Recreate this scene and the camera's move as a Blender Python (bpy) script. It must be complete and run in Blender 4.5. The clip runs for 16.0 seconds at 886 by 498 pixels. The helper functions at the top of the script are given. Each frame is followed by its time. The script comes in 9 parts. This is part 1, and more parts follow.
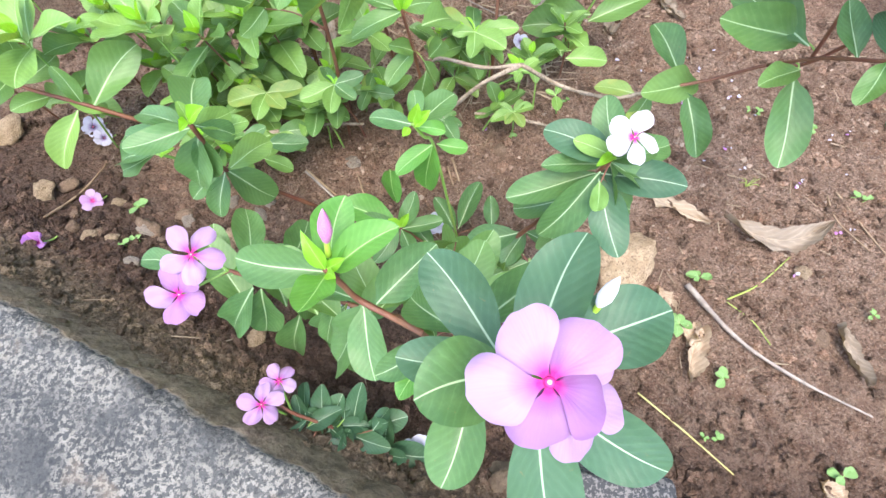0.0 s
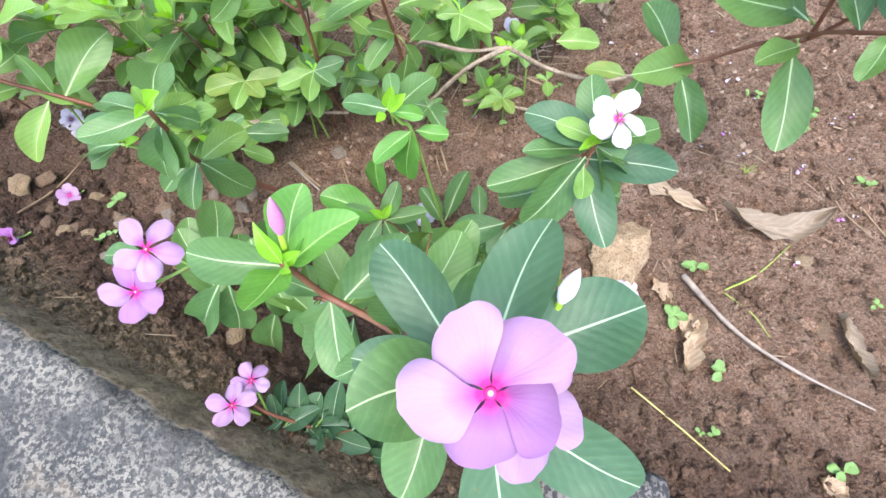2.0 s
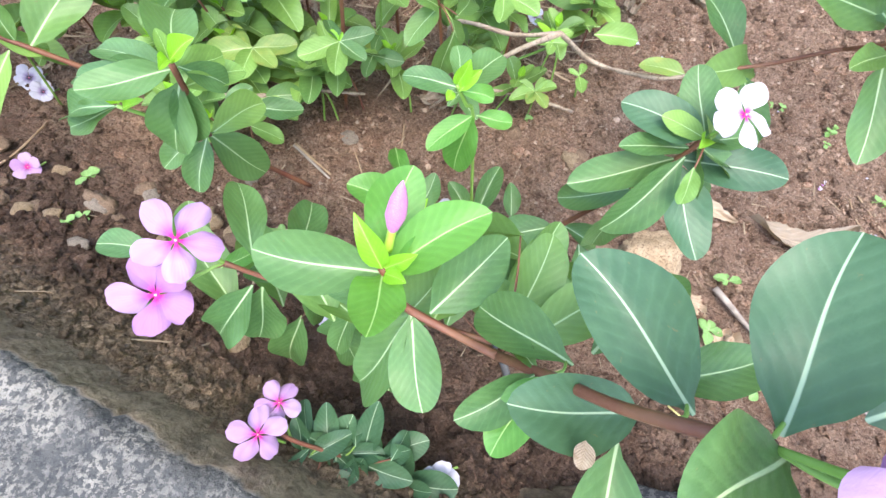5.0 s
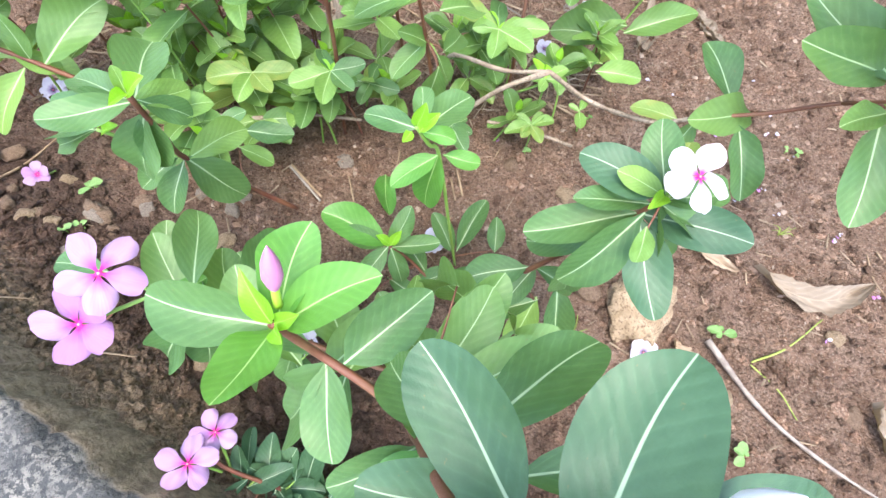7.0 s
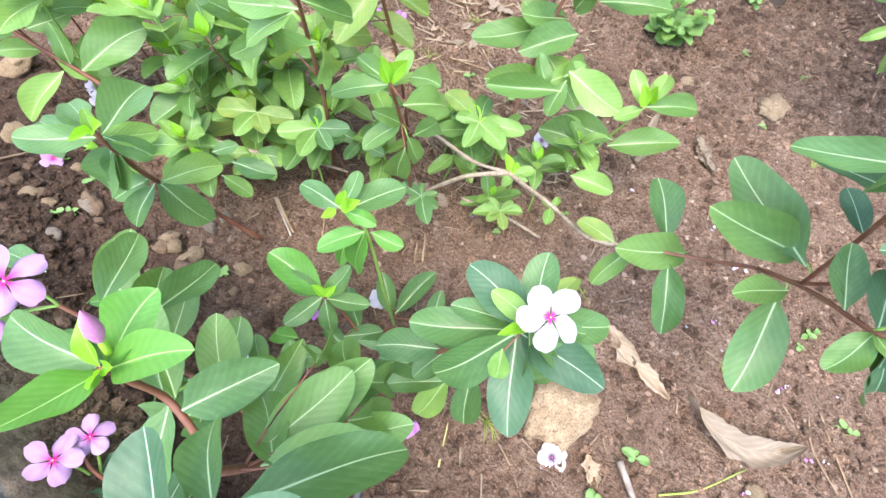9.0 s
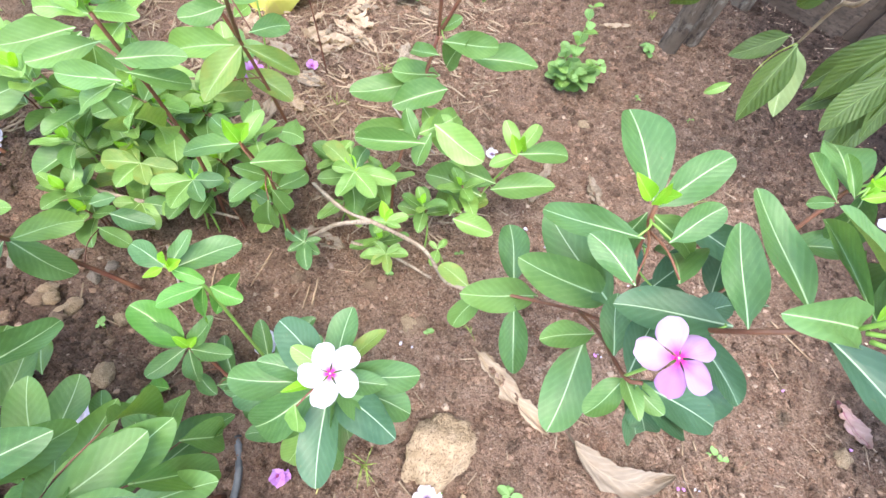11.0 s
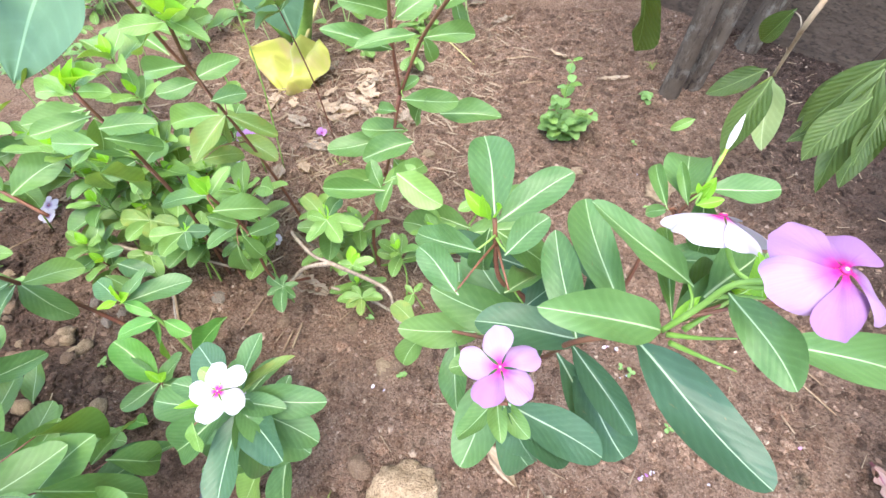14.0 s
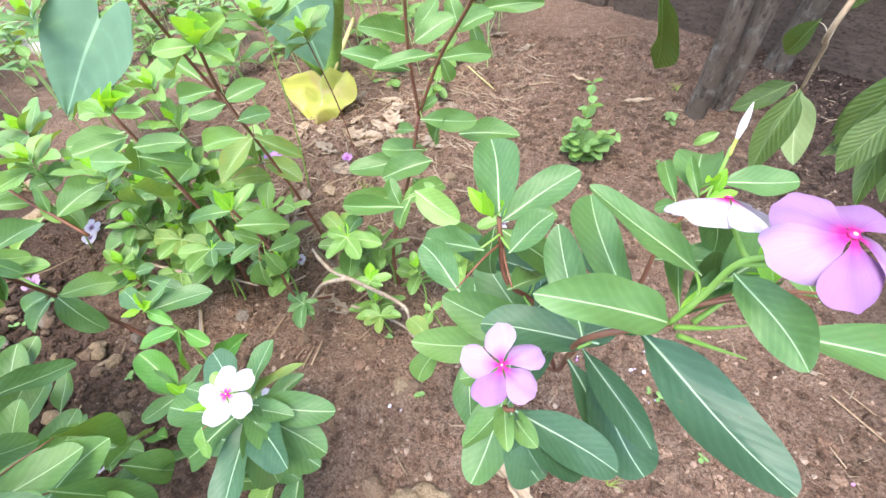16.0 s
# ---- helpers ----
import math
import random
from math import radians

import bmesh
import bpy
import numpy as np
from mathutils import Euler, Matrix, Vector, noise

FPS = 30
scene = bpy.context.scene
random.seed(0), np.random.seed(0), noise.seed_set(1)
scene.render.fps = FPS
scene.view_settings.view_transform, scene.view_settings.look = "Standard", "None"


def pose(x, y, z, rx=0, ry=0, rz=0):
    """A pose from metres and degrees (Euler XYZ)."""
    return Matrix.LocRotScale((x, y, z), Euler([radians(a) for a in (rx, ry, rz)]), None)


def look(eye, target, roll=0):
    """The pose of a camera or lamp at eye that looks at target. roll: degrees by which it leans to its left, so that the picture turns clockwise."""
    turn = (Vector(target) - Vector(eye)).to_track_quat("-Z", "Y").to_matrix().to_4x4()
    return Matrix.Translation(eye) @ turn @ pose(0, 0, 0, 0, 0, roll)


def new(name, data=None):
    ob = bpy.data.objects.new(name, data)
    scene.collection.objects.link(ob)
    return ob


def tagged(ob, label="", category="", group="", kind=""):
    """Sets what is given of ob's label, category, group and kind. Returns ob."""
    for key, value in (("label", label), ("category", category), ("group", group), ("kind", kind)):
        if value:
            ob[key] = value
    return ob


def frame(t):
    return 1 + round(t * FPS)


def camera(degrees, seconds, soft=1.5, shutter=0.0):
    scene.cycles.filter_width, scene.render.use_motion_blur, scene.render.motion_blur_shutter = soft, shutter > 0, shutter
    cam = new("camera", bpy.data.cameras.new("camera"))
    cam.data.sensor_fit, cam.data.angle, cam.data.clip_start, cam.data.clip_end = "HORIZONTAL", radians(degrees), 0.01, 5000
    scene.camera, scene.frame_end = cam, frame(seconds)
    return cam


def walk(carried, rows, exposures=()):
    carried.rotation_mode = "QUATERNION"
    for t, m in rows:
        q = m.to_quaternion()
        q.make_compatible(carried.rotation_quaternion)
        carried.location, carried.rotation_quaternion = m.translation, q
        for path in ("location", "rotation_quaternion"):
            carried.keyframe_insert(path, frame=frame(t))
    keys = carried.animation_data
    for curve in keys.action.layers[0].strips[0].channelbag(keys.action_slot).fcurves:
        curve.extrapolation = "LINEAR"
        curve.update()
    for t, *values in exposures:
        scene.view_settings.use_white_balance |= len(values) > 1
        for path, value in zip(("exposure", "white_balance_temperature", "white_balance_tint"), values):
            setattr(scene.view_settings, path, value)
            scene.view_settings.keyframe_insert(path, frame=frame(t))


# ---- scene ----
cam = camera(90.7, 16.0)
PATH = [
    (0, (0.115, 0.149, 0.612), (0.106, 0.837, -1.266), -5.9),
    (0.5, (0.131, 0.149, 0.602), (0.113, 0.813, -1.284), -6.8),
    (1, (0.134, 0.151, 0.597), (0.112, 0.816, -1.289), -7.4),
    (1.5, (0.136, 0.154, 0.594), (0.115, 0.808, -1.296), -7.6),
    (2, (0.135, 0.153, 0.593), (0.112, 0.81, -1.296), -7.7),
    (2.5, (0.122, 0.151, 0.581), (0.128, 0.786, -1.315), -5.1),
    (3, (0.097, 0.158, 0.574), (0.139, 0.781, -1.326), -2.5),
    (3.5, (0.079, 0.164, 0.566), (0.195, 0.791, -1.329), 4.0),
    (4, (0.059, 0.176, 0.559), (0.213, 0.798, -1.335), 7.5),
    (4.2, (0.053, 0.178, 0.551), (0.225, 0.802, -1.342), 9.8),
    (6.5, (0.08, 0.189, 0.542), (0.177, 0.842, -1.345), 6.0),
    (7, (0.111, 0.199, 0.549), (0.144, 0.896, -1.325), 3.2),
    (7.5, (0.142, 0.209, 0.556), (0.144, 0.91, -1.318), 1.4),
    (8, (0.155, 0.214, 0.558), (0.124, 0.95, -1.301), 2.7),
    (8.5, (0.173, 0.223, 0.571), (0.09, 0.992, -1.273), 4.2),
    (9, (0.201, 0.233, 0.591), (0.1, 1.075, -1.22), 7.6),
    (9.5, (0.232, 0.251, 0.599), (0.141, 1.142, -1.189), 8.3),
    (10, (0.26, 0.271, 0.617), (0.22, 1.209, -1.149), 10.8),
    (10.2, (0.273, 0.273, 0.619), (0.231, 1.242, -1.13), 10.0),
    (12.3, (0.371, 0.266, 0.638), (0.391, 1.241, -1.108), 14.7),
    (12.5, (0.376, 0.267, 0.637), (0.398, 1.238, -1.111), 15.4),
    (13, (0.404, 0.268, 0.636), (0.405, 1.248, -1.107), 14.0),
    (13.5, (0.434, 0.272, 0.633), (0.298, 1.323, -1.063), 4.5),
    (14, (0.449, 0.268, 0.631), (0.107, 1.409, -0.975), -3.0),
    (14.5, (0.46, 0.265, 0.625), (0.021, 1.443, -0.93), -7.2),
    (15, (0.457, 0.261, 0.626), (-0.01, 1.462, -0.904), -7.5),
    (15.5, (0.463, 0.261, 0.621), (-0.01, 1.464, -0.905), -6.9),
    (16, (0.466, 0.259, 0.617), (-0.026, 1.471, -0.896), -7.2),
]
walk(cam, [(t, look(eye, target, roll)) for t, eye, target, roll in PATH], exposures=[(0.0, 0.90), (1.5, 0.86), (2.5, 0.76), (3.5, 0.79), (4.2, 0.89), (8.5, 1.06), (12.5, 1.06), (15.0, 0.95), (16.0, 0.93)])

# ---- light ----
world = bpy.data.worlds.new("overcast_sky")
scene.world = world
world.use_nodes = True
wn = world.node_tree.nodes
wl = world.node_tree.links
sky = wn.new("ShaderNodeTexSky")
sky.sky_type = "NISHITA"
sky.sun_disc = False
sky.sun_elevation = radians(73)
sky.sun_rotation = radians(180)
sky.air_density = 1.0
sky.dust_density = 2.0
sky.ozone_density = 1.0
wl.new(sky.outputs[0], wn["Background"].inputs[0])
wn["Background"].inputs[1].default_value = 0.44

sun_data = bpy.data.lights.new("sun", "SUN")
sun_data.energy = 1.9
sun_data.angle = radians(40)
sun_data.color = (1.0, 0.955, 0.885)
sun = new("sun", sun_data)
sun.matrix_world = look((0.25, -0.65, 4.0), (0.2, 0.5, 0))


# ---- materials ----
class Mat:
    """A node material with short helpers."""

    def __init__(self, name, rough=0.6, spec=0.5):
        self.m = bpy.data.materials.new(name)
        self.m.use_nodes = True
        self.n, self.l = self.m.node_tree.nodes, self.m.node_tree.links
        self.b = self.n["Principled BSDF"]
        self.out = self.n["Material Output"]
        self.b.inputs["Roughness"].default_value = rough
        self.b.inputs["Specular IOR Level"].default_value = spec

    def node(self, kind, **kw):
        nd = self.n.new(kind)
        for k, v in kw.items():
            nd.inputs[k].default_value = v
        return nd

    def coord(self, which="Object"):
        return self.n.new("ShaderNodeTexCoord").outputs[which]

    def noise(self, scale, detail=4.0, rough=0.55, vec=None):
        nd = self.node("ShaderNodeTexNoise", Scale=scale, Detail=detail, Roughness=rough)
        self.l.new(vec if vec is not None else self.coord(), nd.inputs["Vector"])
        return nd.outputs["Fac"]

    def voronoi(self, scale, vec=None, feature="F1"):
        nd = self.node("ShaderNodeTexVoronoi", Scale=scale)
        nd.feature = feature
        self.l.new(vec if vec is not None else self.coord(), nd.inputs["Vector"])
        return nd.outputs["Distance"]

    def ramp(self, fac, stops):
        nd = self.n.new("ShaderNodeValToRGB")
        while len(nd.color_ramp.elements) < len(stops):
            nd.color_ramp.elements.new(0.5)
        for e, (p, c) in zip(nd.color_ramp.elements, stops):
            e.position = p
            e.color = (*c, 1) if len(c) == 3 else c
        self.l.new(fac, nd.inputs[0])
        return nd.outputs[0]

    def mix(self, fac, a, b, mode="MIX"):
        nd = self.n.new("ShaderNodeMix")
        nd.data_type = "RGBA"
        nd.blend_type = mode
        f, a_in, b_in = nd.inputs[0], nd.inputs[6], nd.inputs[7]
        for sock, v in ((f, fac), (a_in, a), (b_in, b)):
            if hasattr(v, "node"):
                self.l.new(v, sock)
            elif isinstance(v, (int, float)):
                sock.default_value = v
            else:
                sock.default_value = (*v, 1)
        return nd.outputs[2]

    def math(self, op, a, b=0.0):
        nd = self.n.new("ShaderNodeMath")
        nd.operation = op
        for sock, v in zip(nd.inputs, (a, b)):
            if hasattr(v, "node"):
                self.l.new(v, sock)
            else:
                sock.default_value = v
        return nd.outputs[0]

    def color(self, c):
        if hasattr(c, "node"):
            self.l.new(c, self.b.inputs["Base Color"])
        else:
            self.b.inputs["Base Color"].default_value = (*c, 1)

    def rough(self, fac, lo, hi):
        nd = self.node("ShaderNodeMapRange")
        self.l.new(fac, nd.inputs[0])
        nd.inputs[3].default_value, nd.inputs[4].default_value = lo, hi
        self.l.new(nd.outputs[0], self.b.inputs["Roughness"])

    def bump(self, height, dist, strength=1.0, normal=None):
        nd = self.node("ShaderNodeBump", Strength=strength, Distance=dist)
        self.l.new(height, nd.inputs["Height"])
        if normal is not None:
            self.l.new(normal, nd.inputs["Normal"])
        self.l.new(nd.outputs[0], self.b.inputs["Normal"])
        return nd.outputs[0]

    def translucent(self, color, amount):
        t = self.n.new("ShaderNodeBsdfTranslucent")
        if hasattr(color, "node"):
            self.l.new(color, t.inputs[0])
        else:
            t.inputs[0].default_value = (*color, 1)
        mx = self.n.new("ShaderNodeMixShader")
        mx.inputs[0].default_value = amount
        self.l.new(self.b.outputs[0], mx.inputs[1])
        self.l.new(t.outputs[0], mx.inputs[2])
        self.l.new(mx.outputs[0], self.out.inputs[0])

    def random(self):
        return self.n.new("ShaderNodeObjectInfo").outputs["Random"]

    def sep(self, vec):
        nd = self.n.new("ShaderNodeSeparateXYZ")
        self.l.new(vec, nd.inputs[0])
        return nd.outputs


def leaf_material(name, dark, light, rib, rough=0.42, blotch=None, ribs=10, trans=0.18, vein=0.15, ridge=1.0):
    """A leaf blade: pale midrib, arched side veins raised in relief, a little variation from leaf to leaf."""
    k = Mat(name, rough, 0.5)
    u, v, _ = k.sep(k.coord("UV"))
    ax = k.math("ABSOLUTE", k.math("SUBTRACT", u, 0.5))
    # midrib: broad at the base, thin at the tip
    wid = k.math("MULTIPLY_ADD", v, -0.014)
    wid.node.inputs[2].default_value = 0.0215
    mid = k.node("ShaderNodeMapRange")
    mid.interpolation_type = "SMOOTHSTEP"
    k.l.new(k.math("DIVIDE", ax, wid), mid.inputs[0])
    mid.inputs[1].default_value, mid.inputs[2].default_value = 0.55, 1.35
    mid.inputs[3].default_value, mid.inputs[4].default_value = 1.0, 0.0
    rnd = k.random()
    wob = k.math("ADD", k.math("MULTIPLY", k.noise(5.0, 3, vec=k.coord("UV")), 0.07), k.math("MULTIPLY", rnd, 0.31))
    side = k.math("SUBTRACT", k.math("ADD", v, wob), k.math("MULTIPLY", k.math("POWER", ax, 0.85), 0.62))
    wave = k.math("SINE", k.math("MULTIPLY", side, 6.283 * ribs))
    wave01 = k.math("MULTIPLY_ADD", wave, 0.5)
    wave01.node.inputs[2].default_value = 0.5
    line = k.math("POWER", wave01, 9.0)
    tone = k.mix(k.math("ADD", k.math("MULTIPLY", rnd, 0.55), k.math("MULTIPLY", k.math("SUBTRACT", k.noise(2.6, 4, 0.6, vec=k.coord("UV")), 0.25), 0.9)), dark, light)
    # faded and dusty patches
    worn = k.ramp(k.noise(4.5, 5, 0.65, vec=k.coord("UV")), [(0.45, (0, 0, 0)), (0.75, (1, 1, 1))])
    tone = k.mix(k.math("MULTIPLY", worn, 0.5), tone, [min(1, c * 1.15 + 0.012) for c in light])
    line = k.math("MULTIPLY", line, k.ramp(k.noise(7.0, 2, vec=k.coord("UV")), [(0.35, (0.15, 0.15, 0.15)), (0.65, (1, 1, 1))]))
    tone = k.mix(k.math("MULTIPLY", line, vein), tone, [min(1, c * 1.7 + 0.02) for c in light])
    # darker cushions between the side veins
    tone = k.mix(k.math("MULTIPLY", k.math("POWER", k.math("SUBTRACT", 1.0, wave01), 2.0), 0.10), tone, [c * 0.72 for c in dark])
    if blotch is not None:
        spot = k.ramp(k.noise(2.4, 4, vec=k.coord("UV")), [(0.5, (0, 0, 0)), (0.66, (1, 1, 1))])
        tone = k.mix(spot, tone, blotch)
    # small brown flecks
    fleck = k.ramp(k.noise(17.0, 2, 0.5, vec=k.coord()), [(0.70, (0, 0, 0)), (0.75, (1, 1, 1))])
    tone = k.mix(k.math("MULTIPLY", fleck, 0.55), tone, (0.20, 0.15, 0.055))
    tone = k.mix(k.math("MULTIPLY", mid.outputs[0], 0.9), tone, rib)
    k.color(tone)
    fine = k.math("MULTIPLY", k.noise(38.0, 4, 0.7, vec=k.coord("UV")), 0.9)
    h = k.math("ADD", k.math("ADD", k.math("MULTIPLY", wave01, -0.55), k.math("MULTIPLY", mid.outputs[0], -0.8)), fine)
    swell = k.math("MULTIPLY", k.noise(3.2, 2, vec=k.coord("UV")), 2.2)
    k.bump(k.math("ADD", h, swell), 0.0009, 0.22 * ridge)
    k.rough(k.noise(14.0, 3, vec=k.coord("UV")), rough - 0.10, rough + 0.10)
    k.b.inputs["Specular IOR Level"].default_value = 0.42
    k.translucent([min(1, light[0] * 2.0), min(1, light[1] * 1.6), light[2] * 0.55], trans)
    return k.m


LEAF = {
    "mature": leaf_material("leaf_mature", (0.041, 0.110, 0.034), (0.118, 0.226, 0.068), (0.44, 0.57, 0.30)),
    # brighter copy of mature: light and haze on the leaves put into the colour
    "mature_lit": leaf_material("leaf_mature_lit", (0.060, 0.150, 0.040), (0.154, 0.275, 0.070), (0.46, 0.61, 0.29), trans=0.22),
    "withered": leaf_material("leaf_withered", (0.36, 0.22, 0.19), (0.50, 0.36, 0.30), (0.26, 0.07, 0.12), rough=0.8, blotch=(0.42, 0.24, 0.25), ribs=7, trans=0.1),
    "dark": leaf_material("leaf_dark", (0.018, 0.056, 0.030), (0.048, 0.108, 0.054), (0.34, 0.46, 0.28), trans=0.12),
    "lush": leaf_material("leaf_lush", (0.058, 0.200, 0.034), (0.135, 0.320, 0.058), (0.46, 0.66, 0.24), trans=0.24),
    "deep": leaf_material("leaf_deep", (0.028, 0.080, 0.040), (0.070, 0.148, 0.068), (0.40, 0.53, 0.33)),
    "mid": leaf_material("leaf_mid", (0.108, 0.225, 0.049), (0.212, 0.352, 0.082), (0.44, 0.60, 0.26)),
    "young": leaf_material("leaf_young", (0.15, 0.38, 0.028), (0.26, 0.52, 0.040), (0.50, 0.74, 0.18), rough=0.38, trans=0.3),
    "old": leaf_material("leaf_old", (0.125, 0.215, 0.050), (0.225, 0.325, 0.080), (0.38, 0.48, 0.22), blotch=(0.25, 0.29, 0.07)),
    "yellow": leaf_material("leaf_yellow", (0.34, 0.40, 0.06), (0.50, 0.49, 0.11), (0.52, 0.54, 0.24), rough=0.6, blotch=(0.52, 0.38, 0.20), ribs=4),
    "taro": leaf_material("leaf_taro", (0.060, 0.140, 0.075), (0.105, 0.205, 0.110), (0.22, 0.36, 0.20), rough=0.5, ribs=6),
    "tree": leaf_material("leaf_tree", (0.042, 0.080, 0.016), (0.095, 0.150, 0.032), (0.22, 0.32, 0.10), rough=0.38, ribs=11, vein=0.2, ridge=4.0),
    "treepale": leaf_material("leaf_tree_pale", (0.21, 0.29, 0.115), (0.27, 0.36, 0.15), (0.5, 0.6, 0.3), rough=0.5, ribs=9),
    "coleus": leaf_material("leaf_coleus", (0.095, 0.160, 0.040), (0.160, 0.240, 0.062), (0.10, 0.03, 0.05), rough=0.6, blotch=(0.085, 0.035, 0.05), ribs=9),
    "herb": leaf_material("leaf_herb", (0.13, 0.26, 0.075), (0.22, 0.37, 0.12), (0.30, 0.45, 0.18), rough=0.6, ribs=5),
    "dry": leaf_material("leaf_dry", (0.32, 0.235, 0.155), (0.48, 0.375, 0.265), (0.38, 0.28, 0.18), rough=0.85, blotch=(0.27, 0.185, 0.12), ribs=9, vein=0.3, ridge=3.0, trans=0.1),
    "drygrey": leaf_material("leaf_dry_grey", (0.19, 0.148, 0.108), (0.31, 0.25, 0.185), (0.34, 0.27, 0.19), rough=0.9, blotch=(0.22, 0.165, 0.115), ribs=9, vein=0.3, ridge=3.0, trans=0.08),
}


def petal_material(name, edge, mid, heart):
    """A petal: deep magenta throat that fades outwards into the petal's own colour, with faint rays."""
    k = Mat(name, 0.55, 0.3)
    u, v, _ = k.sep(k.coord("UV"))
    ray = k.math("MULTIPLY", k.noise(26.0, 2, vec=k.coord("UV")), 0.05)
    tone = k.ramp(k.math("ADD", v, ray), [(0.0, heart), (0.11, heart), (0.17, [(h + m) / 2 for h, m in zip(heart, mid)]), (0.26, mid), (0.50, edge), (1.0, edge)])
    outer = k.math("MULTIPLY", k.math("MULTIPLY", k.random(), 0.32), k.ramp(v, [(0.22, (0, 0, 0)), (0.5, (1, 1, 1))]))
    tone = k.mix(outer, tone, [c + (0.68 - c) * 0.6 for c in edge])
    streak = k.noise(1.0, 3, 0.6, vec=k.n.new("ShaderNodeCombineXYZ").outputs[0])
    comb = streak.node.inputs["Vector"].links[0].from_node
    k.l.new(k.math("MULTIPLY", u, 34.0), comb.inputs[0])
    k.l.new(k.math("MULTIPLY", v, 2.5), comb.inputs[1])
    tone = k.mix(k.math("MULTIPLY", k.ramp(streak, [(0.42, (0, 0, 0)), (0.68, (1, 1, 1))]), 0.14), tone, mid)
    k.color(tone)
    lines = k.math("SINE", k.math("MULTIPLY", u, 60.0))
    k.bump(k.math("ADD", k.math("MULTIPLY", lines, 0.2), k.noise(30.0, 2, vec=k.coord("UV"))), 0.0003, 0.35)
    k.translucent(tone, 0.22)
    return k.m


PETAL = {
    "pink": petal_material("petal_pink", (0.290, 0.135, 0.310), (0.275, 0.090, 0.27), (0.50, 0.012, 0.20)),
    "rose": petal_material("petal_rose", (0.52, 0.22, 0.54), (0.48, 0.15, 0.47), (0.48, 0.012, 0.19)),
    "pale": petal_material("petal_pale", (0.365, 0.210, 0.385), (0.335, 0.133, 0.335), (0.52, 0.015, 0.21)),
    "white": petal_material("petal_white", (0.56, 0.49, 0.57), (0.52, 0.37, 0.53), (0.54, 0.015, 0.22)),
    "wilted": petal_material("petal_wilted", (0.58, 0.55, 0.62), (0.34, 0.26, 0.42), (0.08, 0.05, 0.09)),
    "purple": petal_material("petal_purple", (0.52, 0.22, 0.58), (0.42, 0.13, 0.44), (0.36, 0.02, 0.18)),
}


def plain(name, c1, c2, scale, rough, bump=0.0, spec=0.4, c3=None):
    k = Mat(name, rough, spec)
    tone = k.mix(k.ramp(k.noise(scale, 5), [(0.35, (0, 0, 0)), (0.65, (1, 1, 1))]), c1, c2)
    if c3 is not None:
        tone = k.mix(k.ramp(k.noise(scale * 4.3, 4), [(0.52, (0, 0, 0)), (0.64, (1, 1, 1))]), tone, c3)
    tone = k.mix(k.math("MULTIPLY", k.random(), 0.3), tone, [c * 0.7 for c in c1])
    k.color(tone)
    if bump:
        k.bump(k.noise(scale * 3, 6, 0.65), bump, 0.9)
    return k.m


STEM_RED = plain("stem_red", (0.16, 0.055, 0.035), (0.24, 0.11, 0.055), 40, 0.5, 0.0008)
STEM_GREEN = plain("stem_green", (0.20, 0.36, 0.06), (0.28, 0.44, 0.10), 60, 0.5, 0.0004)
STEM_TAN = plain("stem_woody", (0.28, 0.21, 0.145), (0.42, 0.34, 0.25), 70, 0.85, 0.0016, c3=(0.20, 0.145, 0.10))
YOUNG_GREEN = plain("bud_green", (0.34, 0.55, 0.04), (0.46, 0.64, 0.10), 60, 0.45, 0.0003)
EYE = plain("flower_eye", (0.42, 0.010, 0.14), (0.52, 0.02, 0.19), 200, 0.5)
EYE_DOT = plain("flower_throat", (0.52, 0.30, 0.20), (0.62, 0.42, 0.28), 200, 0.6)
BUD_PINK = plain("bud_pink", (0.50, 0.06, 0.28), (0.68, 0.42, 0.60), 70, 0.55)
BUD_WHITE = plain("bud_white", (0.72, 0.66, 0.66), (0.82, 0.78, 0.78), 90, 0.55)
ROCK = plain("stone_brown", (0.24, 0.155, 0.10), (0.36, 0.25, 0.16), 3.2, 0.9, 0.006, c3=(0.17, 0.11, 0.075))
ROCK_TAN = plain("stone_ochre", (0.45, 0.32, 0.19), (0.60, 0.45, 0.29), 3.2, 0.9, 0.010, c3=(0.27, 0.18, 0.11))
ROCK_GREY = plain("stone_grey", (0.28, 0.23, 0.18), (0.38, 0.32, 0.25), 3.2, 0.9, 0.006, c3=(0.20, 0.15, 0.12))
TWIG = plain("twig_dry", (0.26, 0.17, 0.10), (0.40, 0.29, 0.18), 60, 0.85, 0.0012)
TWIG_GREY = plain("twig_grey", (0.22, 0.18, 0.15), (0.42, 0.36, 0.30), 50, 0.8, 0.0012)
STRAW = plain("straw_yellow", (0.52, 0.46, 0.16), (0.60, 0.55, 0.25), 60, 0.7, 0.0006)
GRASS_STEM = plain("runner_green", (0.26, 0.36, 0.06), (0.40, 0.46, 0.12), 60, 0.6, 0.0006)
WALLMAT = plain("mud_wall", (0.098, 0.066, 0.045), (0.150, 0.104, 0.072), 7, 0.95, 0.010, c3=(0.070, 0.048, 0.034))
HOSE = plain("hose_black", (0.055, 0.058, 0.060), (0.13, 0.13, 0.13), 60, 0.5, 0.0003)
LOG = plain("log_pale", (0.42, 0.38, 0.33), (0.55, 0.50, 0.44), 16, 0.8, 0.003, c3=(0.3, 0.26, 0.22))


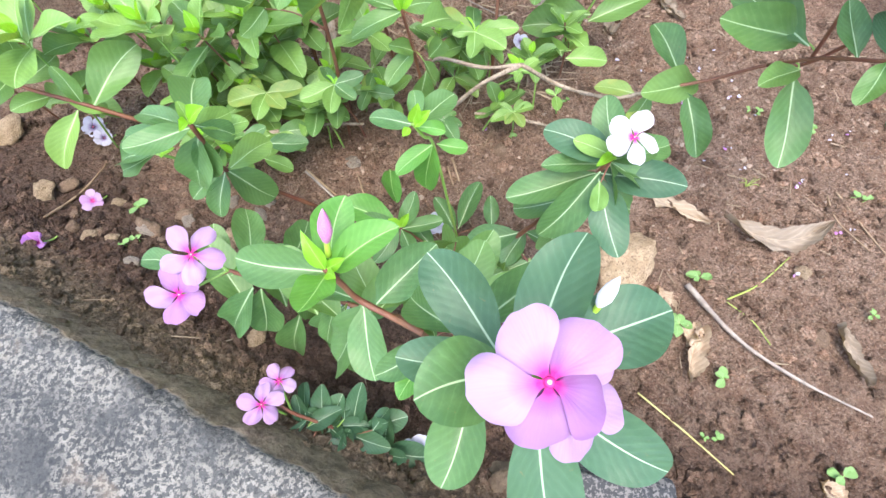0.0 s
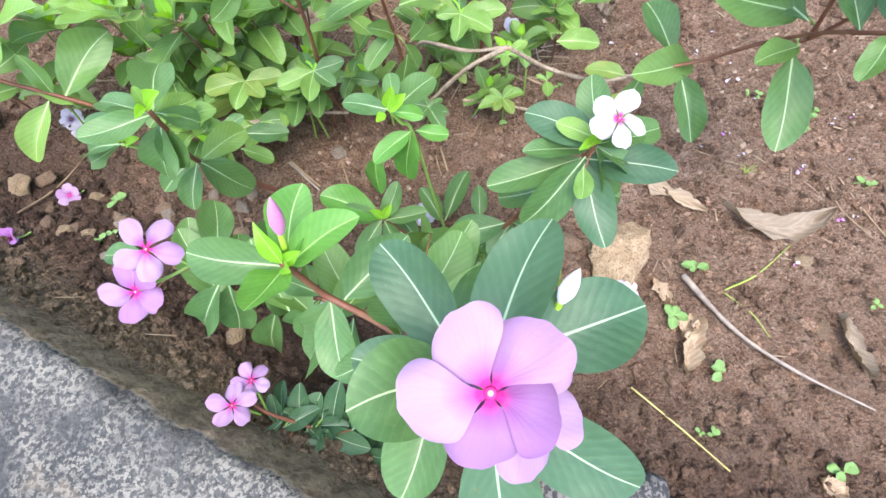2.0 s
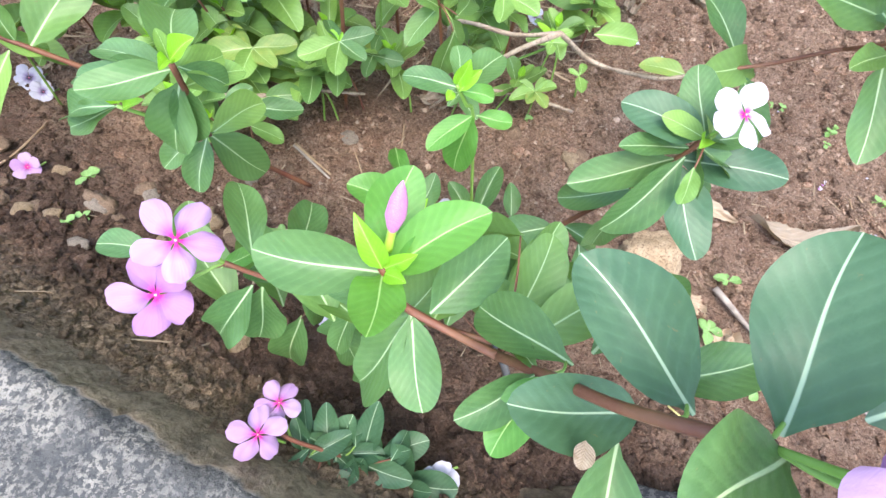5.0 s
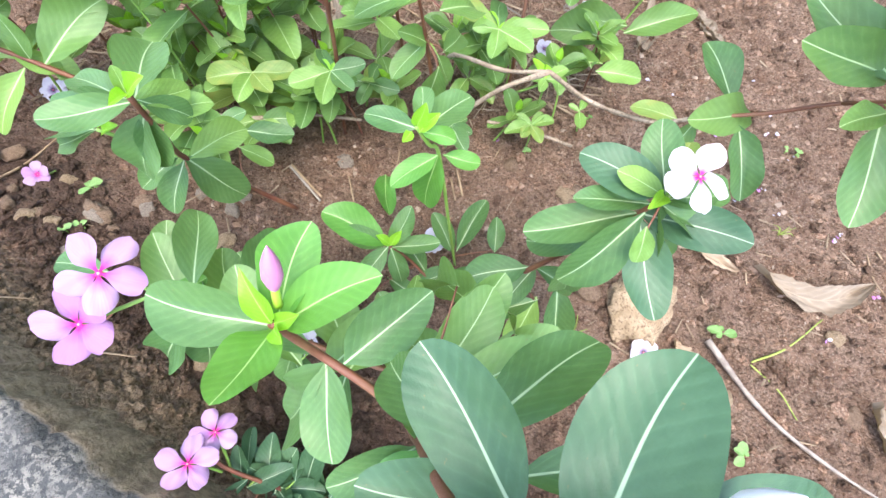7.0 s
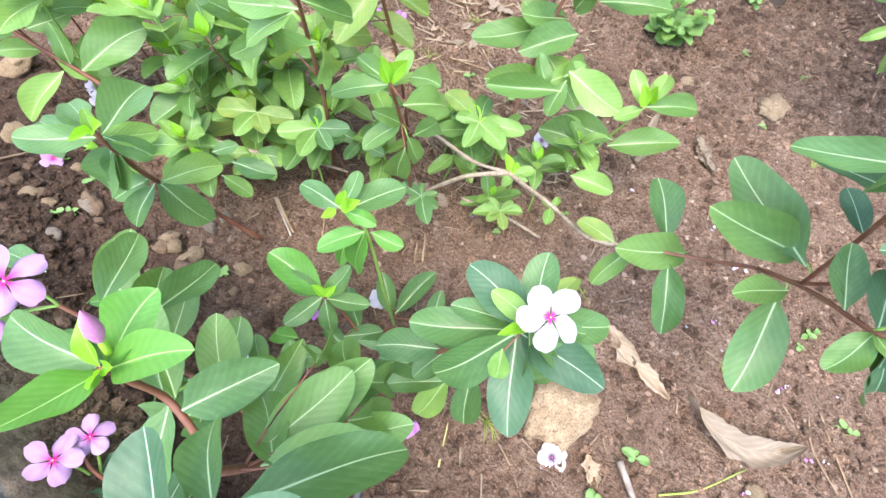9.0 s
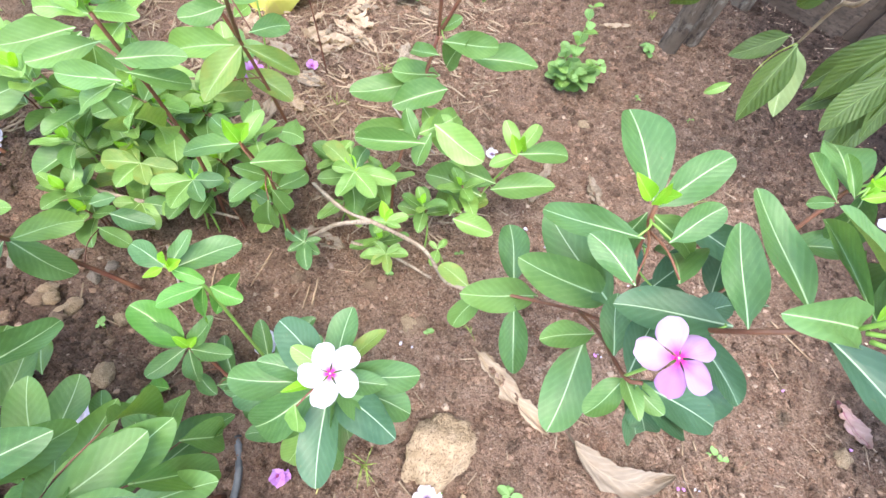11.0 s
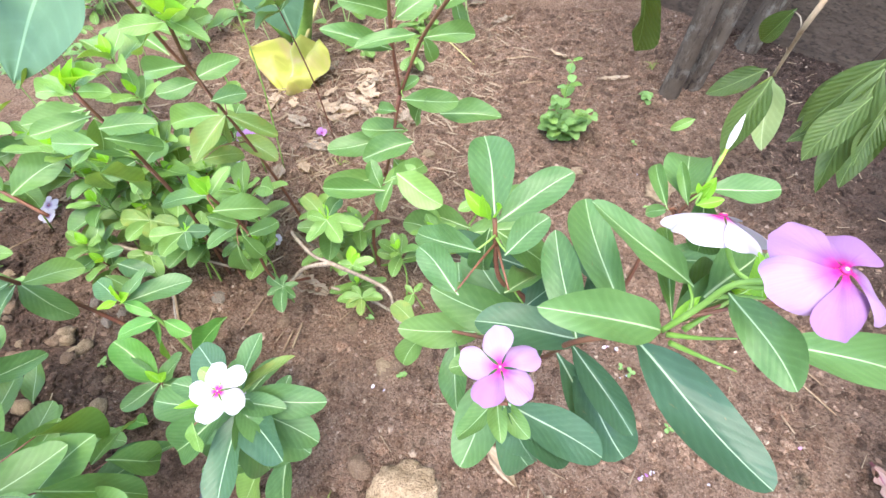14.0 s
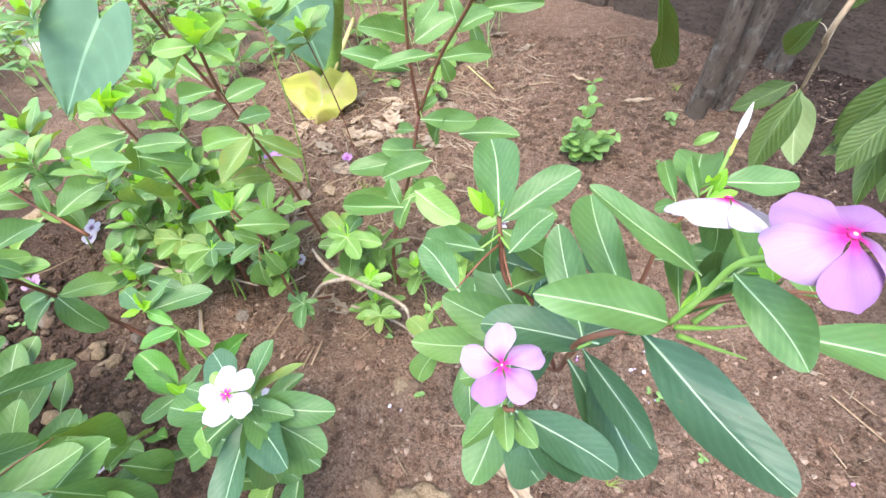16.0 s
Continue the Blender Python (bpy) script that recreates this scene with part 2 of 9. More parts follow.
def bark_material():
    """Grey-brown bark with long upright cracks."""
    k = Mat("bark", 0.92, 0.2)
    mp = k.n.new("ShaderNodeMapping")
    mp.inputs["Scale"].default_value = (1.0, 1.0, 0.30)
    k.l.new(k.coord(), mp.inputs[0])
    long = k.noise(90.0, 5, 0.7, vec=mp.outputs[0])
    tone = k.mix(k.ramp(k.noise(12.0, 5), [(0.35, (0, 0, 0)), (0.65, (1, 1, 1))]), (0.088, 0.064, 0.045), (0.160, 0.122, 0.090))
    crack = k.ramp(long, [(0.36, (1, 1, 1)), (0.47, (0, 0, 0))])
    tone = k.mix(crack, tone, (0.050, 0.036, 0.028))
    pale = k.ramp(k.noise(60.0, 4, 0.7, vec=mp.outputs[0]), [(0.58, (0, 0, 0)), (0.70, (1, 1, 1))])
    tone = k.mix(k.math("MULTIPLY", pale, 0.5), tone, (0.30, 0.26, 0.21))
    lichen = k.ramp(k.noise(26.0, 5, 0.7), [(0.56, (0, 0, 0)), (0.64, (1, 1, 1))])
    k.color(k.mix(k.math("MULTIPLY", lichen, 0.55), tone, (0.25, 0.22, 0.18)))
    k.bump(long, 0.008, 0.9)
    return k.m


BARK = bark_material()


def soil_material(name="soil", loose=False):
    """Red-brown earth; loose: crumbs, each with a tone of its own."""
    k = Mat(name, 0.95, 0.2)
    x, y, _ = k.sep(k.coord())
    big = k.noise(5.0, 4)
    mid = k.noise(38.0, 5, 0.65)
    fine = k.noise(210.0, 5, 0.7)
    tone = k.mix(k.ramp(big, [(0.35, (0, 0, 0)), (0.7, (1, 1, 1))]), (0.270, 0.158, 0.104), (0.360, 0.228, 0.156))
    tone = k.mix(k.ramp(mid, [(0.40, (0, 0, 0)), (0.66, (1, 1, 1))]), tone, (0.435, 0.295, 0.208))
    tone = k.mix(k.math("MULTIPLY", k.ramp(fine, [(0.48, (0, 0, 0)), (0.60, (1, 1, 1))]), 0.62), tone, (0.075, 0.043, 0.029))
    pale = k.ramp(k.noise(330.0, 3, 0.6), [(0.57, (0, 0, 0)), (0.63, (1, 1, 1))])
    tone = k.mix(k.math("MULTIPLY", pale, 0.75), tone, (0.52, 0.39, 0.285))
    pits = k.ramp(k.noise(150.0, 4, 0.7), [(0.38, (1, 1, 1)), (0.45, (0, 0, 0))])
    tone = k.mix(k.math("MULTIPLY", pits, 0.38), tone, (0.085, 0.048, 0.032))
    patch = k.ramp(k.noise(2.6, 5, 0.7), [(0.42, (0, 0, 0)), (0.62, (1, 1, 1))])
    tone = k.mix(k.math("MULTIPLY", patch, 0.35), tone, (0.150, 0.090, 0.060))
    # damp dark soil beside the kerb
    dist = k.math("SUBTRACT", k.math("ADD", k.math("MULTIPLY", x, 0.503), k.math("MULTIPLY", y, 0.864)), 0.0924)
    damp = k.ramp(k.math("ADD", dist, k.math("MULTIPLY", k.math("SUBTRACT", big, 0.5), 0.2)), [(0.02, (0, 0, 0)), (0.055, (1, 1, 1)), (0.13, (1, 1, 1)), (0.26, (0, 0, 0))])
    # darker towards the right: damp, plus tree and wall shade put into the colour
    dark_side = k.math("ADD", k.math("ADD", x, k.math("MULTIPLY", y, 0.12)), k.math("MULTIPLY", k.math("SUBTRACT", big, 0.5), 0.22))
    damp_shade = k.ramp(k.math("SUBTRACT", dark_side, 0.90), [(0.02, (0, 0, 0)), (0.24, (1, 1, 1))])
    tone = k.mix(k.math("MULTIPLY", damp, 0.70), tone, (0.062, 0.038, 0.029))
    # dry olive-brown crust against the kerb
    crust = k.ramp(k.math("ADD", dist, k.math("MULTIPLY", k.math("SUBTRACT", mid, 0.5), 0.05)), [(0.024, (1, 1, 1)), (0.052, (0, 0, 0))])
    tone = k.mix(k.math("MULTIPLY", crust, 0.9), tone, k.mix(k.ramp(fine, [(0.42, (0, 0, 0)), (0.58, (1, 1, 1))]), (0.160, 0.118, 0.072), (0.350, 0.265, 0.170)))
    tone = k.mix(k.math("MULTIPLY", damp_shade, 0.72), tone, (0.042, 0.030, 0.029))
    # near-black round patch at the far right
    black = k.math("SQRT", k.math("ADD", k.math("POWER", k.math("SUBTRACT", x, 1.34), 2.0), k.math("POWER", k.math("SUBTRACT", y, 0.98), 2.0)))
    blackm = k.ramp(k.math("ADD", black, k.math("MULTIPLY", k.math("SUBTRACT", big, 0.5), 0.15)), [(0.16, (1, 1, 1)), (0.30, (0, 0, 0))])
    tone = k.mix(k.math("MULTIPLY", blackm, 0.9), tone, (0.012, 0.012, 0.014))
    moss = k.ramp(k.noise(14.0, 3), [(0.70, (0, 0, 0)), (0.78, (1, 1, 1))])
    tone = k.mix(k.math("MULTIPLY", moss, 0.35), tone, (0.05, 0.075, 0.045))
    if loose:
        isl = k.n.new("ShaderNodeNewGeometry").outputs["Random Per Island"]
        tone = k.mix(0.75, tone, k.ramp(isl, [(0.0, (0.42, 0.40, 0.38)), (0.5, (0.85, 0.83, 0.80)), (0.8, (1.25, 1.22, 1.18)), (1.0, (1.7, 1.65, 1.6))]), "MULTIPLY")
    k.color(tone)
    h = k.math("ADD", k.math("MULTIPLY", mid, 1.0), k.math("MULTIPLY", fine, 0.75))
    h = k.math("ADD", h, k.math("MULTIPLY", k.noise(120.0, 6, 0.8), 0.7))
    crack = k.ramp(k.voronoi(75.0, feature="DISTANCE_TO_EDGE"), [(0.0, (0, 0, 0)), (0.12, (1, 1, 1))])
    h = k.math("ADD", h, k.math("MULTIPLY", crack, 0.18))
    k.bump(h, 0.014, 1.0)
    return k.m


def concrete_material():
    k = Mat("concrete", 0.9, 0.3)
    big = k.noise(9.0, 4)
    tone = k.mix(k.ramp(big, [(0.35, (0, 0, 0)), (0.62, (1, 1, 1))]), (0.046, 0.047, 0.046), (0.090, 0.088, 0.080))
    spots = k.ramp(k.noise(230.0, 4, 0.65), [(0.48, (0, 0, 0)), (0.52, (1, 1, 1))])
    patch = k.ramp(k.noise(17.0, 6, 0.72), [(0.40, (0.06, 0.06, 0.06)), (0.58, (1, 1, 1))])
    tone = k.mix(k.mix(1.0, spots, patch, "MULTIPLY"), tone, (0.235, 0.216, 0.180))
    dark = k.ramp(k.noise(260.0, 5, 0.8), [(0.53, (0, 0, 0)), (0.56, (1, 1, 1))])
    tone = k.mix(k.math("MULTIPLY", dark, 0.7), tone, (0.030, 0.031, 0.031))
    rust = k.ramp(k.noise(14.0, 5, 0.7), [(0.60, (0, 0, 0)), (0.70, (1, 1, 1))])
    tone = k.mix(k.math("MULTIPLY", rust, 0.45), tone, (0.22, 0.17, 0.12))
    # earth clinging to the face below the top edge
    z = k.sep(k.coord())[2]
    earth = k.ramp(k.math("ADD", k.math("MULTIPLY", k.math("SUBTRACT", 0.2435, z), 30.0), k.math("MULTIPLY", k.noise(30.0, 4), 0.5)), [(0.30, (0, 0, 0)), (0.46, (1, 1, 1))])
    tone = k.mix(earth, tone, k.mix(k.ramp(k.noise(70.0, 6, 0.75), [(0.4, (0, 0, 0)), (0.6, (1, 1, 1))]), (0.160, 0.118, 0.074), (0.350, 0.266, 0.172)))
    k.color(tone)
    h = k.math("ADD", k.noise(120.0, 6, 0.7), k.math("MULTIPLY", k.noise(25.0, 3), 0.8))
    h = k.math("ADD", h, k.math("MULTIPLY", earth, k.math("MULTIPLY", k.noise(70.0, 6, 0.75), 2.5)))
    k.bump(h, 0.003, 0.9)
    return k.m


SOIL, CRUMB, CONCRETE = soil_material(), soil_material("soil_clod", True), concrete_material()


# ---- mesh helpers ----
def mesh_object(name, verts, faces, material, parent=None, uv=None, smooth=True, label=""):
    me = bpy.data.meshes.new(name)
    me.from_pydata([tuple(v) for v in verts], [], [tuple(f) for f in faces])
    if uv is not None:
        lay = me.uv_layers.new(name="UVMap")
        idx = np.empty(len(me.loops), dtype=np.int32)
        me.loops.foreach_get("vertex_index", idx)
        lay.data.foreach_set("uv", np.asarray(uv, dtype=np.float32)[idx].ravel())
    me.materials.append(material)
    if smooth:
        me.polygons.foreach_set("use_smooth", [True] * len(me.polygons))
    ob = new(name, me)
    if parent is not None:
        attach(ob, parent)
    if label:
        ob["label"] = label
    return ob


def attach(ob, parent, m=None):
    """Makes ob a part of parent; m: its pose in the world."""
    ob.parent = parent
    if parent.type == "EMPTY":
        ob.matrix_parent_inverse = Matrix.Translation(-parent.location)
    if m is not None:
        ob.matrix_basis = m


def grid_faces(nu, nv):
    return [(i * nv + j, (i + 1) * nv + j, (i + 1) * nv + j + 1, i * nv + j + 1) for i in range(nu - 1) for j in range(nv - 1)]


def spline(pts, per=6):
    """A smooth line through the points (Catmull-Rom)."""
    p = [Vector(q) for q in pts]
    if len(p) == 2:
        p = [p[0], (p[0] + p[1]) / 2, p[1]]
    p = [p[0] * 2 - p[1]] + p + [p[-1] * 2 - p[-2]]
    out = []
    for i in range(1, len(p) - 2):
        for s in range(per):
            t = s / per
            a, b, c, d = p[i - 1], p[i], p[i + 1], p[i + 2]
            out.append(0.5 * ((2 * b) + (c - a) * t + (2 * a - 5 * b + 4 * c - d) * t * t + (3 * b - a - 3 * c + d) * t ** 3))
    out.append(p[-2])
    return out


def tube(name, pts, r0, r1, material, parent=None, sides=8, per=6, knots=0.0, label=""):
    """A tapered, slightly uneven rod along a smooth line."""
    line = spline(pts, per)
    verts, faces = [], []
    n = len(line)
    ref = Vector((0.3, 0.9, 0.2))
    for i, q in enumerate(line):
        d = (line[min(i + 1, n - 1)] - line[max(i - 1, 0)]).normalized()
        a = d.cross(ref)
        if a.length < 1e-4:
            a = d.cross(Vector((1, 0, 0)))
        a.normalize()
        b = d.cross(a)
        r = r0 + (r1 - r0) * i / (n - 1)
        if knots:
            r *= 1 + knots * noise.noise(q * 60)
        for s in range(sides):
            w = 2 * math.pi * s / sides
            verts.append(q + (a * math.cos(w) + b * math.sin(w)) * r)
    for i in range(n - 1):
        for s in range(sides):
            s2 = (s + 1) % sides
            faces.append((i * sides + s, i * sides + s2, (i + 1) * sides + s2, (i + 1) * sides + s))
    faces.append(tuple(range(sides))[::-1])
    faces.append(tuple((n - 1) * sides + s for s in range(sides)))
    return mesh_object(name, verts, faces, material, parent, label=label)


def frame_matrix(base, tip, roll=0.0, up=(0, 0, 1)):
    """Axes of a blade: y from base to tip, z its upper side."""
    b, t = Vector(base), Vector(tip)
    y = (t - b)
    length = y.length
    y.normalize()
    u = Vector(up)
    z = u - y * u.dot(y)
    if z.length < 0.15:
        z = Vector((0.1, -1, 0.35)) - y * Vector((0.1, -1, 0.35)).dot(y)
    z.normalize()
    z = Matrix.Rotation(radians(roll), 3, y) @ z
    x = y.cross(z)
    m = Matrix((x, y, z)).transposed().to_4x4()
    m.translation = b
    return m, length


def blade_mesh(name, material, tip_round=0.5, base_pow=1.1, bend=0.15, fold=0.12, wave=0.0, twist=0.0, petiole=0.06, nu=9, nv=17, seed=0, teeth=0.0):
    """A leaf blade one unit long and one unit wide."""
    rnd = random.Random(seed)
    a = base_pow
    b = tip_round
    prof = [((k / 400) ** a) * ((1 - k / 400) ** b) for k in range(401)]
    top = max(prof)
    verts, uv = [], []
    ph = rnd.uniform(0, 6.28)
    sway = rnd.uniform(-0.16, 0.16)
    for i in range(nu):
        s = (i / (nu - 1)) * 2 - 1
        for j in range(nv):
            v = 1 - (1 - j / (nv - 1)) ** 1.45
            if v < petiole:
                h = 0.020 + 0.02 * v / petiole
            else:
                q = (v - petiole) / (1 - petiole)
                h = 0.5 * (q ** a) * ((1 - q) ** b) / top
                h = max(h, 0.036 * (1 - q))
            if teeth and v > 0.2:
                h *= 1 + teeth * (0.5 if j % 2 else -0.5)
            x = s * h
            z = fold * abs(x) ** 1.3 - bend * v * v + wave * math.sin(v * 9 + ph + s) * abs(x) * 2
            z += 0.35 * bend * v
            tw = twist * v
            verts.append((x * math.cos(tw) + sway * math.sin(v * math.pi) * v, v * (1 - 0.18 * bend * bend), z + x * math.sin(tw)))
            uv.append((x + 0.5, v))
    me = bpy.data.meshes.new(name)
    me.from_pydata(verts, [], grid_faces(nu, nv))
    lay = me.uv_layers.new(name="UVMap")
    for lp in me.loops:
        lay.data[lp.index].uv = uv[lp.vertex_index]
    me.materials.append(material)
    me.polygons.foreach_set("use_smooth", [True] * len(me.polygons))
    return me


BLADES = {}


def blade(tone, kind):
    """One of the shared blade meshes of a tone: several bends and folds."""
    if (tone, kind) not in BLADES:
        r = random.Random(kind * 7 + 3)
        BLADES[tone, kind] = blade_mesh("leaf", LEAF[tone], bend=(0.02, 0.1, 0.18, 0.28, 0.4, -0.1, 0.14, 0.22)[kind], fold=r.uniform(0.12, 0.40),
                                        wave=r.uniform(0.015, 0.06), twist=r.uniform(-0.25, 0.25), tip_round=r.uniform(0.85, 1.0) if tone in ("tree", "treepale", "young") else r.uniform(0.50, 0.64),
                                        base_pow=r.uniform(0.56, 0.74), seed=kind)
    return BLADES[tone, kind]


leaf_dice = random.Random(5)


def leaf(plant, base, tip, width, tone="mature", bend=None, roll=0.0, name="leaf", up=(0, 0, 1)):
    m, length = frame_matrix(base, tip, roll + leaf_dice.uniform(-9, 9), up)
    kind = leaf_dice.choice((0, 1, 6, 2, 7, 3)) if bend is None else bend
    ob = new(name, blade(tone, kind))
    attach(ob, plant, m @ Matrix.Diagonal((width * 1.08 * leaf_dice.choice((-1, 1)), length, length, 1)))
    return ob


def rosette(plant, centre, axis, count, length, width, tone="mature", open_deg=70, start=0.0, spacing=0.006, young=2):
    """Leaves in crossed pairs up a shoot; the topmost pairs are small and bright."""
    ax = Vector(axis).normalized()
    q = Vector((0, 0, 1)).rotation_difference(ax)
    pairs = max(1, count // 2)
    for i in range(count):
        pair = i // 2
        age = pair / max(1, pairs)  # 0 oldest
        ang = start + (i % 2) * math.pi + pair * math.pi / 2 + leaf_dice.uniform(-0.3, 0.3)
        o = radians(open_deg * (1 - 0.45 * age) + leaf_dice.uniform(-10, 12))
        d = q @ Vector((math.sin(o) * math.cos(ang), math.sin(o) * math.sin(ang), math.cos(o)))
        ln = length * (1 - 0.42 * age) * leaf_dice.uniform(0.85, 1.1)
        b = Vector(centre) - ax * spacing * (pairs - pair)
        leaf(plant, b, b + d * ln, width * ln / length * leaf_dice.uniform(0.9, 1.1), tone if age < 0.6 else ("mid" if tone in ("mature", "mature_lit") else tone))
    for i in range(young):
        ang = start + i * math.pi + 0.8
        d = q @ Vector((0.45 * math.cos(ang), 0.45 * math.sin(ang), 0.9))
        leaf(plant, centre, Vector(centre) + d * length * 0.38, width * 0.42, "young", bend=0)


def plant_root(name, at, label, group="periwinkle plants", category="plant"):
    e = new(name)
    e.location = at
    e.empty_display_size = 0.02
    tagged(e, label, category, group)
    bpy.context.view_layer.update()
    return e


PETALS = {}


def petal_mesh(tone, kind):
    if (tone, kind) not in PETALS:
        r = random.Random(kind + 11)
        nu, nv = 21, 12
        lop = 0.07 + r.uniform(-0.03, 0.05)
        for_tip = r.uniform(-0.35, 0.05)
        verts, uv = [], []
        for i in range(nu):
            s = math.sin((i / (nu - 1) - 0.5) * math.pi)
            # blunt, slanting outer edge with a small point
            reach = 0.60 + 0.36 * (1 - abs(s) ** 2.6) ** 0.6 + lop * s + 0.035 * math.exp(-((s - for_tip) / 0.16) ** 2) - 0.02 * math.exp(-((s - for_tip - 0.45) / 0.2) ** 2)
            for j in range(nv):
                v = j / (nv - 1)
                # narrow claw that widens into a broad blade
                h = 0.045 + 0.435 * math.sin(min(1.0, v * 1.10) * math.pi / 2) ** 1.75
                x = s * h + 0.06 * v * v
                y = v * reach
                z = 0.09 * s * v + 0.06 * v * v * (1 if kind % 2 else -1.2) + 0.03 * math.sin(5 * s + kind + 4 * v) * v - 0.07 * s * s * v - 0.07 * v ** 4
                verts.append((x, 0.06 + y * 0.94, z))
                uv.append((s * 0.5 + 0.5, v))
        me = bpy.data.meshes.new("petal")
        me.from_pydata(verts, [], grid_faces(nu, nv))
        lay = me.uv_layers.new(name="UVMap")
        for lp in me.loops:
            lay.data[lp.index].uv = uv[lp.vertex_index]
        me.materials.append(PETAL[tone])
        me.polygons.foreach_set("use_smooth", [True] * len(me.polygons))
        PETALS[tone, kind] = me
    return PETALS[tone, kind]


def ring_mesh(name, profile, material, sides=12):
    """A turned shape from (radius, height) pairs."""
    verts, faces = [], []
    for r, z in profile:
        for s in range(sides):
            a = 2 * math.pi * s / sides
            verts.append((r * math.cos(a), r * math.sin(a), z))
    for i in range(len(profile) - 1):
        for s in range(sides):
            s2 = (s + 1) % sides
            faces.append((i * sides + s, i * sides + s2, (i + 1) * sides + s2, (i + 1) * sides + s))
    faces.append(tuple(range(sides))[::-1])
    faces.append(tuple((len(profile) - 1) * sides + s for s in range(sides)))
    me = bpy.data.meshes.new(name)
    me.from_pydata(verts, [], faces)
    me.materials.append(material)
    me.polygons.foreach_set("use_smooth", [True] * len(me.polygons))
    return me


EYE_MESH = ring_mesh("eye", [(0.070, 0.0), (0.074, 0.012), (0.056, 0.030), (0.036, 0.036)], EYE)
DOT_MESH = ring_mesh("throat", [(0.034, 0.030), (0.030, 0.042), (0.010, 0.046)], EYE_DOT, 8)


def blossom(plant, centre, facing, radius, tone, turn=0.0, tube_to=None, cup=0.0, petals=5, name="flower", skip=(), wide=1.0, tones=None, droop=None):
    """A five-petalled flower: a slender tube with calyx, the petals, the magenta eye and its pale throat."""
    z = Vector(facing).normalized()
    ref = Vector((0, 1, 0)) - z * z.y
    ref.normalize()
    x = ref.cross(z)
    rot = Matrix((x, ref, z)).transposed().to_4x4()
    c = Vector(centre)
    root = tube_to if tube_to is not None else c - z * radius * 1.1 + Vector((0, 0, -0.004))
    body = tube(name, [root, (Vector(root) + c - z * radius * 0.6) / 2, c - z * 0.001], 0.0010, 0.0014, STEM_GREEN, plant, 7, 4)
    pose_m = Matrix.Translation(c) @ rot @ Matrix.Rotation(radians(turn), 4, "Z")
    dice = random.Random(int(abs(c.x * 7919 + c.y * 104729) * 1000) % 9973)
    for i in range(petals):
        if i in skip:
            continue
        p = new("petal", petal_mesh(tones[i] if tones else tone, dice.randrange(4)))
        p.parent = body
        p.matrix_basis = pose_m @ Matrix.Rotation(2 * math.pi * i / 5 + dice.uniform(-0.09, 0.09), 4, "Z") @ Matrix.Rotation(radians(cup + (droop[i] if droop else dice.uniform(-10, 10))), 4, "X") @ Matrix.Diagonal((radius * 0.98 * wide, radius * dice.uniform(0.94, 1.05), radius, 1)) @ Matrix.Translation((0, 0, 0.004 * i))
    for nm, me in (("eye", EYE_MESH), ("throat", DOT_MESH)):
        p = new(nm, me)
        p.parent = body
        p.matrix_basis = pose_m @ Matrix.Diagonal((radius, radius, radius, 1))
    return body


def flower_bud(plant, base, tip, material, r=0.004, name="bud"):
    """A spindle-shaped unopened flower on a green calyx."""
    b, t = Vector(base), Vector(tip)
    ob = tube(name, [b.lerp(t, 0.25), b.lerp(t, 0.4)], r * 0.45, r * 0.7, material, plant, 8, 3)
    me = ring_mesh(name, [(0.3, 0), (0.62, 0.12), (1.0, 0.38), (0.86, 0.62), (0.45, 0.85), (0.06, 1.0)], material, 10)
    ob.data = me
    m, length = frame_matrix(b.lerp(t, 0.3), t)
    ob.matrix_basis = m @ Matrix.Rotation(radians(-90), 4, "X") @ Matrix.Diagonal((r, r, length, 1))
    tube("calyx", [b, b.lerp(t, 0.2), b.lerp(t, 0.36)], r * 0.5, r * 0.42, YOUNG_GREEN, plant, 7, 3)
    return ob


def stone(name, at, size, material, seed=0, label="", group="loose stones", sink=0.35):
    """A lumpy stone bedded in the soil."""
    bm = bmesh.new()
    bmesh.ops.create_icosphere(bm, subdivisions=4 if size[0] > 0.03 else 3, radius=1.0)
    off = Vector((seed * 3.7, seed * 1.3, seed * 0.7))
    for v in bm.verts:
        d = v.co.copy()
        f = 1 + 0.45 * noise.noise(d * 1.2 + off) + 0.28 * noise.noise(d * 2.6 + off) + 0.13 * noise.noise(d * 6 + off) + 0.06 * noise.noise(d * 13 + off)
        co = d * f
        # chipped flat sides
        for ax in (Vector((0.6, 0.5, 0.62)), Vector((-0.7, 0.3, 0.6)), Vector((0.1, -0.8, 0.55))):
            k = co.dot(ax) - 0.80
            if k > 0:
                co -= ax * k * 0.8
        v.co = co
    me = bpy.data.meshes.new(name)
    bm.to_mesh(me)
    bm.free()
    me.polygons.foreach_set("use_smooth", [True] * len(me.polygons))
    me.materials.append(material)
    ob = new(name, me)
    z = ground_z(at[0], at[1]) + size[2] * (1 - 2 * sink)
    ob.matrix_world = pose(at[0], at[1], z, 0, 0, seed * 47 % 360) @ Matrix.Diagonal((*size, 1))
    tagged(ob, label or "brown stone half bedded in the soil", "stone", group)
    return ob


# ---- ground and kerb ----
KN = (0.503, 0.864)   # across the kerb, into the bed
KO = 0.0924
KU = (0.864, -0.503)  # along the kerb


def kerb_dist(x, y):
    return x * KN[0] + y * KN[1] - KO


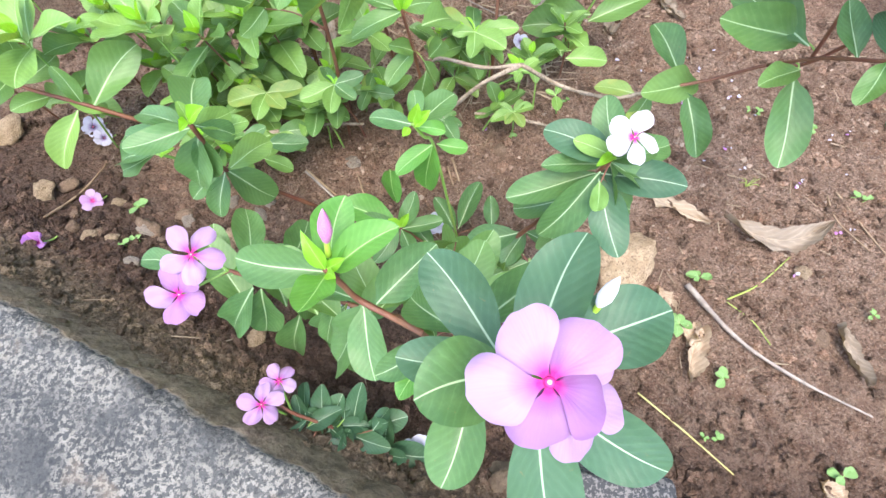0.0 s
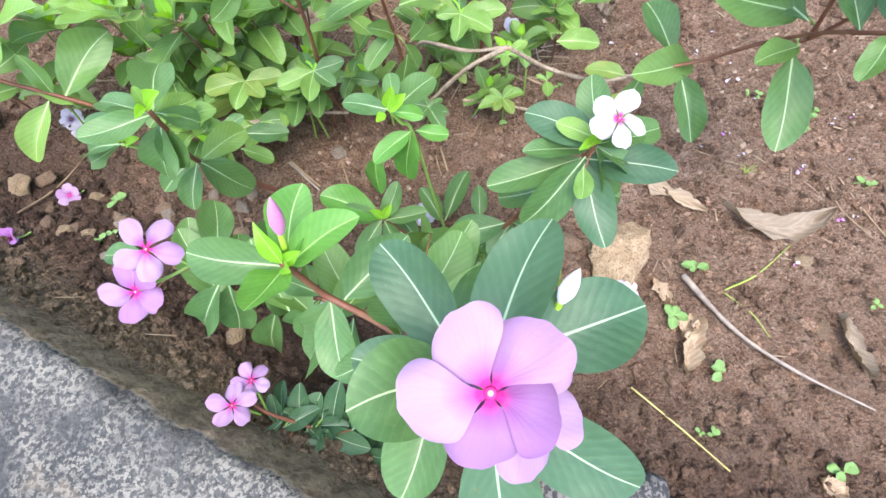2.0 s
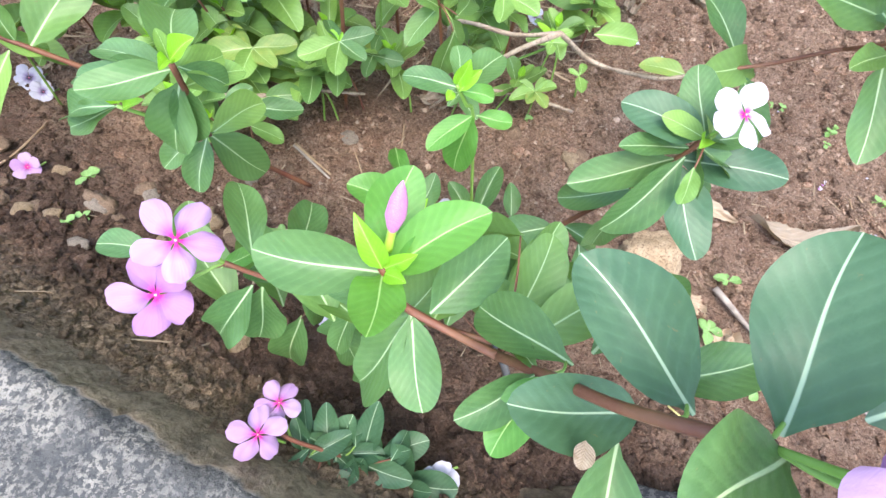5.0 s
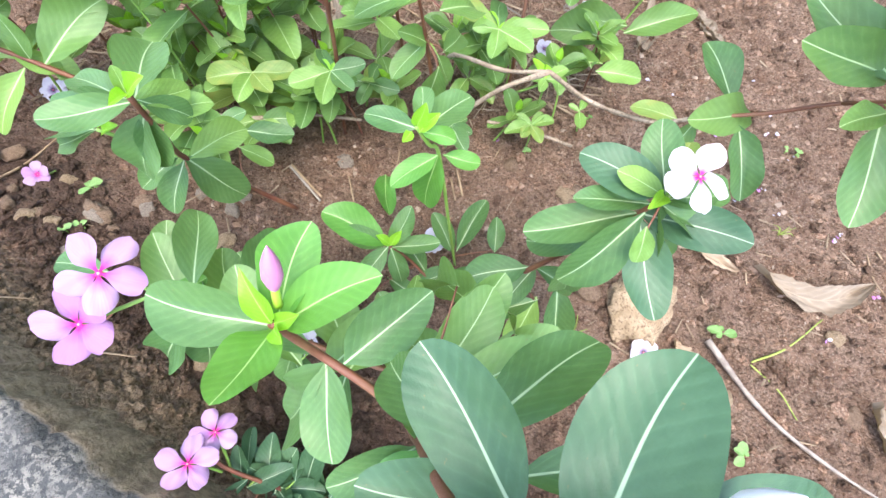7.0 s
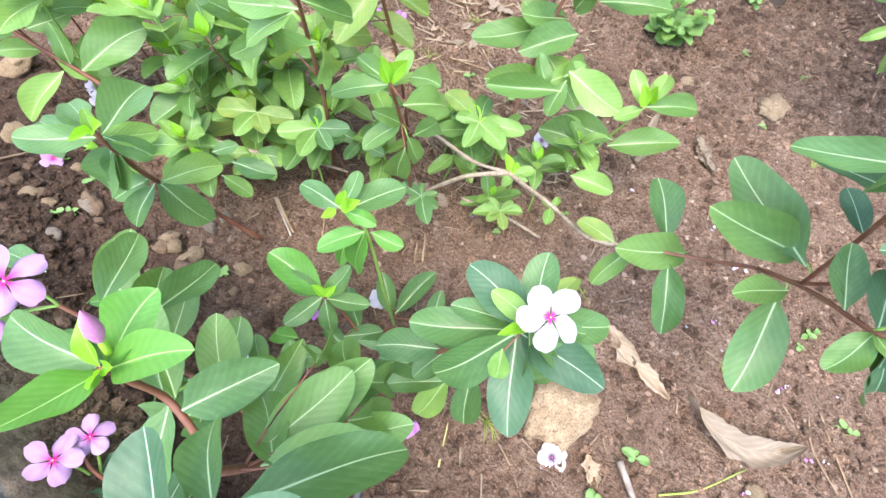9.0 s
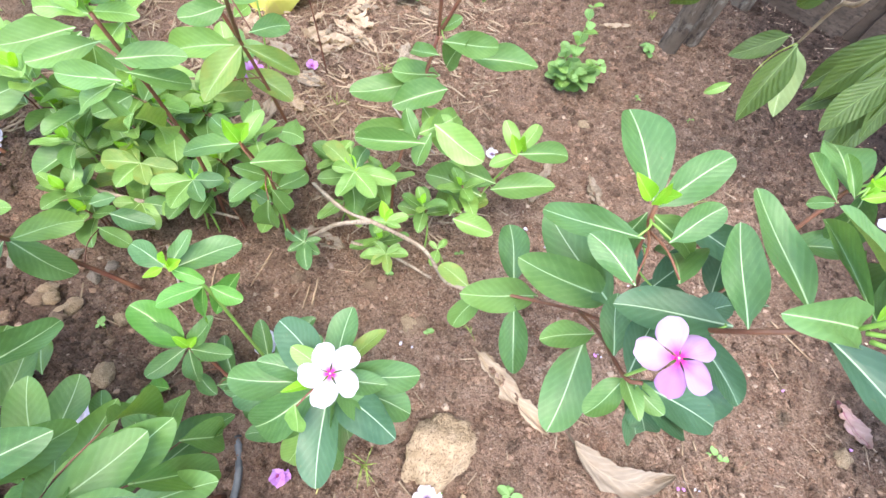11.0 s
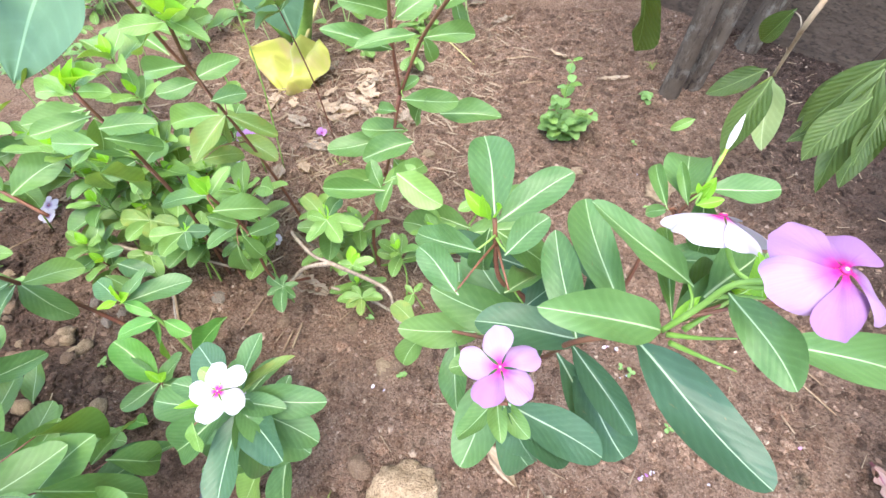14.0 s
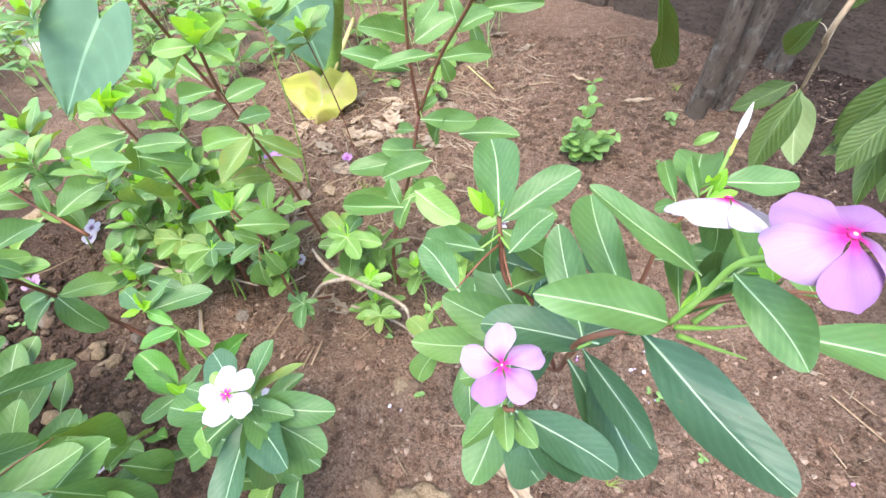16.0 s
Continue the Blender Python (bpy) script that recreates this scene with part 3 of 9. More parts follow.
def ground_z(x, y):
    """Height of the bed: level, banked up towards the kerb, with clods and crumbs."""
    d = max(kerb_dist(x, y), -0.3)
    dd = max(d, 0.0)
    along = x * KU[0] + y * KU[1]
    z = 0.105 * math.exp(-dd / 0.2) + 0.112 * math.exp(-dd / 0.042)
    z -= 0.015 * math.exp(-((along - 0.1) / 0.2) ** 2) * math.exp(-dd / 0.1)
    v = Vector((x, y, 0))
    near = 1.0 if -1 < x < 2 and -0.6 < y < 2.6 else 0.0
    if near:
        rough = 0.6 + 0.9 * math.exp(-dd / 0.2)
        n1 = noise.noise(v * 5) * 0.010
        n2 = noise.noise(v * 18 + Vector((3, 1, 0))) * 0.0105
        c = noise.noise(v * 48 + Vector((9, 4, 0)))
        n3 = c * 0.0050 + noise.noise(v * 85 + Vector((2, 7, 0))) * 0.0034
        n4 = noise.noise(v * 150) * 0.0025
        edge = math.exp(-dd / 0.03)
        z += edge * (0.010 * noise.noise(v * 40) + 0.008 * noise.noise(v * 90 + Vector((1, 2, 0))))
        z += (n1 + n2 * rough + n3 * rough + n4)
    if d < -0.03:
        z = min(z, 0.15)
    return z


def spaced(lo, hi, step, far_lo, far_hi):
    mid = list(np.arange(lo, hi + 1e-6, step))
    left, right, s = [], [], step
    p = lo
    while p > far_lo:
        s *= 1.35
        p -= s
        left.append(p)
    s, p = step, hi
    while p < far_hi:
        s *= 1.35
        p += s
        right.append(p)
    return left[::-1] + mid + right


gx = spaced(-0.62, 1.25, 0.0052, -80, 80)
gy = spaced(-0.12, 1.75, 0.0052, -80, 80)
gverts = [(x, y, ground_z(x, y)) for x in gx for y in gy]
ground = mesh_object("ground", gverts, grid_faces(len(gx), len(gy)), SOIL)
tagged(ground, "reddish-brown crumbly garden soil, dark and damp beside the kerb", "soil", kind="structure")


def build_kerb():
    """The concrete kerb along the bed: a long slab with a worn, rounded inner edge."""
    prof = [(-0.9, -0.3), (-0.9, 0.246), (-0.4, 0.247), (-0.06, 0.248), (-0.016, 0.2482), (-0.007, 0.2478), (-0.002, 0.2455), (0.001, 0.241), (0.005, 0.218), (0.009, 0.19), (0.013, 0.14), (0.016, -0.3)]
    n = 421
    verts = []
    for i in range(n):
        s = -1.3 + 2.2 * i / (n - 1)
        if i in (0, n - 1):
            s *= 6.0
        for j, (d, z) in enumerate(prof):
            p = Vector((KU[0] * s + KN[0] * (d + KO), KU[1] * s + KN[1] * (d + KO), z))
            if 3 <= j <= 10:
                w = noise.noise(Vector((s * 22, j * 3.1, 0))) * 0.0035 + noise.noise(Vector((s * 60, j * 1.7, 5))) * 0.0025 + noise.noise(Vector((s * 130, j * 2.3, 9))) * (0.003 if j > 5 else 0.0006)
                p += Vector((KN[0] * w, KN[1] * w, w * 0.6))
            verts.append(p)
    faces = grid_faces(n, len(prof))
    return mesh_object("kerb", verts, faces, CONCRETE)


tagged(build_kerb(), "weathered grey concrete kerb mottled with pale lichen", "kerb", kind="structure")


def build_lump():
    """A rough lump of old concrete in the bed by the kerb, its end crusted with earth."""
    bm = bmesh.new()
    bmesh.ops.create_cube(bm, size=1.0)
    bmesh.ops.subdivide_edges(bm, edges=bm.edges[:], cuts=11, use_grid_fill=True)
    for v in bm.verts:
        co = v.co.copy()
        n = Vector((noise.noise(co * 4), noise.noise(co * 4 + Vector((7, 0, 0))), noise.noise(co * 4 + Vector((0, 9, 0)))))
        corner = max(0.0, sum(abs(c) > 0.45 for c in co) - 1)
        v.co = Vector((co.x * 0.195, co.y * 0.13, co.z * 0.10)) * (1 - 0.05 * corner) + n * 0.011 + Vector((0, 0, 0.004 * noise.noise(co * 15)))
    me = bpy.data.meshes.new("concrete_lump")
    bm.to_mesh(me)
    bm.free()
    me.polygons.foreach_set("use_smooth", [True] * len(me.polygons))
    me.materials.append(LUMP)
    ob = new("concrete_lump", me)
    ob.matrix_world = pose(0.222, 0.018, 0.062, 4, 2, -12)
    return tagged(ob, "rough lump of grey concrete crusted with brown earth", "concrete lump")


def lump_material():
    k = Mat("concrete_lump", 0.9, 0.3)
    spots = k.ramp(k.noise(210.0, 4, 0.65), [(0.50, (0, 0, 0)), (0.55, (1, 1, 1))])
    tone = k.mix(spots, k.mix(k.noise(20.0, 4), (0.040, 0.042, 0.046), (0.080, 0.080, 0.080)), (0.20, 0.19, 0.175))
    x = k.sep(k.coord())[0]
    earth = k.ramp(k.math("ADD", k.math("ADD", x, 0.5), k.math("MULTIPLY", k.math("SUBTRACT", k.noise(28.0, 4), 0.5), 0.05)), [(0.455, (1, 1, 1)), (0.475, (0, 0, 0))])
    brown = k.mix(k.ramp(k.noise(80.0, 6, 0.75), [(0.4, (0, 0, 0)), (0.6, (1, 1, 1))]), (0.120, 0.085, 0.056), (0.260, 0.190, 0.125))
    k.color(k.mix(earth, tone, brown))
    k.bump(k.noise(110.0, 6, 0.7), 0.004, 0.9)
    return k.m


LUMP = lump_material()
build_lump()


# ---- small things on the ground ----
def on_ground(x, y, lift=0.0):
    return Vector((x, y, ground_z(x, y) + lift))


dead_dice = random.Random(77)


def dry_leaf(a, b, width, tone="dry", curl=0.25, label="dry curled brown leaf lying on the soil", lift=0.004, bow=0.0, ragged=1.0):
    """A shrivelled fallen leaf: thin buckled blade with a torn edge and a stalk; bow: its sideways curve."""
    pa, pb = on_ground(*a, lift), on_ground(*b, lift)
    m, length = frame_matrix(pa, pb, dead_dice.uniform(-8, 8))
    nu, nv = 13, 27
    ph = dead_dice.uniform(0, 60)
    verts, uv = [], []
    for i in range(nu):
        s = (i / (nu - 1)) * 2 - 1
        for j in range(nv):
            v = j / (nv - 1)
            q = max(0.0, (v - 0.08) / 0.92)
            h = 0.5 * 1.95 * (q ** 0.6) * ((1 - q) ** 0.7) + 0.012
            side = 1 if s > 0 else -1
            tear = noise.noise(Vector((v * 9 + ph, side * 3, ph))) * 0.5 + noise.noise(Vector((v * 24 + ph, side * 5, ph))) * 0.4
            h *= 1 + ragged * tear * abs(s) - 0.35 * ragged * max(0.0, noise.noise(Vector((v * 5 + ph, side * 9, 2)))) * abs(s)
            x = s * h * width
            z = curl * width * 0.8 * abs(s) ** 1.8 + 0.22 * width * noise.noise(Vector((s * 1.6 + ph, v * 4, 1))) + 0.07 * width * noise.noise(Vector((s * 4 + ph, v * 13, 1)))
            z += curl * 0.10 * length * (2 * v - 1) ** 2 - 0.03 * width * abs(math.sin(s * 5))
            verts.append((x * (1 - 0.3 * curl * abs(s)) + bow * length * 4 * v * (1 - v), v * length, z))
            uv.append((s * h + 0.5, v))
    ob = mesh_object("dry_leaf", verts, grid_faces(nu, nv), LEAF[tone], uv=uv)
    ob.matrix_world = m
    return tagged(ob, label, "dry leaf", "fallen dry leaves")


def twig(pts, r0, r1, material, label, name="twig", lift=0.002, category="twig"):
    line = [on_ground(x, y, lift + r0 * 1.4) for x, y in pts]
    ob = tube(name, line, r0, r1, material, None, 7, 6, knots=0.3)
    return tagged(ob, label, category, "twigs on the soil")


def fallen_flower(x, y, tone, r, cup=35, facing=(0.2, -0.3, 1.0), skip=(), lift=0.006, label=""):
    at = on_ground(x, y, lift)
    e = plant_root("fallen_flower", at, label or "fallen periwinkle flower wilting on the soil", "fallen flowers", "flower")
    blossom(e, at, facing, r, tone, x * 900 % 72, at + Vector((r * 0.9, r * 0.5, -lift * 0.7)), cup=cup, skip=skip)
    return e


SCRAP = {t: petal_mesh(t, 1) for t in ("white", "purple", "wilted")}


def petal_scrap(x, y, tone, size, turn):
    ob = new("petal_scrap", SCRAP[tone])
    ob.matrix_world = Matrix.Translation(on_ground(x, y, 0.003)) @ pose(0, 0, 0, 24, 15, turn) @ Matrix.Diagonal((size, size, size, 1))
    return tagged(ob, "tiny fallen violet and white petal on the soil", "petal", "petal scraps")


def seedling(x, y, size, count=5, tone="herb", label="tiny green weed seedling in the soil", height=0.7):
    """A weed seedling: a short stalk and a few round leaves."""
    at = on_ground(x, y)
    e = plant_root("weed_seedling", at, label, "weed seedlings", "seedling")
    top = at + Vector((0, 0, size * height))
    tube("stem", [at - Vector((0, 0, 0.004)), (at + top) / 2, top], 0.0009, 0.0006, STEM_GREEN, e, 6, 3)
    r = random.Random(int((x * 31 + y * 17) * 1000))
    for i in range(max(3, count - 1)):
        a = 2 * math.pi * i / count + r.uniform(-0.7, 0.7)
        ln = size * r.uniform(0.35, 0.95)
        b = top - Vector((0, 0, size * 0.4 * r.random()))
        leaf(e, b, b + Vector((math.cos(a) * ln, math.sin(a) * ln, ln * r.uniform(-0.1, 0.3))), ln * r.uniform(0.55, 0.75), tone)
    return e


def grass_tuft(x, y, size, blades, label="tuft of thin green grass blades in the soil"):
    at = on_ground(x, y)
    e = plant_root("grass_tuft", at, label, "grass tufts", "grass")
    r = random.Random(int((x * 37 + y * 13) * 1000))
    for i in range(blades):
        a = r.uniform(0, 6.28)
        d = Vector((math.cos(a), math.sin(a), 0)) * size * r.uniform(0.4, 1.0)
        tube("blade", [at, at + d * 0.5 + Vector((0, 0, size * 0.5)), at + d + Vector((0, 0, size * r.uniform(0.2, 0.7)))], 0.0008, 0.0003, GRASS_STEM, e, 5, 3)
    return e


def little_whorl_plant(x, y, z, lean=(0, 0), size=0.042, tone="mature_lit", n=8, stemmat=None, label="low periwinkle shoot with a whorl of green leaves", tiers=1):
    """A short upright shoot with one or more whorls of leaves."""
    at = on_ground(x - lean[0], y - lean[1])
    top = Vector((x, y, z))
    e = plant_root("periwinkle_plant", at, label)
    mid = at.lerp(top, 0.5) + Vector((0.006, 0.004, 0))
    tube("stem", [at - Vector((0, 0, 0.005)), mid, top], 0.0016, 0.0012, stemmat or leaf_dice.choice((STEM_RED, STEM_GREEN)), e, 7, 4)
    axis = (top - mid).normalized() + Vector((0, -0.15, 0.6))
    rosette(e, top, axis, n, size, size * 0.46, tone, 72, leaf_dice.uniform(0, 3), 0.007)
    for k in range(1, tiers):
        c = at.lerp(top, 1 - k / tiers)
        for i in range(4):
            a = leaf_dice.uniform(0, 6.28)
            d = Vector((math.cos(a), math.sin(a), leaf_dice.uniform(-0.25, 0.35))) * size * leaf_dice.uniform(0.8, 1.15)
            leaf(e, c, c + d, size * 0.40, leaf_dice.choice((tone, tone, "mid", "mid", "old")))
    return e


# ---- larger things ----
def tree_trunk(tree, at, top, r):
    """A trunk with flared foot, bark ridges and a knot."""
    n, sides = 40, 20
    verts = []
    for i in range(n):
        v = i / (n - 1)
        z = -0.05 + 1.35 * v
        cx, cy = at[0] + (top[0] - at[0]) * v + 0.006 * math.sin(v * 9), at[1] + (top[1] - at[1]) * v
        for s in range(sides):
            a = 2 * math.pi * s / sides
            q = Vector((math.cos(a), math.sin(a), z * 3))
            rr = r * (1 - 0.15 * v + 0.18 * math.exp(-max(z, 0) / 0.03)) * (1 + 0.10 * noise.noise(q * 2.2 + Vector((at[0] * 40, 0, 0))) + 0.05 * noise.noise(q * 7))
            k = math.exp(-((z - 0.075) / 0.018) ** 2 - ((a - 4.4) / 0.35) ** 2)
            rr += r * 0.35 * k
            verts.append((cx + rr * math.cos(a), cy + rr * math.sin(a), z))
    faces = [(i * sides + s, i * sides + (s + 1) % sides, (i + 1) * sides + (s + 1) % sides, (i + 1) * sides + s) for i in range(n - 1) for s in range(sides)]
    return mesh_object("trunk", verts, faces, BARK, tree)


def heart_leaf(plant, base, tip, width, tone, wave, up=(0, 0, 1)):
    """A broad heart-shaped leaf with two rounded lobes behind the stalk."""
    m, length = frame_matrix(base, tip, 0, up)
    nu, nv = 15, 19
    verts, uv = [], []
    for i in range(nu):
        s = (i / (nu - 1)) * 2 - 1
        for j in range(nv):
            v = j / (nv - 1)
            h = 0.5 * (1 - v ** 1.7) ** 0.9 * (0.80 + 0.35 * math.sin(min(1, v * 3) * math.pi / 2))
            back = -0.28 * (1 - v) ** 2 * math.sin(abs(s) * math.pi * 0.92)
            x = s * h
            z = 0.16 * abs(x) + wave * 0.22 * noise.noise(Vector((s * 2.3, v * 3.1, width * 90))) - 0.10 * v * v
            verts.append((x * width, (v + back) * length, z * width))
            uv.append((x + 0.5, v))
    ob = mesh_object("leaf", verts, grid_faces(nu, nv), LEAF[tone], uv=uv)
    attach(ob, plant, m)
    return ob


def build_wall():
    """The earth-plastered garden wall of large blocks behind the bed."""
    off = 1.86
    def pt(s, d, z):
        return (KU[0] * s + KN[0] * (off + d), KU[1] * s + KN[1] * (off + d), z)
    prof = [(0.012, -0.2), (0.012, 1.5), (0.22, 1.5), (0.22, -0.2)]
    n = 60
    verts = [pt(-3.5 + 7.5 * i / (n - 1), d + 0.006 * noise.noise(Vector((i * 0.7, j, 2))), z) for i in range(n) for j, (d, z) in enumerate(prof)]
    wall = mesh_object("wall_north", verts, grid_faces(n, 4), WALLMAT, smooth=False)
    tagged(wall, "brown earth-plastered block wall behind the garden bed", "wall", kind="structure")
    bw, bh = 0.40, 0.22
    bm = bmesh.new()
    bmesh.ops.create_cube(bm, size=1.0)
    bmesh.ops.subdivide_edges(bm, edges=bm.edges[:], cuts=2, use_grid_fill=True)
    for v in bm.verts:
        e = sum(abs(c) > 0.49 for c in v.co)
        v.co *= 1 - 0.02 * (e - 1)
        v.co += Vector((noise.noise(v.co * 3), noise.noise(v.co * 3 + Vector((5, 0, 0))), noise.noise(v.co * 3 + Vector((0, 7, 0))))) * 0.02
    me = bpy.data.meshes.new("block")
    bm.to_mesh(me)
    bm.free()
    me.materials.append(WALLMAT)
    turn = math.degrees(math.atan2(KU[1], KU[0]))
    for row in range(6):
        for c in range(-4, 8):
            s = c * bw + (row % 2) * bw * 0.5 - 0.3
            b = new("block", me)
            b.parent = wall
            b.matrix_basis = Matrix.Translation(pt(s, 0.03, bh * (row + 0.42))) @ pose(0, 0, 0, 0, 0, turn) @ Matrix.Diagonal((bw - 0.020, 0.07, bh - 0.018, 1))


build_wall()


def build_herb(x, y, height):
    """A bushy little weed with many small round leaves in pairs."""
    at = on_ground(x, y)
    e = plant_root("weed", at, "bushy pale green weed with small round leaves", "", "weed")
    r = random.Random(8)
    shoots = [(Vector((0, 0, 1)), 1.0), (Vector((0.4, -0.1, 0.55)), 0.75), (Vector((0.5, 0.15, 0.35)), 0.75), (Vector((-0.3, -0.2, 0.6)), 0.55), (Vector((0.1, -0.4, 0.5)), 0.5), (Vector((-0.15, 0.3, 0.6)), 0.6)]
    for d, k in shoots:
        top = at + d * height * k
        tube("stem", [at, at.lerp(top, 0.5) + Vector((0, 0, 0.008)), top], 0.0013, 0.0008, STEM_GREEN, e, 6, 4)
        for i in range(6):
            c = at.lerp(top, 0.22 + 0.78 * i / 5)
            for side in range(2):
                a = r.uniform(0, 3.14) + side * math.pi
                ln = height * 0.19 * (1.3 - 0.75 * i / 5) * r.uniform(0.7, 1.15)
                leaf(e, c, c + Vector((math.cos(a), math.sin(a), r.uniform(-0.1, 0.5))) * ln, ln * 0.75, r.choice(("herb", "herb", "herb", "mid")))


build_herb(0.481, 1.074, 0.17)


def scatter_crumbs():
    """Loose crumbs and clods of earth, thickest by the kerb."""
    r = random.Random(21)
    bm = bmesh.new()
    bmesh.ops.create_icosphere(bm, subdivisions=1, radius=1.0)
    base = [v.co.copy() for v in bm.verts]
    tris = [[v.index for v in f.verts] for f in bm.faces]
    bm.free()
    bm = bmesh.new()
    bmesh.ops.create_icosphere(bm, subdivisions=2, radius=1.0)
    base_big = [v.co.copy() for v in bm.verts]
    tris_big = [[v.index for v in f.verts] for f in bm.faces]
    bm.free()
    verts, faces = [], []
    def put(x, y, s):
        z = ground_z(x, y)
        o = len(verts)
        k = Vector((r.uniform(0, 50), r.uniform(0, 50), 0))
        sx, sy, sz = s * r.uniform(0.7, 1.4), s * r.uniform(0.7, 1.4), s * r.uniform(0.5, 0.95)
        big = s > 0.0032
        for b in base_big if big else base:
            f = 1 + 0.75 * noise.noise(b * 1.7 + k) + (0.4 * noise.noise(b * 4.5 + k) + r.uniform(-0.05, 0.05) if big else r.uniform(-0.18, 0.18))
            verts.append((x + b.x * sx * f, y + b.y * sy * f, z + b.z * sz * f + s * 0.15))
        faces.extend([o + i for i in t] for t in (tris_big if big else tris))
    for _ in range(30000):
        x, y = r.uniform(-0.55, 1.2), r.uniform(-0.05, 1.65)
        d = kerb_dist(x, y)
        if d < 0.012 or math.hypot(x - 1.28, y - 0.97) < 0.28:
            continue
        put(x, y, min(0.007, 0.0012 * r.paretovariate(1.6)))
    for _ in range(7000):
        s, d = r.uniform(-0.75, 0.6), r.uniform(-0.004, 0.03) + abs(r.gauss(0, 0.03))
        x, y = KU[0] * s + KN[0] * (d + KO), KU[1] * s + KN[1] * (d + KO)
        put(x, y, min(0.004, 0.0011 * r.paretovariate(1.8)))
    for _ in range(4200):
        s, d = r.uniform(-0.6, 0.7), 0.012 + abs(r.gauss(0, 0.10))
        x, y = KU[0] * s + KN[0] * (d + KO), KU[1] * s + KN[1] * (d + KO)
        put(x, y, min(0.0068, 0.0015 * r.paretovariate(1.5)))
    for _ in range(3000):
        put(r.uniform(0.1, 1.2), r.uniform(0.85, 1.65), min(0.008, 0.0026 * r.paretovariate(1.9)))
    ob = mesh_object("soil_crumbs", verts, faces, CRUMB, smooth=False)
    tagged(ob, "loose reddish-brown crumbs and clods of earth", "soil crumbs", kind="stuff")


def scatter_gravel():
    """Pale and reddish grit lying on the open soil."""
    r = random.Random(44)
    verts, faces = [], []
    quad = [Vector(c) for c in ((1, 0, -0.3), (0.2, 0.9, -0.3), (-0.9, 0.4, -0.3), (-0.6, -0.8, -0.3), (0.5, -0.85, -0.3), (0.1, 0.05, 0.75), (0.5, 0.3, 0.45), (-0.4, -0.2, 0.55))]
    tri = ((0, 1, 6), (1, 2, 5), (1, 5, 6), (2, 3, 7), (2, 7, 5), (3, 4, 7), (4, 0, 6), (4, 6, 5), (4, 5, 7))
    for _ in range(8500):
        x, y = r.uniform(-0.2, 1.2), r.uniform(0.3, 1.7)
        if kerb_dist(x, y) < 0.05 or math.hypot(x - 1.28, y - 0.97) < 0.28 and r.random() < 0.85:
            continue
        s = min(0.0055, 0.0012 * r.paretovariate(1.5))
        a = r.uniform(0, 6.28)
        z = ground_z(x, y)
        o = len(verts)
        for c in quad:
            k = s * r.uniform(0.75, 1.25)
            verts.append((x + (c.x * math.cos(a) - c.y * math.sin(a)) * k, y + (c.x * math.sin(a) + c.y * math.cos(a)) * k, z + c.z * k * 0.8))
        faces.extend(tuple(o + i for i in f) for f in tri)
    ob = mesh_object("grit", verts, faces, GRIT, smooth=False)
    tagged(ob, "small pale and reddish stones scattered over the soil", "grit", kind="stuff")


def grit_material():
    k = Mat("grit", 0.9, 0.3)
    isl = k.n.new("ShaderNodeNewGeometry").outputs["Random Per Island"]
    tone = k.ramp(isl, [(0.0, (0.16, 0.10, 0.07)), (0.4, (0.27, 0.17, 0.115)), (0.75, (0.36, 0.25, 0.18)), (1.0, (0.46, 0.36, 0.27))])
    k.color(k.mix(k.math("MULTIPLY", k.noise(300.0, 3), 0.4), tone, (0.16, 0.105, 0.075)))
    k.bump(k.noise(400.0, 4), 0.001, 0.8)
    return k.m


GRIT = grit_material()
scatter_gravel()
scatter_crumbs()


def scatter_straw():
    """Bits of straw and rotted stalks among the soil."""
    r = random.Random(31)
    verts, faces = [], []
    for k in range(1900):
        if k < 1350:
            x, y = r.uniform(-0.45, 0.35), r.uniform(0.62, 1.5)
        else:
            x, y = r.uniform(-0.3, 1.15), r.uniform(0.15, 1.6)
        if kerb_dist(x, y) < 0.02:
            continue
        ln, a = r.uniform(0.006, 0.035) * (1.5 if k < 1350 else 0.8), r.uniform(0, 6.28)
        p, q = on_ground(x, y, 0.003), on_ground(x + math.cos(a) * ln, y + math.sin(a) * ln, 0.003 + r.uniform(0, 0.006))
        w = r.uniform(0.0004, 0.0013) * (1.4 if k < 1350 else 1.0)
        side = Vector((-math.sin(a), math.cos(a), 0)) * w
        up = Vector((0, 0, w * 1.2))
        o = len(verts)
        verts.extend((p - side, p + side, p + up, q - side * 0.6, q + side * 0.6, q + up))
        faces.extend(((o, o + 3, o + 5, o + 2), (o + 1, o + 2, o + 5, o + 4), (o, o + 1, o + 4, o + 3)))
    ob = mesh_object("straw_litter", verts, faces, LITTER, smooth=False)
    tagged(ob, "scattered dry straw and stalk bits on the soil", "straw", kind="stuff")


LITTER = plain("litter", (0.30, 0.21, 0.13), (0.52, 0.41, 0.28), 30, 0.85)
scatter_straw()


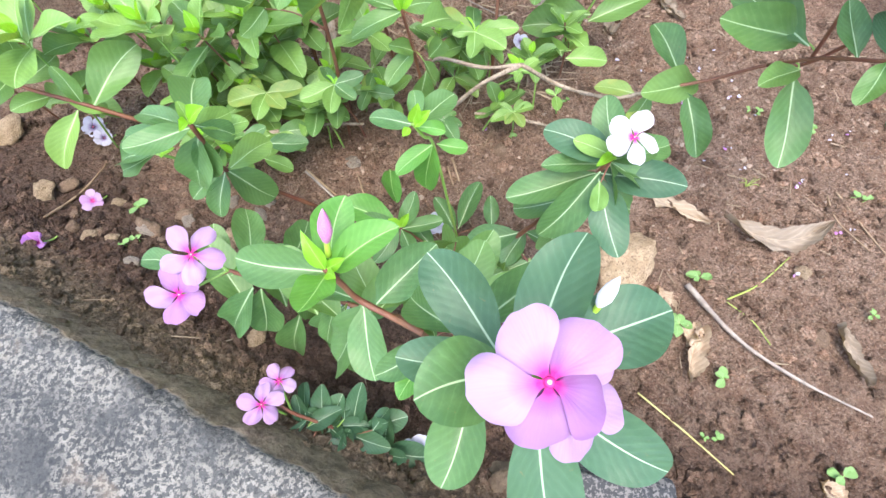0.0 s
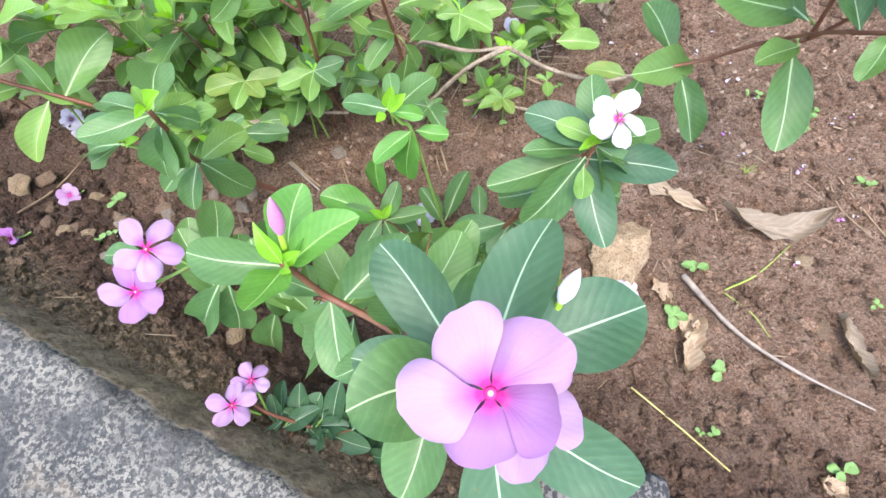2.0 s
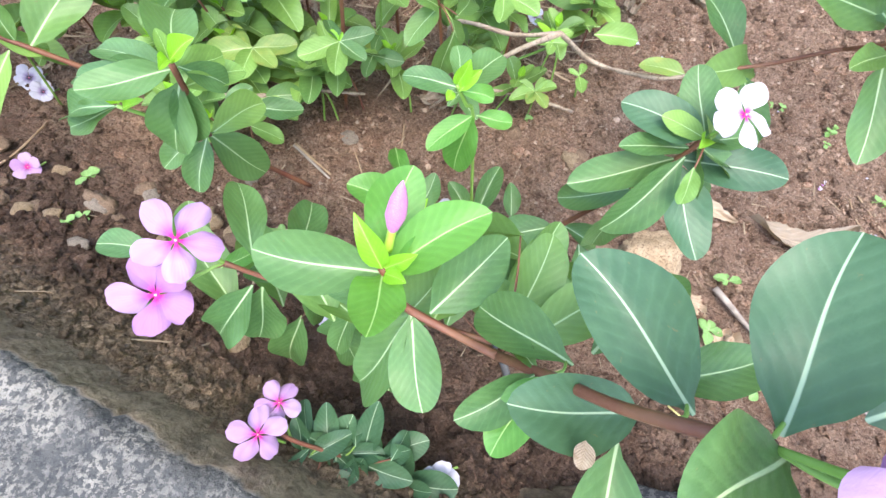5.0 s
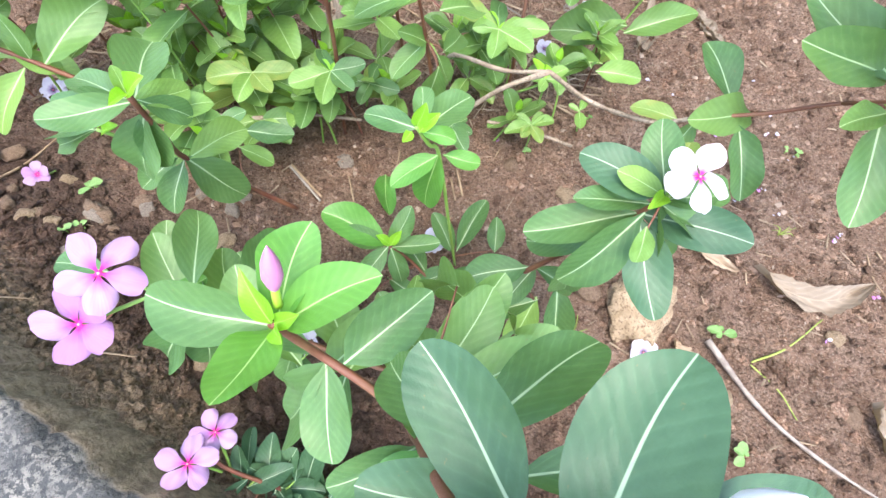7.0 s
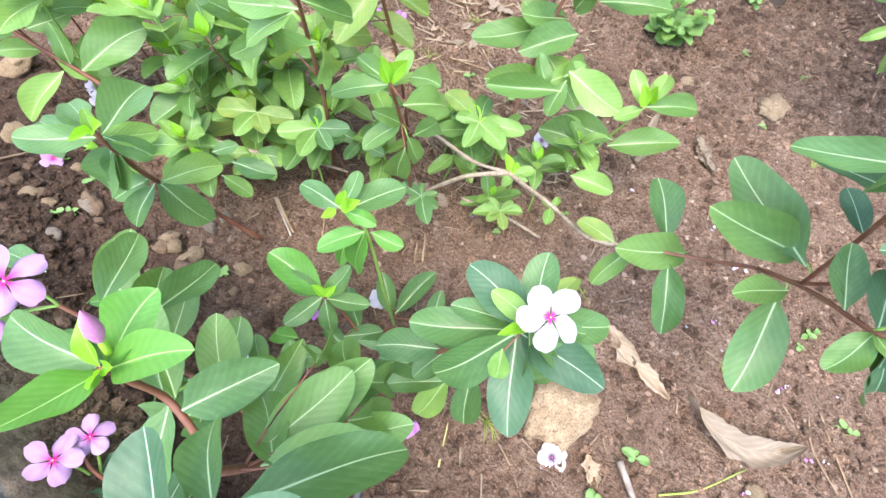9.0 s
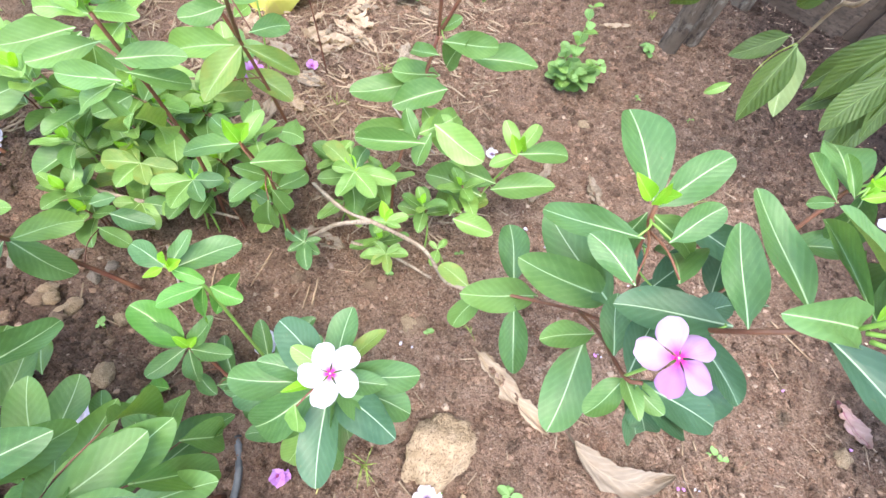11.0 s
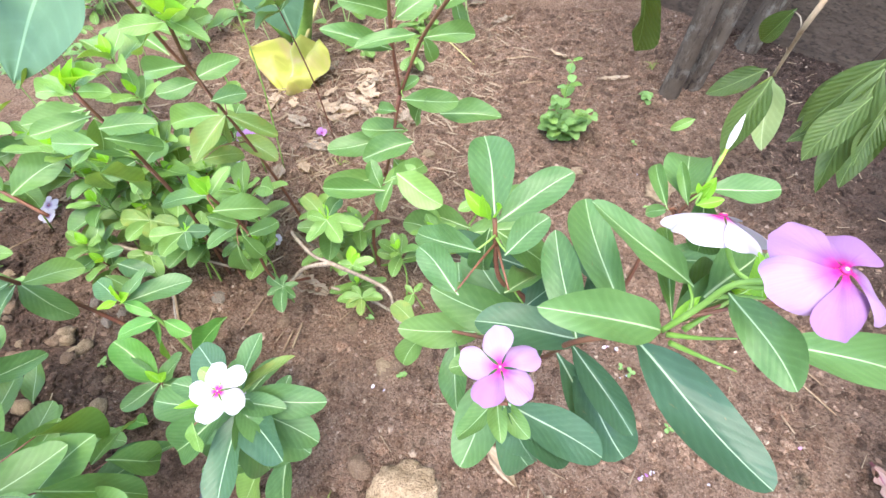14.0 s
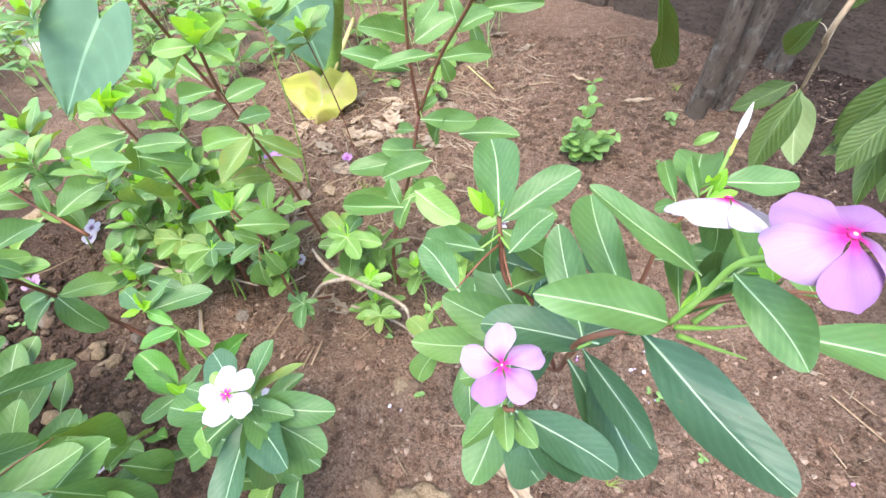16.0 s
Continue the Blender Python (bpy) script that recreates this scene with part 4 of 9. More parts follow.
def back_weeds():
    """The dense far growth of weeds behind the bed: many leaves in clumps."""
    r = random.Random(13)
    verts, faces, uv = [], [], []
    proto = blade_mesh("far_leaf", LEAF["mid"], nu=5, nv=7, bend=0.25, fold=0.15)
    pv = [v.co.copy() for v in proto.vertices]
    pf = [tuple(p.vertices) for p in proto.polygons]
    pu = [(v.co.x + 0.5, v.co.y) for v in proto.vertices]
    for _ in range(330):
        x, y = r.uniform(-1.9, 0.2), r.uniform(0.85, 2.2)
        if kerb_dist(x, y) < 0.12 or kerb_dist(x, y) > 1.6 or y < 1.25 and x > -0.45:
            continue
        z = ground_z(x, y) + r.uniform(0.03, 0.30) * (0.4 + 0.6 * r.random())
        for i in range(r.choice((4, 6, 8))):
            a = r.uniform(0, 6.28)
            ln = r.uniform(0.03, 0.065)
            b = Vector((x, y, z)) + Vector((r.uniform(-0.01, 0.01), r.uniform(-0.01, 0.01), r.uniform(-0.02, 0.02)))
            m, length = frame_matrix(b, b + Vector((math.cos(a), math.sin(a), r.uniform(-0.3, 0.6))) * ln)
            m = m @ Matrix.Diagonal((length * 0.45, length, length, 1))
            o = len(verts)
            verts.extend(m @ v for v in pv)
            faces.extend(tuple(o + k for k in f) for f in pf)
            uv.extend(pu)
        o = len(verts)
        g = on_ground(x + r.uniform(-0.03, 0.03), y + r.uniform(-0.03, 0.03))
        w = Vector((0.0015, 0, 0))
        t = Vector((x, y, z))
        w2 = Vector((0, 0.0015, 0))
        verts.extend((g - w, g + w, t + w, t - w, g - w2, g + w2, t + w2, t - w2))
        faces.extend(((o, o + 1, o + 2, o + 3), (o + 4, o + 5, o + 6, o + 7)))
        uv.extend([(0.5, 0.1)] * 8)
    bpy.data.meshes.remove(proto)
    ob = mesh_object("weed_growth", verts, faces, LEAF["mid"], uv=uv)
    tagged(ob, "dense low green weeds growing behind the periwinkles", "weeds", kind="stuff")


back_weeds()


def shade_crown(tree, centre, spread, count):
    """Unseen crown added over the trunks to shade soil and wall: many hanging pointed leaves."""
    r = random.Random(61)
    proto = blade_mesh("crown_leaf", LEAF["tree"], nu=5, nv=9, bend=0.25, fold=0.2, tip_round=0.9, base_pow=0.7)
    pv = [v.co.copy() for v in proto.vertices]
    pf = [tuple(p.vertices) for p in proto.polygons]
    pu = [(v.co.x + 0.5, v.co.y) for v in proto.vertices]
    bpy.data.meshes.remove(proto)
    verts, faces, uv = [], [], []
    for _ in range(count):
        b = Vector(centre) + Vector((r.gauss(0, spread[0]), r.gauss(0, spread[1]), r.gauss(0, spread[2])))
        b.z = max(b.z, 0.85)
        a = r.uniform(0, 6.28)
        m, ln = frame_matrix(b, b + Vector((math.cos(a) * 0.6, math.sin(a) * 0.6, -0.7)) * r.uniform(0.10, 0.18))
        m = m @ Matrix.Diagonal((ln * 0.36, ln, ln, 1))
        o = len(verts)
        verts.extend(m @ v for v in pv)
        faces.extend(tuple(o + k for k in f) for f in pf)
        uv.extend(pu)
    ob = mesh_object("crown", verts, faces, LEAF["tree"], tree, uv=uv)
    return ob

# ---- plants ----

p_front = plant_root("periwinkle_plant", (0.135, 0.225, 0.050), "pink-flowered periwinkle with broad glossy dark green leaves")
tube("stem", [(0.135, 0.225, 0.050), (0.118, 0.210, 0.190), (0.097, 0.197, 0.319)], 0.0035, 0.0028, STEM_RED, p_front, knots=0.15)
tube("stem", [(0.097, 0.197, 0.319), (0.075, 0.212, 0.309), (0.052, 0.226, 0.314), (0.047, 0.230, 0.342), (0.043, 0.233, 0.366)], 0.0026, 0.0018, STEM_RED, p_front, knots=0.15)
tube("stem", [(0.097, 0.197, 0.319), (0.108, 0.184, 0.365), (0.118, 0.172, 0.405), (0.135, 0.163, 0.440)], 0.0028, 0.002, STEM_RED, p_front, knots=0.15)
tube("stem", [(0.112, 0.215, 0.220), (0.050, 0.235, 0.235), (0.000, 0.250, 0.250), (-0.035, 0.258, 0.280), (-0.050, 0.262, 0.300)], 0.0022, 0.0014, STEM_RED, p_front, knots=0.15)
leaf(p_front, (0.043, 0.233, 0.360), (-0.009, 0.242, 0.376), 0.024, "mature", up=(0.14, -0.20, 0.97))
leaf(p_front, (0.043, 0.233, 0.360), (0.087, 0.248, 0.387), 0.022, "lush", up=(-0.02, -0.22, 0.98))
leaf(p_front, (0.043, 0.233, 0.360), (0.039, 0.201, 0.399), 0.020, "lush", up=(0.06, -0.15, 0.99))
leaf(p_front, (0.043, 0.233, 0.360), (0.058, 0.271, 0.385), 0.022, "lush", up=(0.03, -0.25, 0.97))
leaf(p_front, (0.043, 0.233, 0.366), (0.035, 0.248, 0.388), 0.010, "young", up=(0.07, -0.23, 0.97))
leaf(p_front, (0.043, 0.233, 0.365), (0.058, 0.234, 0.380), 0.007, "young", up=(0.02, -0.19, 0.98))
leaf(p_front, (0.044, 0.231, 0.366), (0.052, 0.223, 0.380), 0.007, "young", up=(0.04, -0.18, 0.98))
flower_bud(p_front, (0.046, 0.240, 0.370), (0.054, 0.251, 0.410), BUD_PINK, 0.0042)
leaf(p_front, (0.054, 0.224, 0.312), (0.057, 0.172, 0.289), 0.027, "mature", up=(0.01, -0.06, 1.00))
leaf(p_front, (0.056, 0.224, 0.313), (0.012, 0.189, 0.250), 0.031, "mature", up=(0.06, -0.07, 1.00))
leaf(p_front, (0.052, 0.226, 0.314), (-0.005, 0.256, 0.270), 0.018, "mature", up=(0.09, -0.15, 0.98))
leaf(p_front, (0.126, 0.240, 0.214), (0.162, 0.303, 0.200), 0.031, "mature", up=(-0.15, -0.17, 0.97))
leaf(p_front, (0.049, 0.227, 0.225), (0.031, 0.184, 0.170), 0.026, "mature", up=(0.04, -0.05, 1.00))
leaf(p_front, (0.025, 0.242, 0.240), (-0.015, 0.228, 0.200), 0.017, "mature", up=(0.11, -0.11, 0.99))
leaf(p_front, (0.016, 0.245, 0.243), (-0.006, 0.219, 0.190), 0.019, "mature", up=(0.10, -0.11, 0.99))
leaf(p_front, (0.120, 0.188, 0.360), (0.086, 0.225, 0.332), 0.024, "mature", up=(-0.13, -0.09, 0.99))
leaf(p_front, (0.105, 0.186, 0.357), (0.069, 0.170, 0.359), 0.016, "mature", up=(-0.08, -0.01, 1.00))
leaf(p_front, (0.108, 0.185, 0.360), (0.081, 0.157, 0.360), 0.018, "lush", up=(-0.11, 0.02, 0.99))
leaf(p_front, (0.106, 0.186, 0.357), (0.096, 0.212, 0.330), 0.011, "mature", up=(-0.12, -0.08, 0.99))
leaf(p_front, (0.064, 0.222, 0.314), (0.109, 0.257, 0.331), 0.028, "mature", up=(-0.07, -0.17, 0.98))
leaf(p_front, (0.136, 0.169, 0.410), (0.106, 0.217, 0.424), 0.026, "deep", up=(-0.27, -0.07, 0.96))
leaf(p_front, (0.140, 0.168, 0.372), (0.086, 0.176, 0.390), 0.025, "deep", up=(-0.18, 0.01, 0.98))
leaf(p_front, (0.145, 0.164, 0.430), (0.172, 0.212, 0.448), 0.029, "deep", up=(-0.44, -0.05, 0.90))
leaf(p_front, (0.128, 0.192, 0.362), (0.198, 0.236, 0.330), 0.030, "mature", up=(-0.32, -0.09, 0.94))
leaf(p_front, (0.124, 0.160, 0.380), (0.101, 0.113, 0.378), 0.026, "mature", up=(-0.17, 0.11, 0.98))
leaf(p_front, (0.139, 0.161, 0.438), (0.101, 0.153, 0.458), 0.028, "mature", up=(0.01, -0.03, 1.00))
leaf(p_front, (0.158, 0.167, 0.441), (0.200, 0.178, 0.449), 0.028, "deep", up=(-0.25, -0.09, 0.97))
leaf(p_front, (0.143, 0.150, 0.438), (0.148, 0.095, 0.412), 0.027, "deep", up=(-0.11, 0.10, 0.99))
leaf(p_front, (0.147, 0.150, 0.438), (0.191, 0.119, 0.431), 0.024, "deep", up=(-0.22, 0.06, 0.97))
leaf(p_front, (0.137, 0.178, 0.384), (0.204, 0.184, 0.360), 0.020, "mature", up=(-0.37, -0.01, 0.93))
flower_bud(p_front, (0.169, 0.178, 0.440), (0.173, 0.186, 0.468), BUD_WHITE, 0.003)
# pale petals carry the glare of the sky in their colour, pink ones the shade
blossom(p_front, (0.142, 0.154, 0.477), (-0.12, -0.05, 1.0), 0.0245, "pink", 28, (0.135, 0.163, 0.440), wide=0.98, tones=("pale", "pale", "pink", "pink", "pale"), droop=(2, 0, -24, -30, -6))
blossom(p_front, (0.151, 0.149, 0.462), (0.25, -0.1, 1.0), 0.019, "pink", 40, (0.135, 0.163, 0.440))
blossom(p_front, (-0.06, 0.264, 0.333), (0.25, -0.35, 1.0), 0.0225, "pale", 45, (-0.050, 0.262, 0.300), cup=2, wide=0.72, tones=("pink", "pale", "pale", "pale", "pink"))
blossom(p_front, (-0.075, 0.241, 0.317), (0.05, -0.45, 0.9), 0.021, "pink", 30, (-0.050, 0.262, 0.300), cup=10, wide=0.90)
leaf(p_front, (-0.042, 0.272, 0.278), (-0.063, 0.339, 0.260), 0.024, "mature", up=(0.24, -0.26, 0.94))
leaf(p_front, (-0.114, 0.288, 0.255), (-0.151, 0.294, 0.260), 0.018, "mature", up=(0.35, -0.21, 0.91))
leaf(p_front, (-0.043, 0.255, 0.273), (-0.087, 0.225, 0.225), 0.026, "mature", up=(0.26, -0.13, 0.96))
leaf(p_front, (-0.039, 0.255, 0.267), (-0.062, 0.233, 0.200), 0.031, "mature", up=(0.21, -0.14, 0.97))
leaf(p_front, (-0.022, 0.276, 0.253), (-0.024, 0.345, 0.200), 0.027, "mature", up=(0.15, -0.26, 0.96))
leaf(p_front, (-0.014, 0.253, 0.262), (-0.009, 0.245, 0.200), 0.025, "mature", up=(0.14, -0.14, 0.98))
leaf(p_front, (-0.108, 0.255, 0.255), (-0.107, 0.233, 0.270), 0.013, "mature", up=(0.32, -0.13, 0.94))
leaf(p_front, (-0.071, 0.273, 0.255), (-0.050, 0.287, 0.250), 0.012, "lush", up=(0.23, -0.20, 0.95))
leaf(p_front, (-0.025, 0.255, 0.270), (-0.061, 0.283, 0.240), 0.016, "mature", up=(0.21, -0.19, 0.96))
leaf(p_front, (-0.033, 0.250, 0.190), (-0.057, 0.215, 0.141), 0.031, "mature", up=(0.17, -0.09, 0.98))
leaf(p_front, (-0.005, 0.247, 0.190), (0.008, 0.211, 0.160), 0.023, "mature", up=(0.10, -0.09, 0.99))
leaf(p_front, (0.021, 0.216, 0.190), (0.011, 0.187, 0.160), 0.020, "mature", up=(0.07, -0.04, 1.00))

p_kerb = plant_root("periwinkle_plant", (0.023, 0.131, 0.120), "small dark green periwinkle with pale pink flowers beside the kerb")
tube("stem", [(0.023, 0.131, 0.120), (0.007, 0.135, 0.150), (-0.014, 0.145, 0.165), (-0.039, 0.159, 0.190), (-0.050, 0.170, 0.200)], 0.002, 0.0014, STEM_RED, p_kerb, knots=0.15)
leaf(p_kerb, (-0.031, 0.144, 0.170), (0.003, 0.158, 0.175), 0.017, "deep", up=(0.12, 0.04, 0.99))
leaf(p_kerb, (-0.027, 0.129, 0.170), (0.008, 0.118, 0.170), 0.017, "deep", up=(0.11, 0.09, 0.99))
leaf(p_kerb, (0.002, 0.136, 0.154), (0.047, 0.121, 0.170), 0.018, "deep", up=(0.05, 0.09, 0.99))
leaf(p_kerb, (0.007, 0.135, 0.152), (0.025, 0.180, 0.180), 0.019, "deep", up=(0.06, 0.03, 1.00))
leaf(p_kerb, (-0.035, 0.148, 0.170), (-0.038, 0.173, 0.185), 0.014, "deep", up=(0.16, 0.03, 0.99))
leaf(p_kerb, (-0.027, 0.152, 0.177), (-0.046, 0.133, 0.180), 0.008, "deep", up=(0.17, 0.06, 0.98))
leaf(p_kerb, (-0.016, 0.146, 0.167), (-0.018, 0.183, 0.170), 0.018, "deep", up=(0.12, 0.02, 0.99))
leaf(p_kerb, (0.005, 0.148, 0.170), (0.005, 0.169, 0.160), 0.011, "deep", up=(0.09, 0.03, 1.00))
leaf(p_kerb, (-0.011, 0.143, 0.163), (-0.012, 0.109, 0.160), 0.011, "deep", up=(0.12, 0.09, 0.99))
leaf(p_kerb, (0.032, 0.136, 0.170), (0.047, 0.157, 0.160), 0.013, "deep", up=(0.03, 0.05, 1.00))
leaf(p_kerb, (-0.029, 0.154, 0.179), (-0.037, 0.188, 0.160), 0.010, "deep", up=(0.15, -0.00, 0.99))
leaf(p_kerb, (-0.009, 0.143, 0.162), (0.027, 0.140, 0.165), 0.015, "deep", up=(0.08, 0.06, 1.00))
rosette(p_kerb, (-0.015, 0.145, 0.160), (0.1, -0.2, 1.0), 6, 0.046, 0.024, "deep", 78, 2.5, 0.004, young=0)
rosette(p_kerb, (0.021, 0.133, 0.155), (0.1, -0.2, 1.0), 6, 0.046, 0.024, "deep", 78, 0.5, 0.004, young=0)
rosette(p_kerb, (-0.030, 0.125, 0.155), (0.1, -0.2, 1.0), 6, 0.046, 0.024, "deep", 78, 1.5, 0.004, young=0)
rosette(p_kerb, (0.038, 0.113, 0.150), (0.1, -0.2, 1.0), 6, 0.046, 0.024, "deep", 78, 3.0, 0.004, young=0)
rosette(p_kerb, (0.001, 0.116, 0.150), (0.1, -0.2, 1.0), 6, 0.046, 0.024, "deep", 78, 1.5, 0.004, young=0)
blossom(p_kerb, (-0.051, 0.166, 0.226), (0.34, -0.05, 1.0), 0.0195, "pale", 8, (-0.043, 0.157, 0.190), cup=0, wide=0.76)
blossom(p_kerb, (-0.041, 0.185, 0.216), (0.38, -0.05, 1.0), 0.0170, "pale", 30, (-0.041, 0.158, 0.180), cup=2, wide=0.76)

p_left = plant_root("periwinkle_plant", (-0.055, 0.425, 0.075), "bushy periwinkle with glossy green leaf whorls")
tube("stem", [(-0.055, 0.425, 0.075), (-0.090, 0.420, 0.140), (-0.108, 0.405, 0.216), (-0.092, 0.390, 0.270), (-0.079, 0.380, 0.327)], 0.003, 0.002, STEM_RED, p_left, knots=0.15)
leaf(p_left, (-0.081, 0.383, 0.318), (-0.098, 0.455, 0.300), 0.030, "mature", up=(0.32, -0.43, 0.85))
leaf(p_left, (-0.082, 0.382, 0.317), (-0.145, 0.415, 0.306), 0.020, "mature", up=(0.36, -0.39, 0.84))
leaf(p_left, (-0.082, 0.382, 0.318), (-0.151, 0.388, 0.310), 0.019, "mature", up=(0.37, -0.38, 0.85))
leaf(p_left, (-0.081, 0.381, 0.319), (-0.060, 0.410, 0.300), 0.017, "mid", up=(0.30, -0.41, 0.86))
leaf(p_left, (-0.078, 0.382, 0.320), (-0.059, 0.391, 0.290), 0.017, "mature", up=(0.30, -0.39, 0.87))
leaf(p_left, (-0.081, 0.382, 0.318), (-0.125, 0.357, 0.333), 0.020, "mature", up=(0.37, -0.37, 0.85))
leaf(p_left, (-0.079, 0.380, 0.327), (-0.078, 0.385, 0.345), 0.008, "mid", up=(0.34, -0.40, 0.85))
leaf(p_left, (-0.079, 0.380, 0.327), (-0.056, 0.374, 0.350), 0.012, "young", up=(0.32, -0.40, 0.86))
leaf(p_left, (-0.079, 0.380, 0.327), (-0.073, 0.363, 0.345), 0.008, "young", up=(0.34, -0.39, 0.86))
tube("stem", [(-0.108, 0.405, 0.216), (-0.138, 0.407, 0.235), (-0.156, 0.405, 0.255)], 0.002, 0.0015, STEM_GREEN, p_left, knots=0.15)
leaf(p_left, (-0.158, 0.405, 0.255), (-0.216, 0.417, 0.235), 0.024, "mature", up=(0.39, -0.34, 0.85))
leaf(p_left, (-0.155, 0.407, 0.255), (-0.147, 0.404, 0.280), 0.011, "young", up=(0.37, -0.36, 0.86))
leaf(p_left, (-0.154, 0.405, 0.252), (-0.130, 0.399, 0.270), 0.010, "young", up=(0.36, -0.35, 0.86))
leaf(p_left, (-0.156, 0.405, 0.255), (-0.216, 0.413, 0.220), 0.022, "mature", up=(0.39, -0.33, 0.86))
leaf(p_left, (-0.108, 0.405, 0.217), (-0.076, 0.401, 0.150), 0.034, "mature", up=(0.26, -0.32, 0.91))
leaf(p_left, (-0.108, 0.402, 0.216), (-0.121, 0.360, 0.195), 0.023, "mature", up=(0.30, -0.31, 0.90))
leaf(p_left, (-0.114, 0.406, 0.216), (-0.146, 0.378, 0.210), 0.020, "mature", up=(0.32, -0.32, 0.89))
leaf(p_left, (-0.107, 0.405, 0.214), (-0.067, 0.450, 0.200), 0.026, "mid", up=(0.26, -0.36, 0.89))
leaf(p_left, (-0.113, 0.405, 0.219), (-0.151, 0.395, 0.200), 0.018, "mature", up=(0.32, -0.32, 0.89))
leaf(p_left, (-0.087, 0.388, 0.300), (-0.115, 0.360, 0.250), 0.030, "mature", up=(0.33, -0.34, 0.88))
leaf(p_left, (-0.088, 0.390, 0.300), (-0.096, 0.366, 0.260), 0.022, "mature", up=(0.32, -0.35, 0.88))
leaf(p_left, (-0.086, 0.386, 0.297), (-0.052, 0.411, 0.285), 0.020, "mid", up=(0.29, -0.40, 0.87))
leaf(p_left, (-0.106, 0.494, 0.130), (-0.052, 0.496, 0.125), 0.026, "mature", up=(0.21, -0.38, 0.90))
leaf(p_left, (-0.136, 0.501, 0.130), (-0.103, 0.513, 0.140), 0.017, "mature", up=(0.25, -0.39, 0.89))
leaf(p_left, (-0.109, 0.473, 0.130), (-0.079, 0.470, 0.100), 0.020, "mid", up=(0.23, -0.35, 0.91))

p_farleft = plant_root("periwinkle_plant", (-0.220, 0.520, 0.090), "periwinkle with a long red-brown stem and pale green leaves")
tube("stem", [(-0.278, 0.548, 0.130), (-0.323, 0.549, 0.170), (-0.361, 0.550, 0.200), (-0.400, 0.557, 0.230)], 0.003, 0.002, STEM_RED, p_farleft, knots=0.15)
leaf(p_farleft, (-0.340, 0.550, 0.184), (-0.306, 0.556, 0.154), 0.022, "mid", up=(0.43, -0.39, 0.82))
leaf(p_farleft, (-0.330, 0.541, 0.170), (-0.366, 0.477, 0.140), 0.033, "mid", up=(0.45, -0.34, 0.83))
leaf(p_farleft, (-0.316, 0.549, 0.165), (-0.248, 0.608, 0.203), 0.042, "mature_lit", up=(0.39, -0.43, 0.81))
leaf(p_farleft, (-0.401, 0.581, 0.180), (-0.365, 0.622, 0.185), 0.026, "mature_lit", up=(0.46, -0.42, 0.79))
leaf(p_farleft, (-0.360, 0.558, 0.180), (-0.381, 0.524, 0.200), 0.021, "mature_lit", up=(0.47, -0.38, 0.80))
leaf(p_farleft, (-0.408, 0.609, 0.180), (-0.372, 0.598, 0.240), 0.028, "mature_lit", up=(0.47, -0.43, 0.77))
leaf(p_farleft, (-0.418, 0.592, 0.180), (-0.424, 0.533, 0.200), 0.029, "mature_lit", up=(0.49, -0.38, 0.78))
leaf(p_farleft, (-0.324, 0.549, 0.171), (-0.325, 0.562, 0.220), 0.020, "mature_lit", up=(0.44, -0.41, 0.80))

p_centre = plant_root("periwinkle_plant", (0.135, 0.370, 0.030), "young periwinkle with a bright yellow-green leaf tip")
tube("stem", [(0.135, 0.370, 0.030), (0.124, 0.381, 0.138), (0.113, 0.392, 0.245), (0.105, 0.389, 0.265), (0.096, 0.389, 0.287)], 0.0018, 0.0014, STEM_GREEN, p_centre, knots=0.15)
leaf(p_centre, (0.097, 0.389, 0.285), (0.057, 0.401, 0.286), 0.017, "mature", up=(0.07, -0.41, 0.91))
leaf(p_centre, (0.098, 0.389, 0.283), (0.100, 0.425, 0.290), 0.014, "mature", up=(0.03, -0.43, 0.90))
leaf(p_centre, (0.098, 0.389, 0.281), (0.138, 0.431, 0.270), 0.025, "mature", up=(-0.01, -0.42, 0.91))
leaf(p_centre, (0.098, 0.389, 0.282), (0.126, 0.386, 0.275), 0.012, "lush", up=(0.00, -0.39, 0.92))
leaf(p_centre, (0.098, 0.387, 0.283), (0.112, 0.391, 0.300), 0.009, "young", up=(0.02, -0.41, 0.91))
leaf(p_centre, (0.093, 0.388, 0.283), (0.087, 0.374, 0.290), 0.007, "young", up=(0.04, -0.39, 0.92))
leaf(p_centre, (0.096, 0.391, 0.283), (0.103, 0.390, 0.310), 0.011, "young", up=(0.03, -0.42, 0.91))
leaf(p_centre, (0.112, 0.391, 0.248), (0.074, 0.367, 0.240), 0.019, "lush", up=(0.04, -0.36, 0.93))
leaf(p_centre, (0.116, 0.393, 0.245), (0.147, 0.389, 0.240), 0.015, "lush", up=(-0.02, -0.37, 0.93))
leaf(p_centre, (0.112, 0.391, 0.248), (0.099, 0.371, 0.190), 0.027, "lush", up=(0.02, -0.34, 0.94))
tube("stem", [(0.135, 0.370, 0.030), (0.110, 0.341, 0.060), (0.084, 0.352, 0.100), (0.063, 0.358, 0.130)], 0.002, 0.0015, STEM_RED, p_centre, knots=0.15)
leaf(p_centre, (0.063, 0.358, 0.130), (0.001, 0.381, 0.163), 0.033, "lush", up=(0.20, -0.21, 0.96))
leaf(p_centre, (0.063, 0.358, 0.130), (0.020, 0.367, 0.150), 0.021, "mature", up=(0.19, -0.20, 0.96))
leaf(p_centre, (0.064, 0.357, 0.129), (0.086, 0.387, 0.160), 0.020, "mature", up=(0.14, -0.22, 0.97))
leaf(p_centre, (0.065, 0.357, 0.127), (0.115, 0.359, 0.140), 0.019, "mature", up=(0.12, -0.19, 0.97))
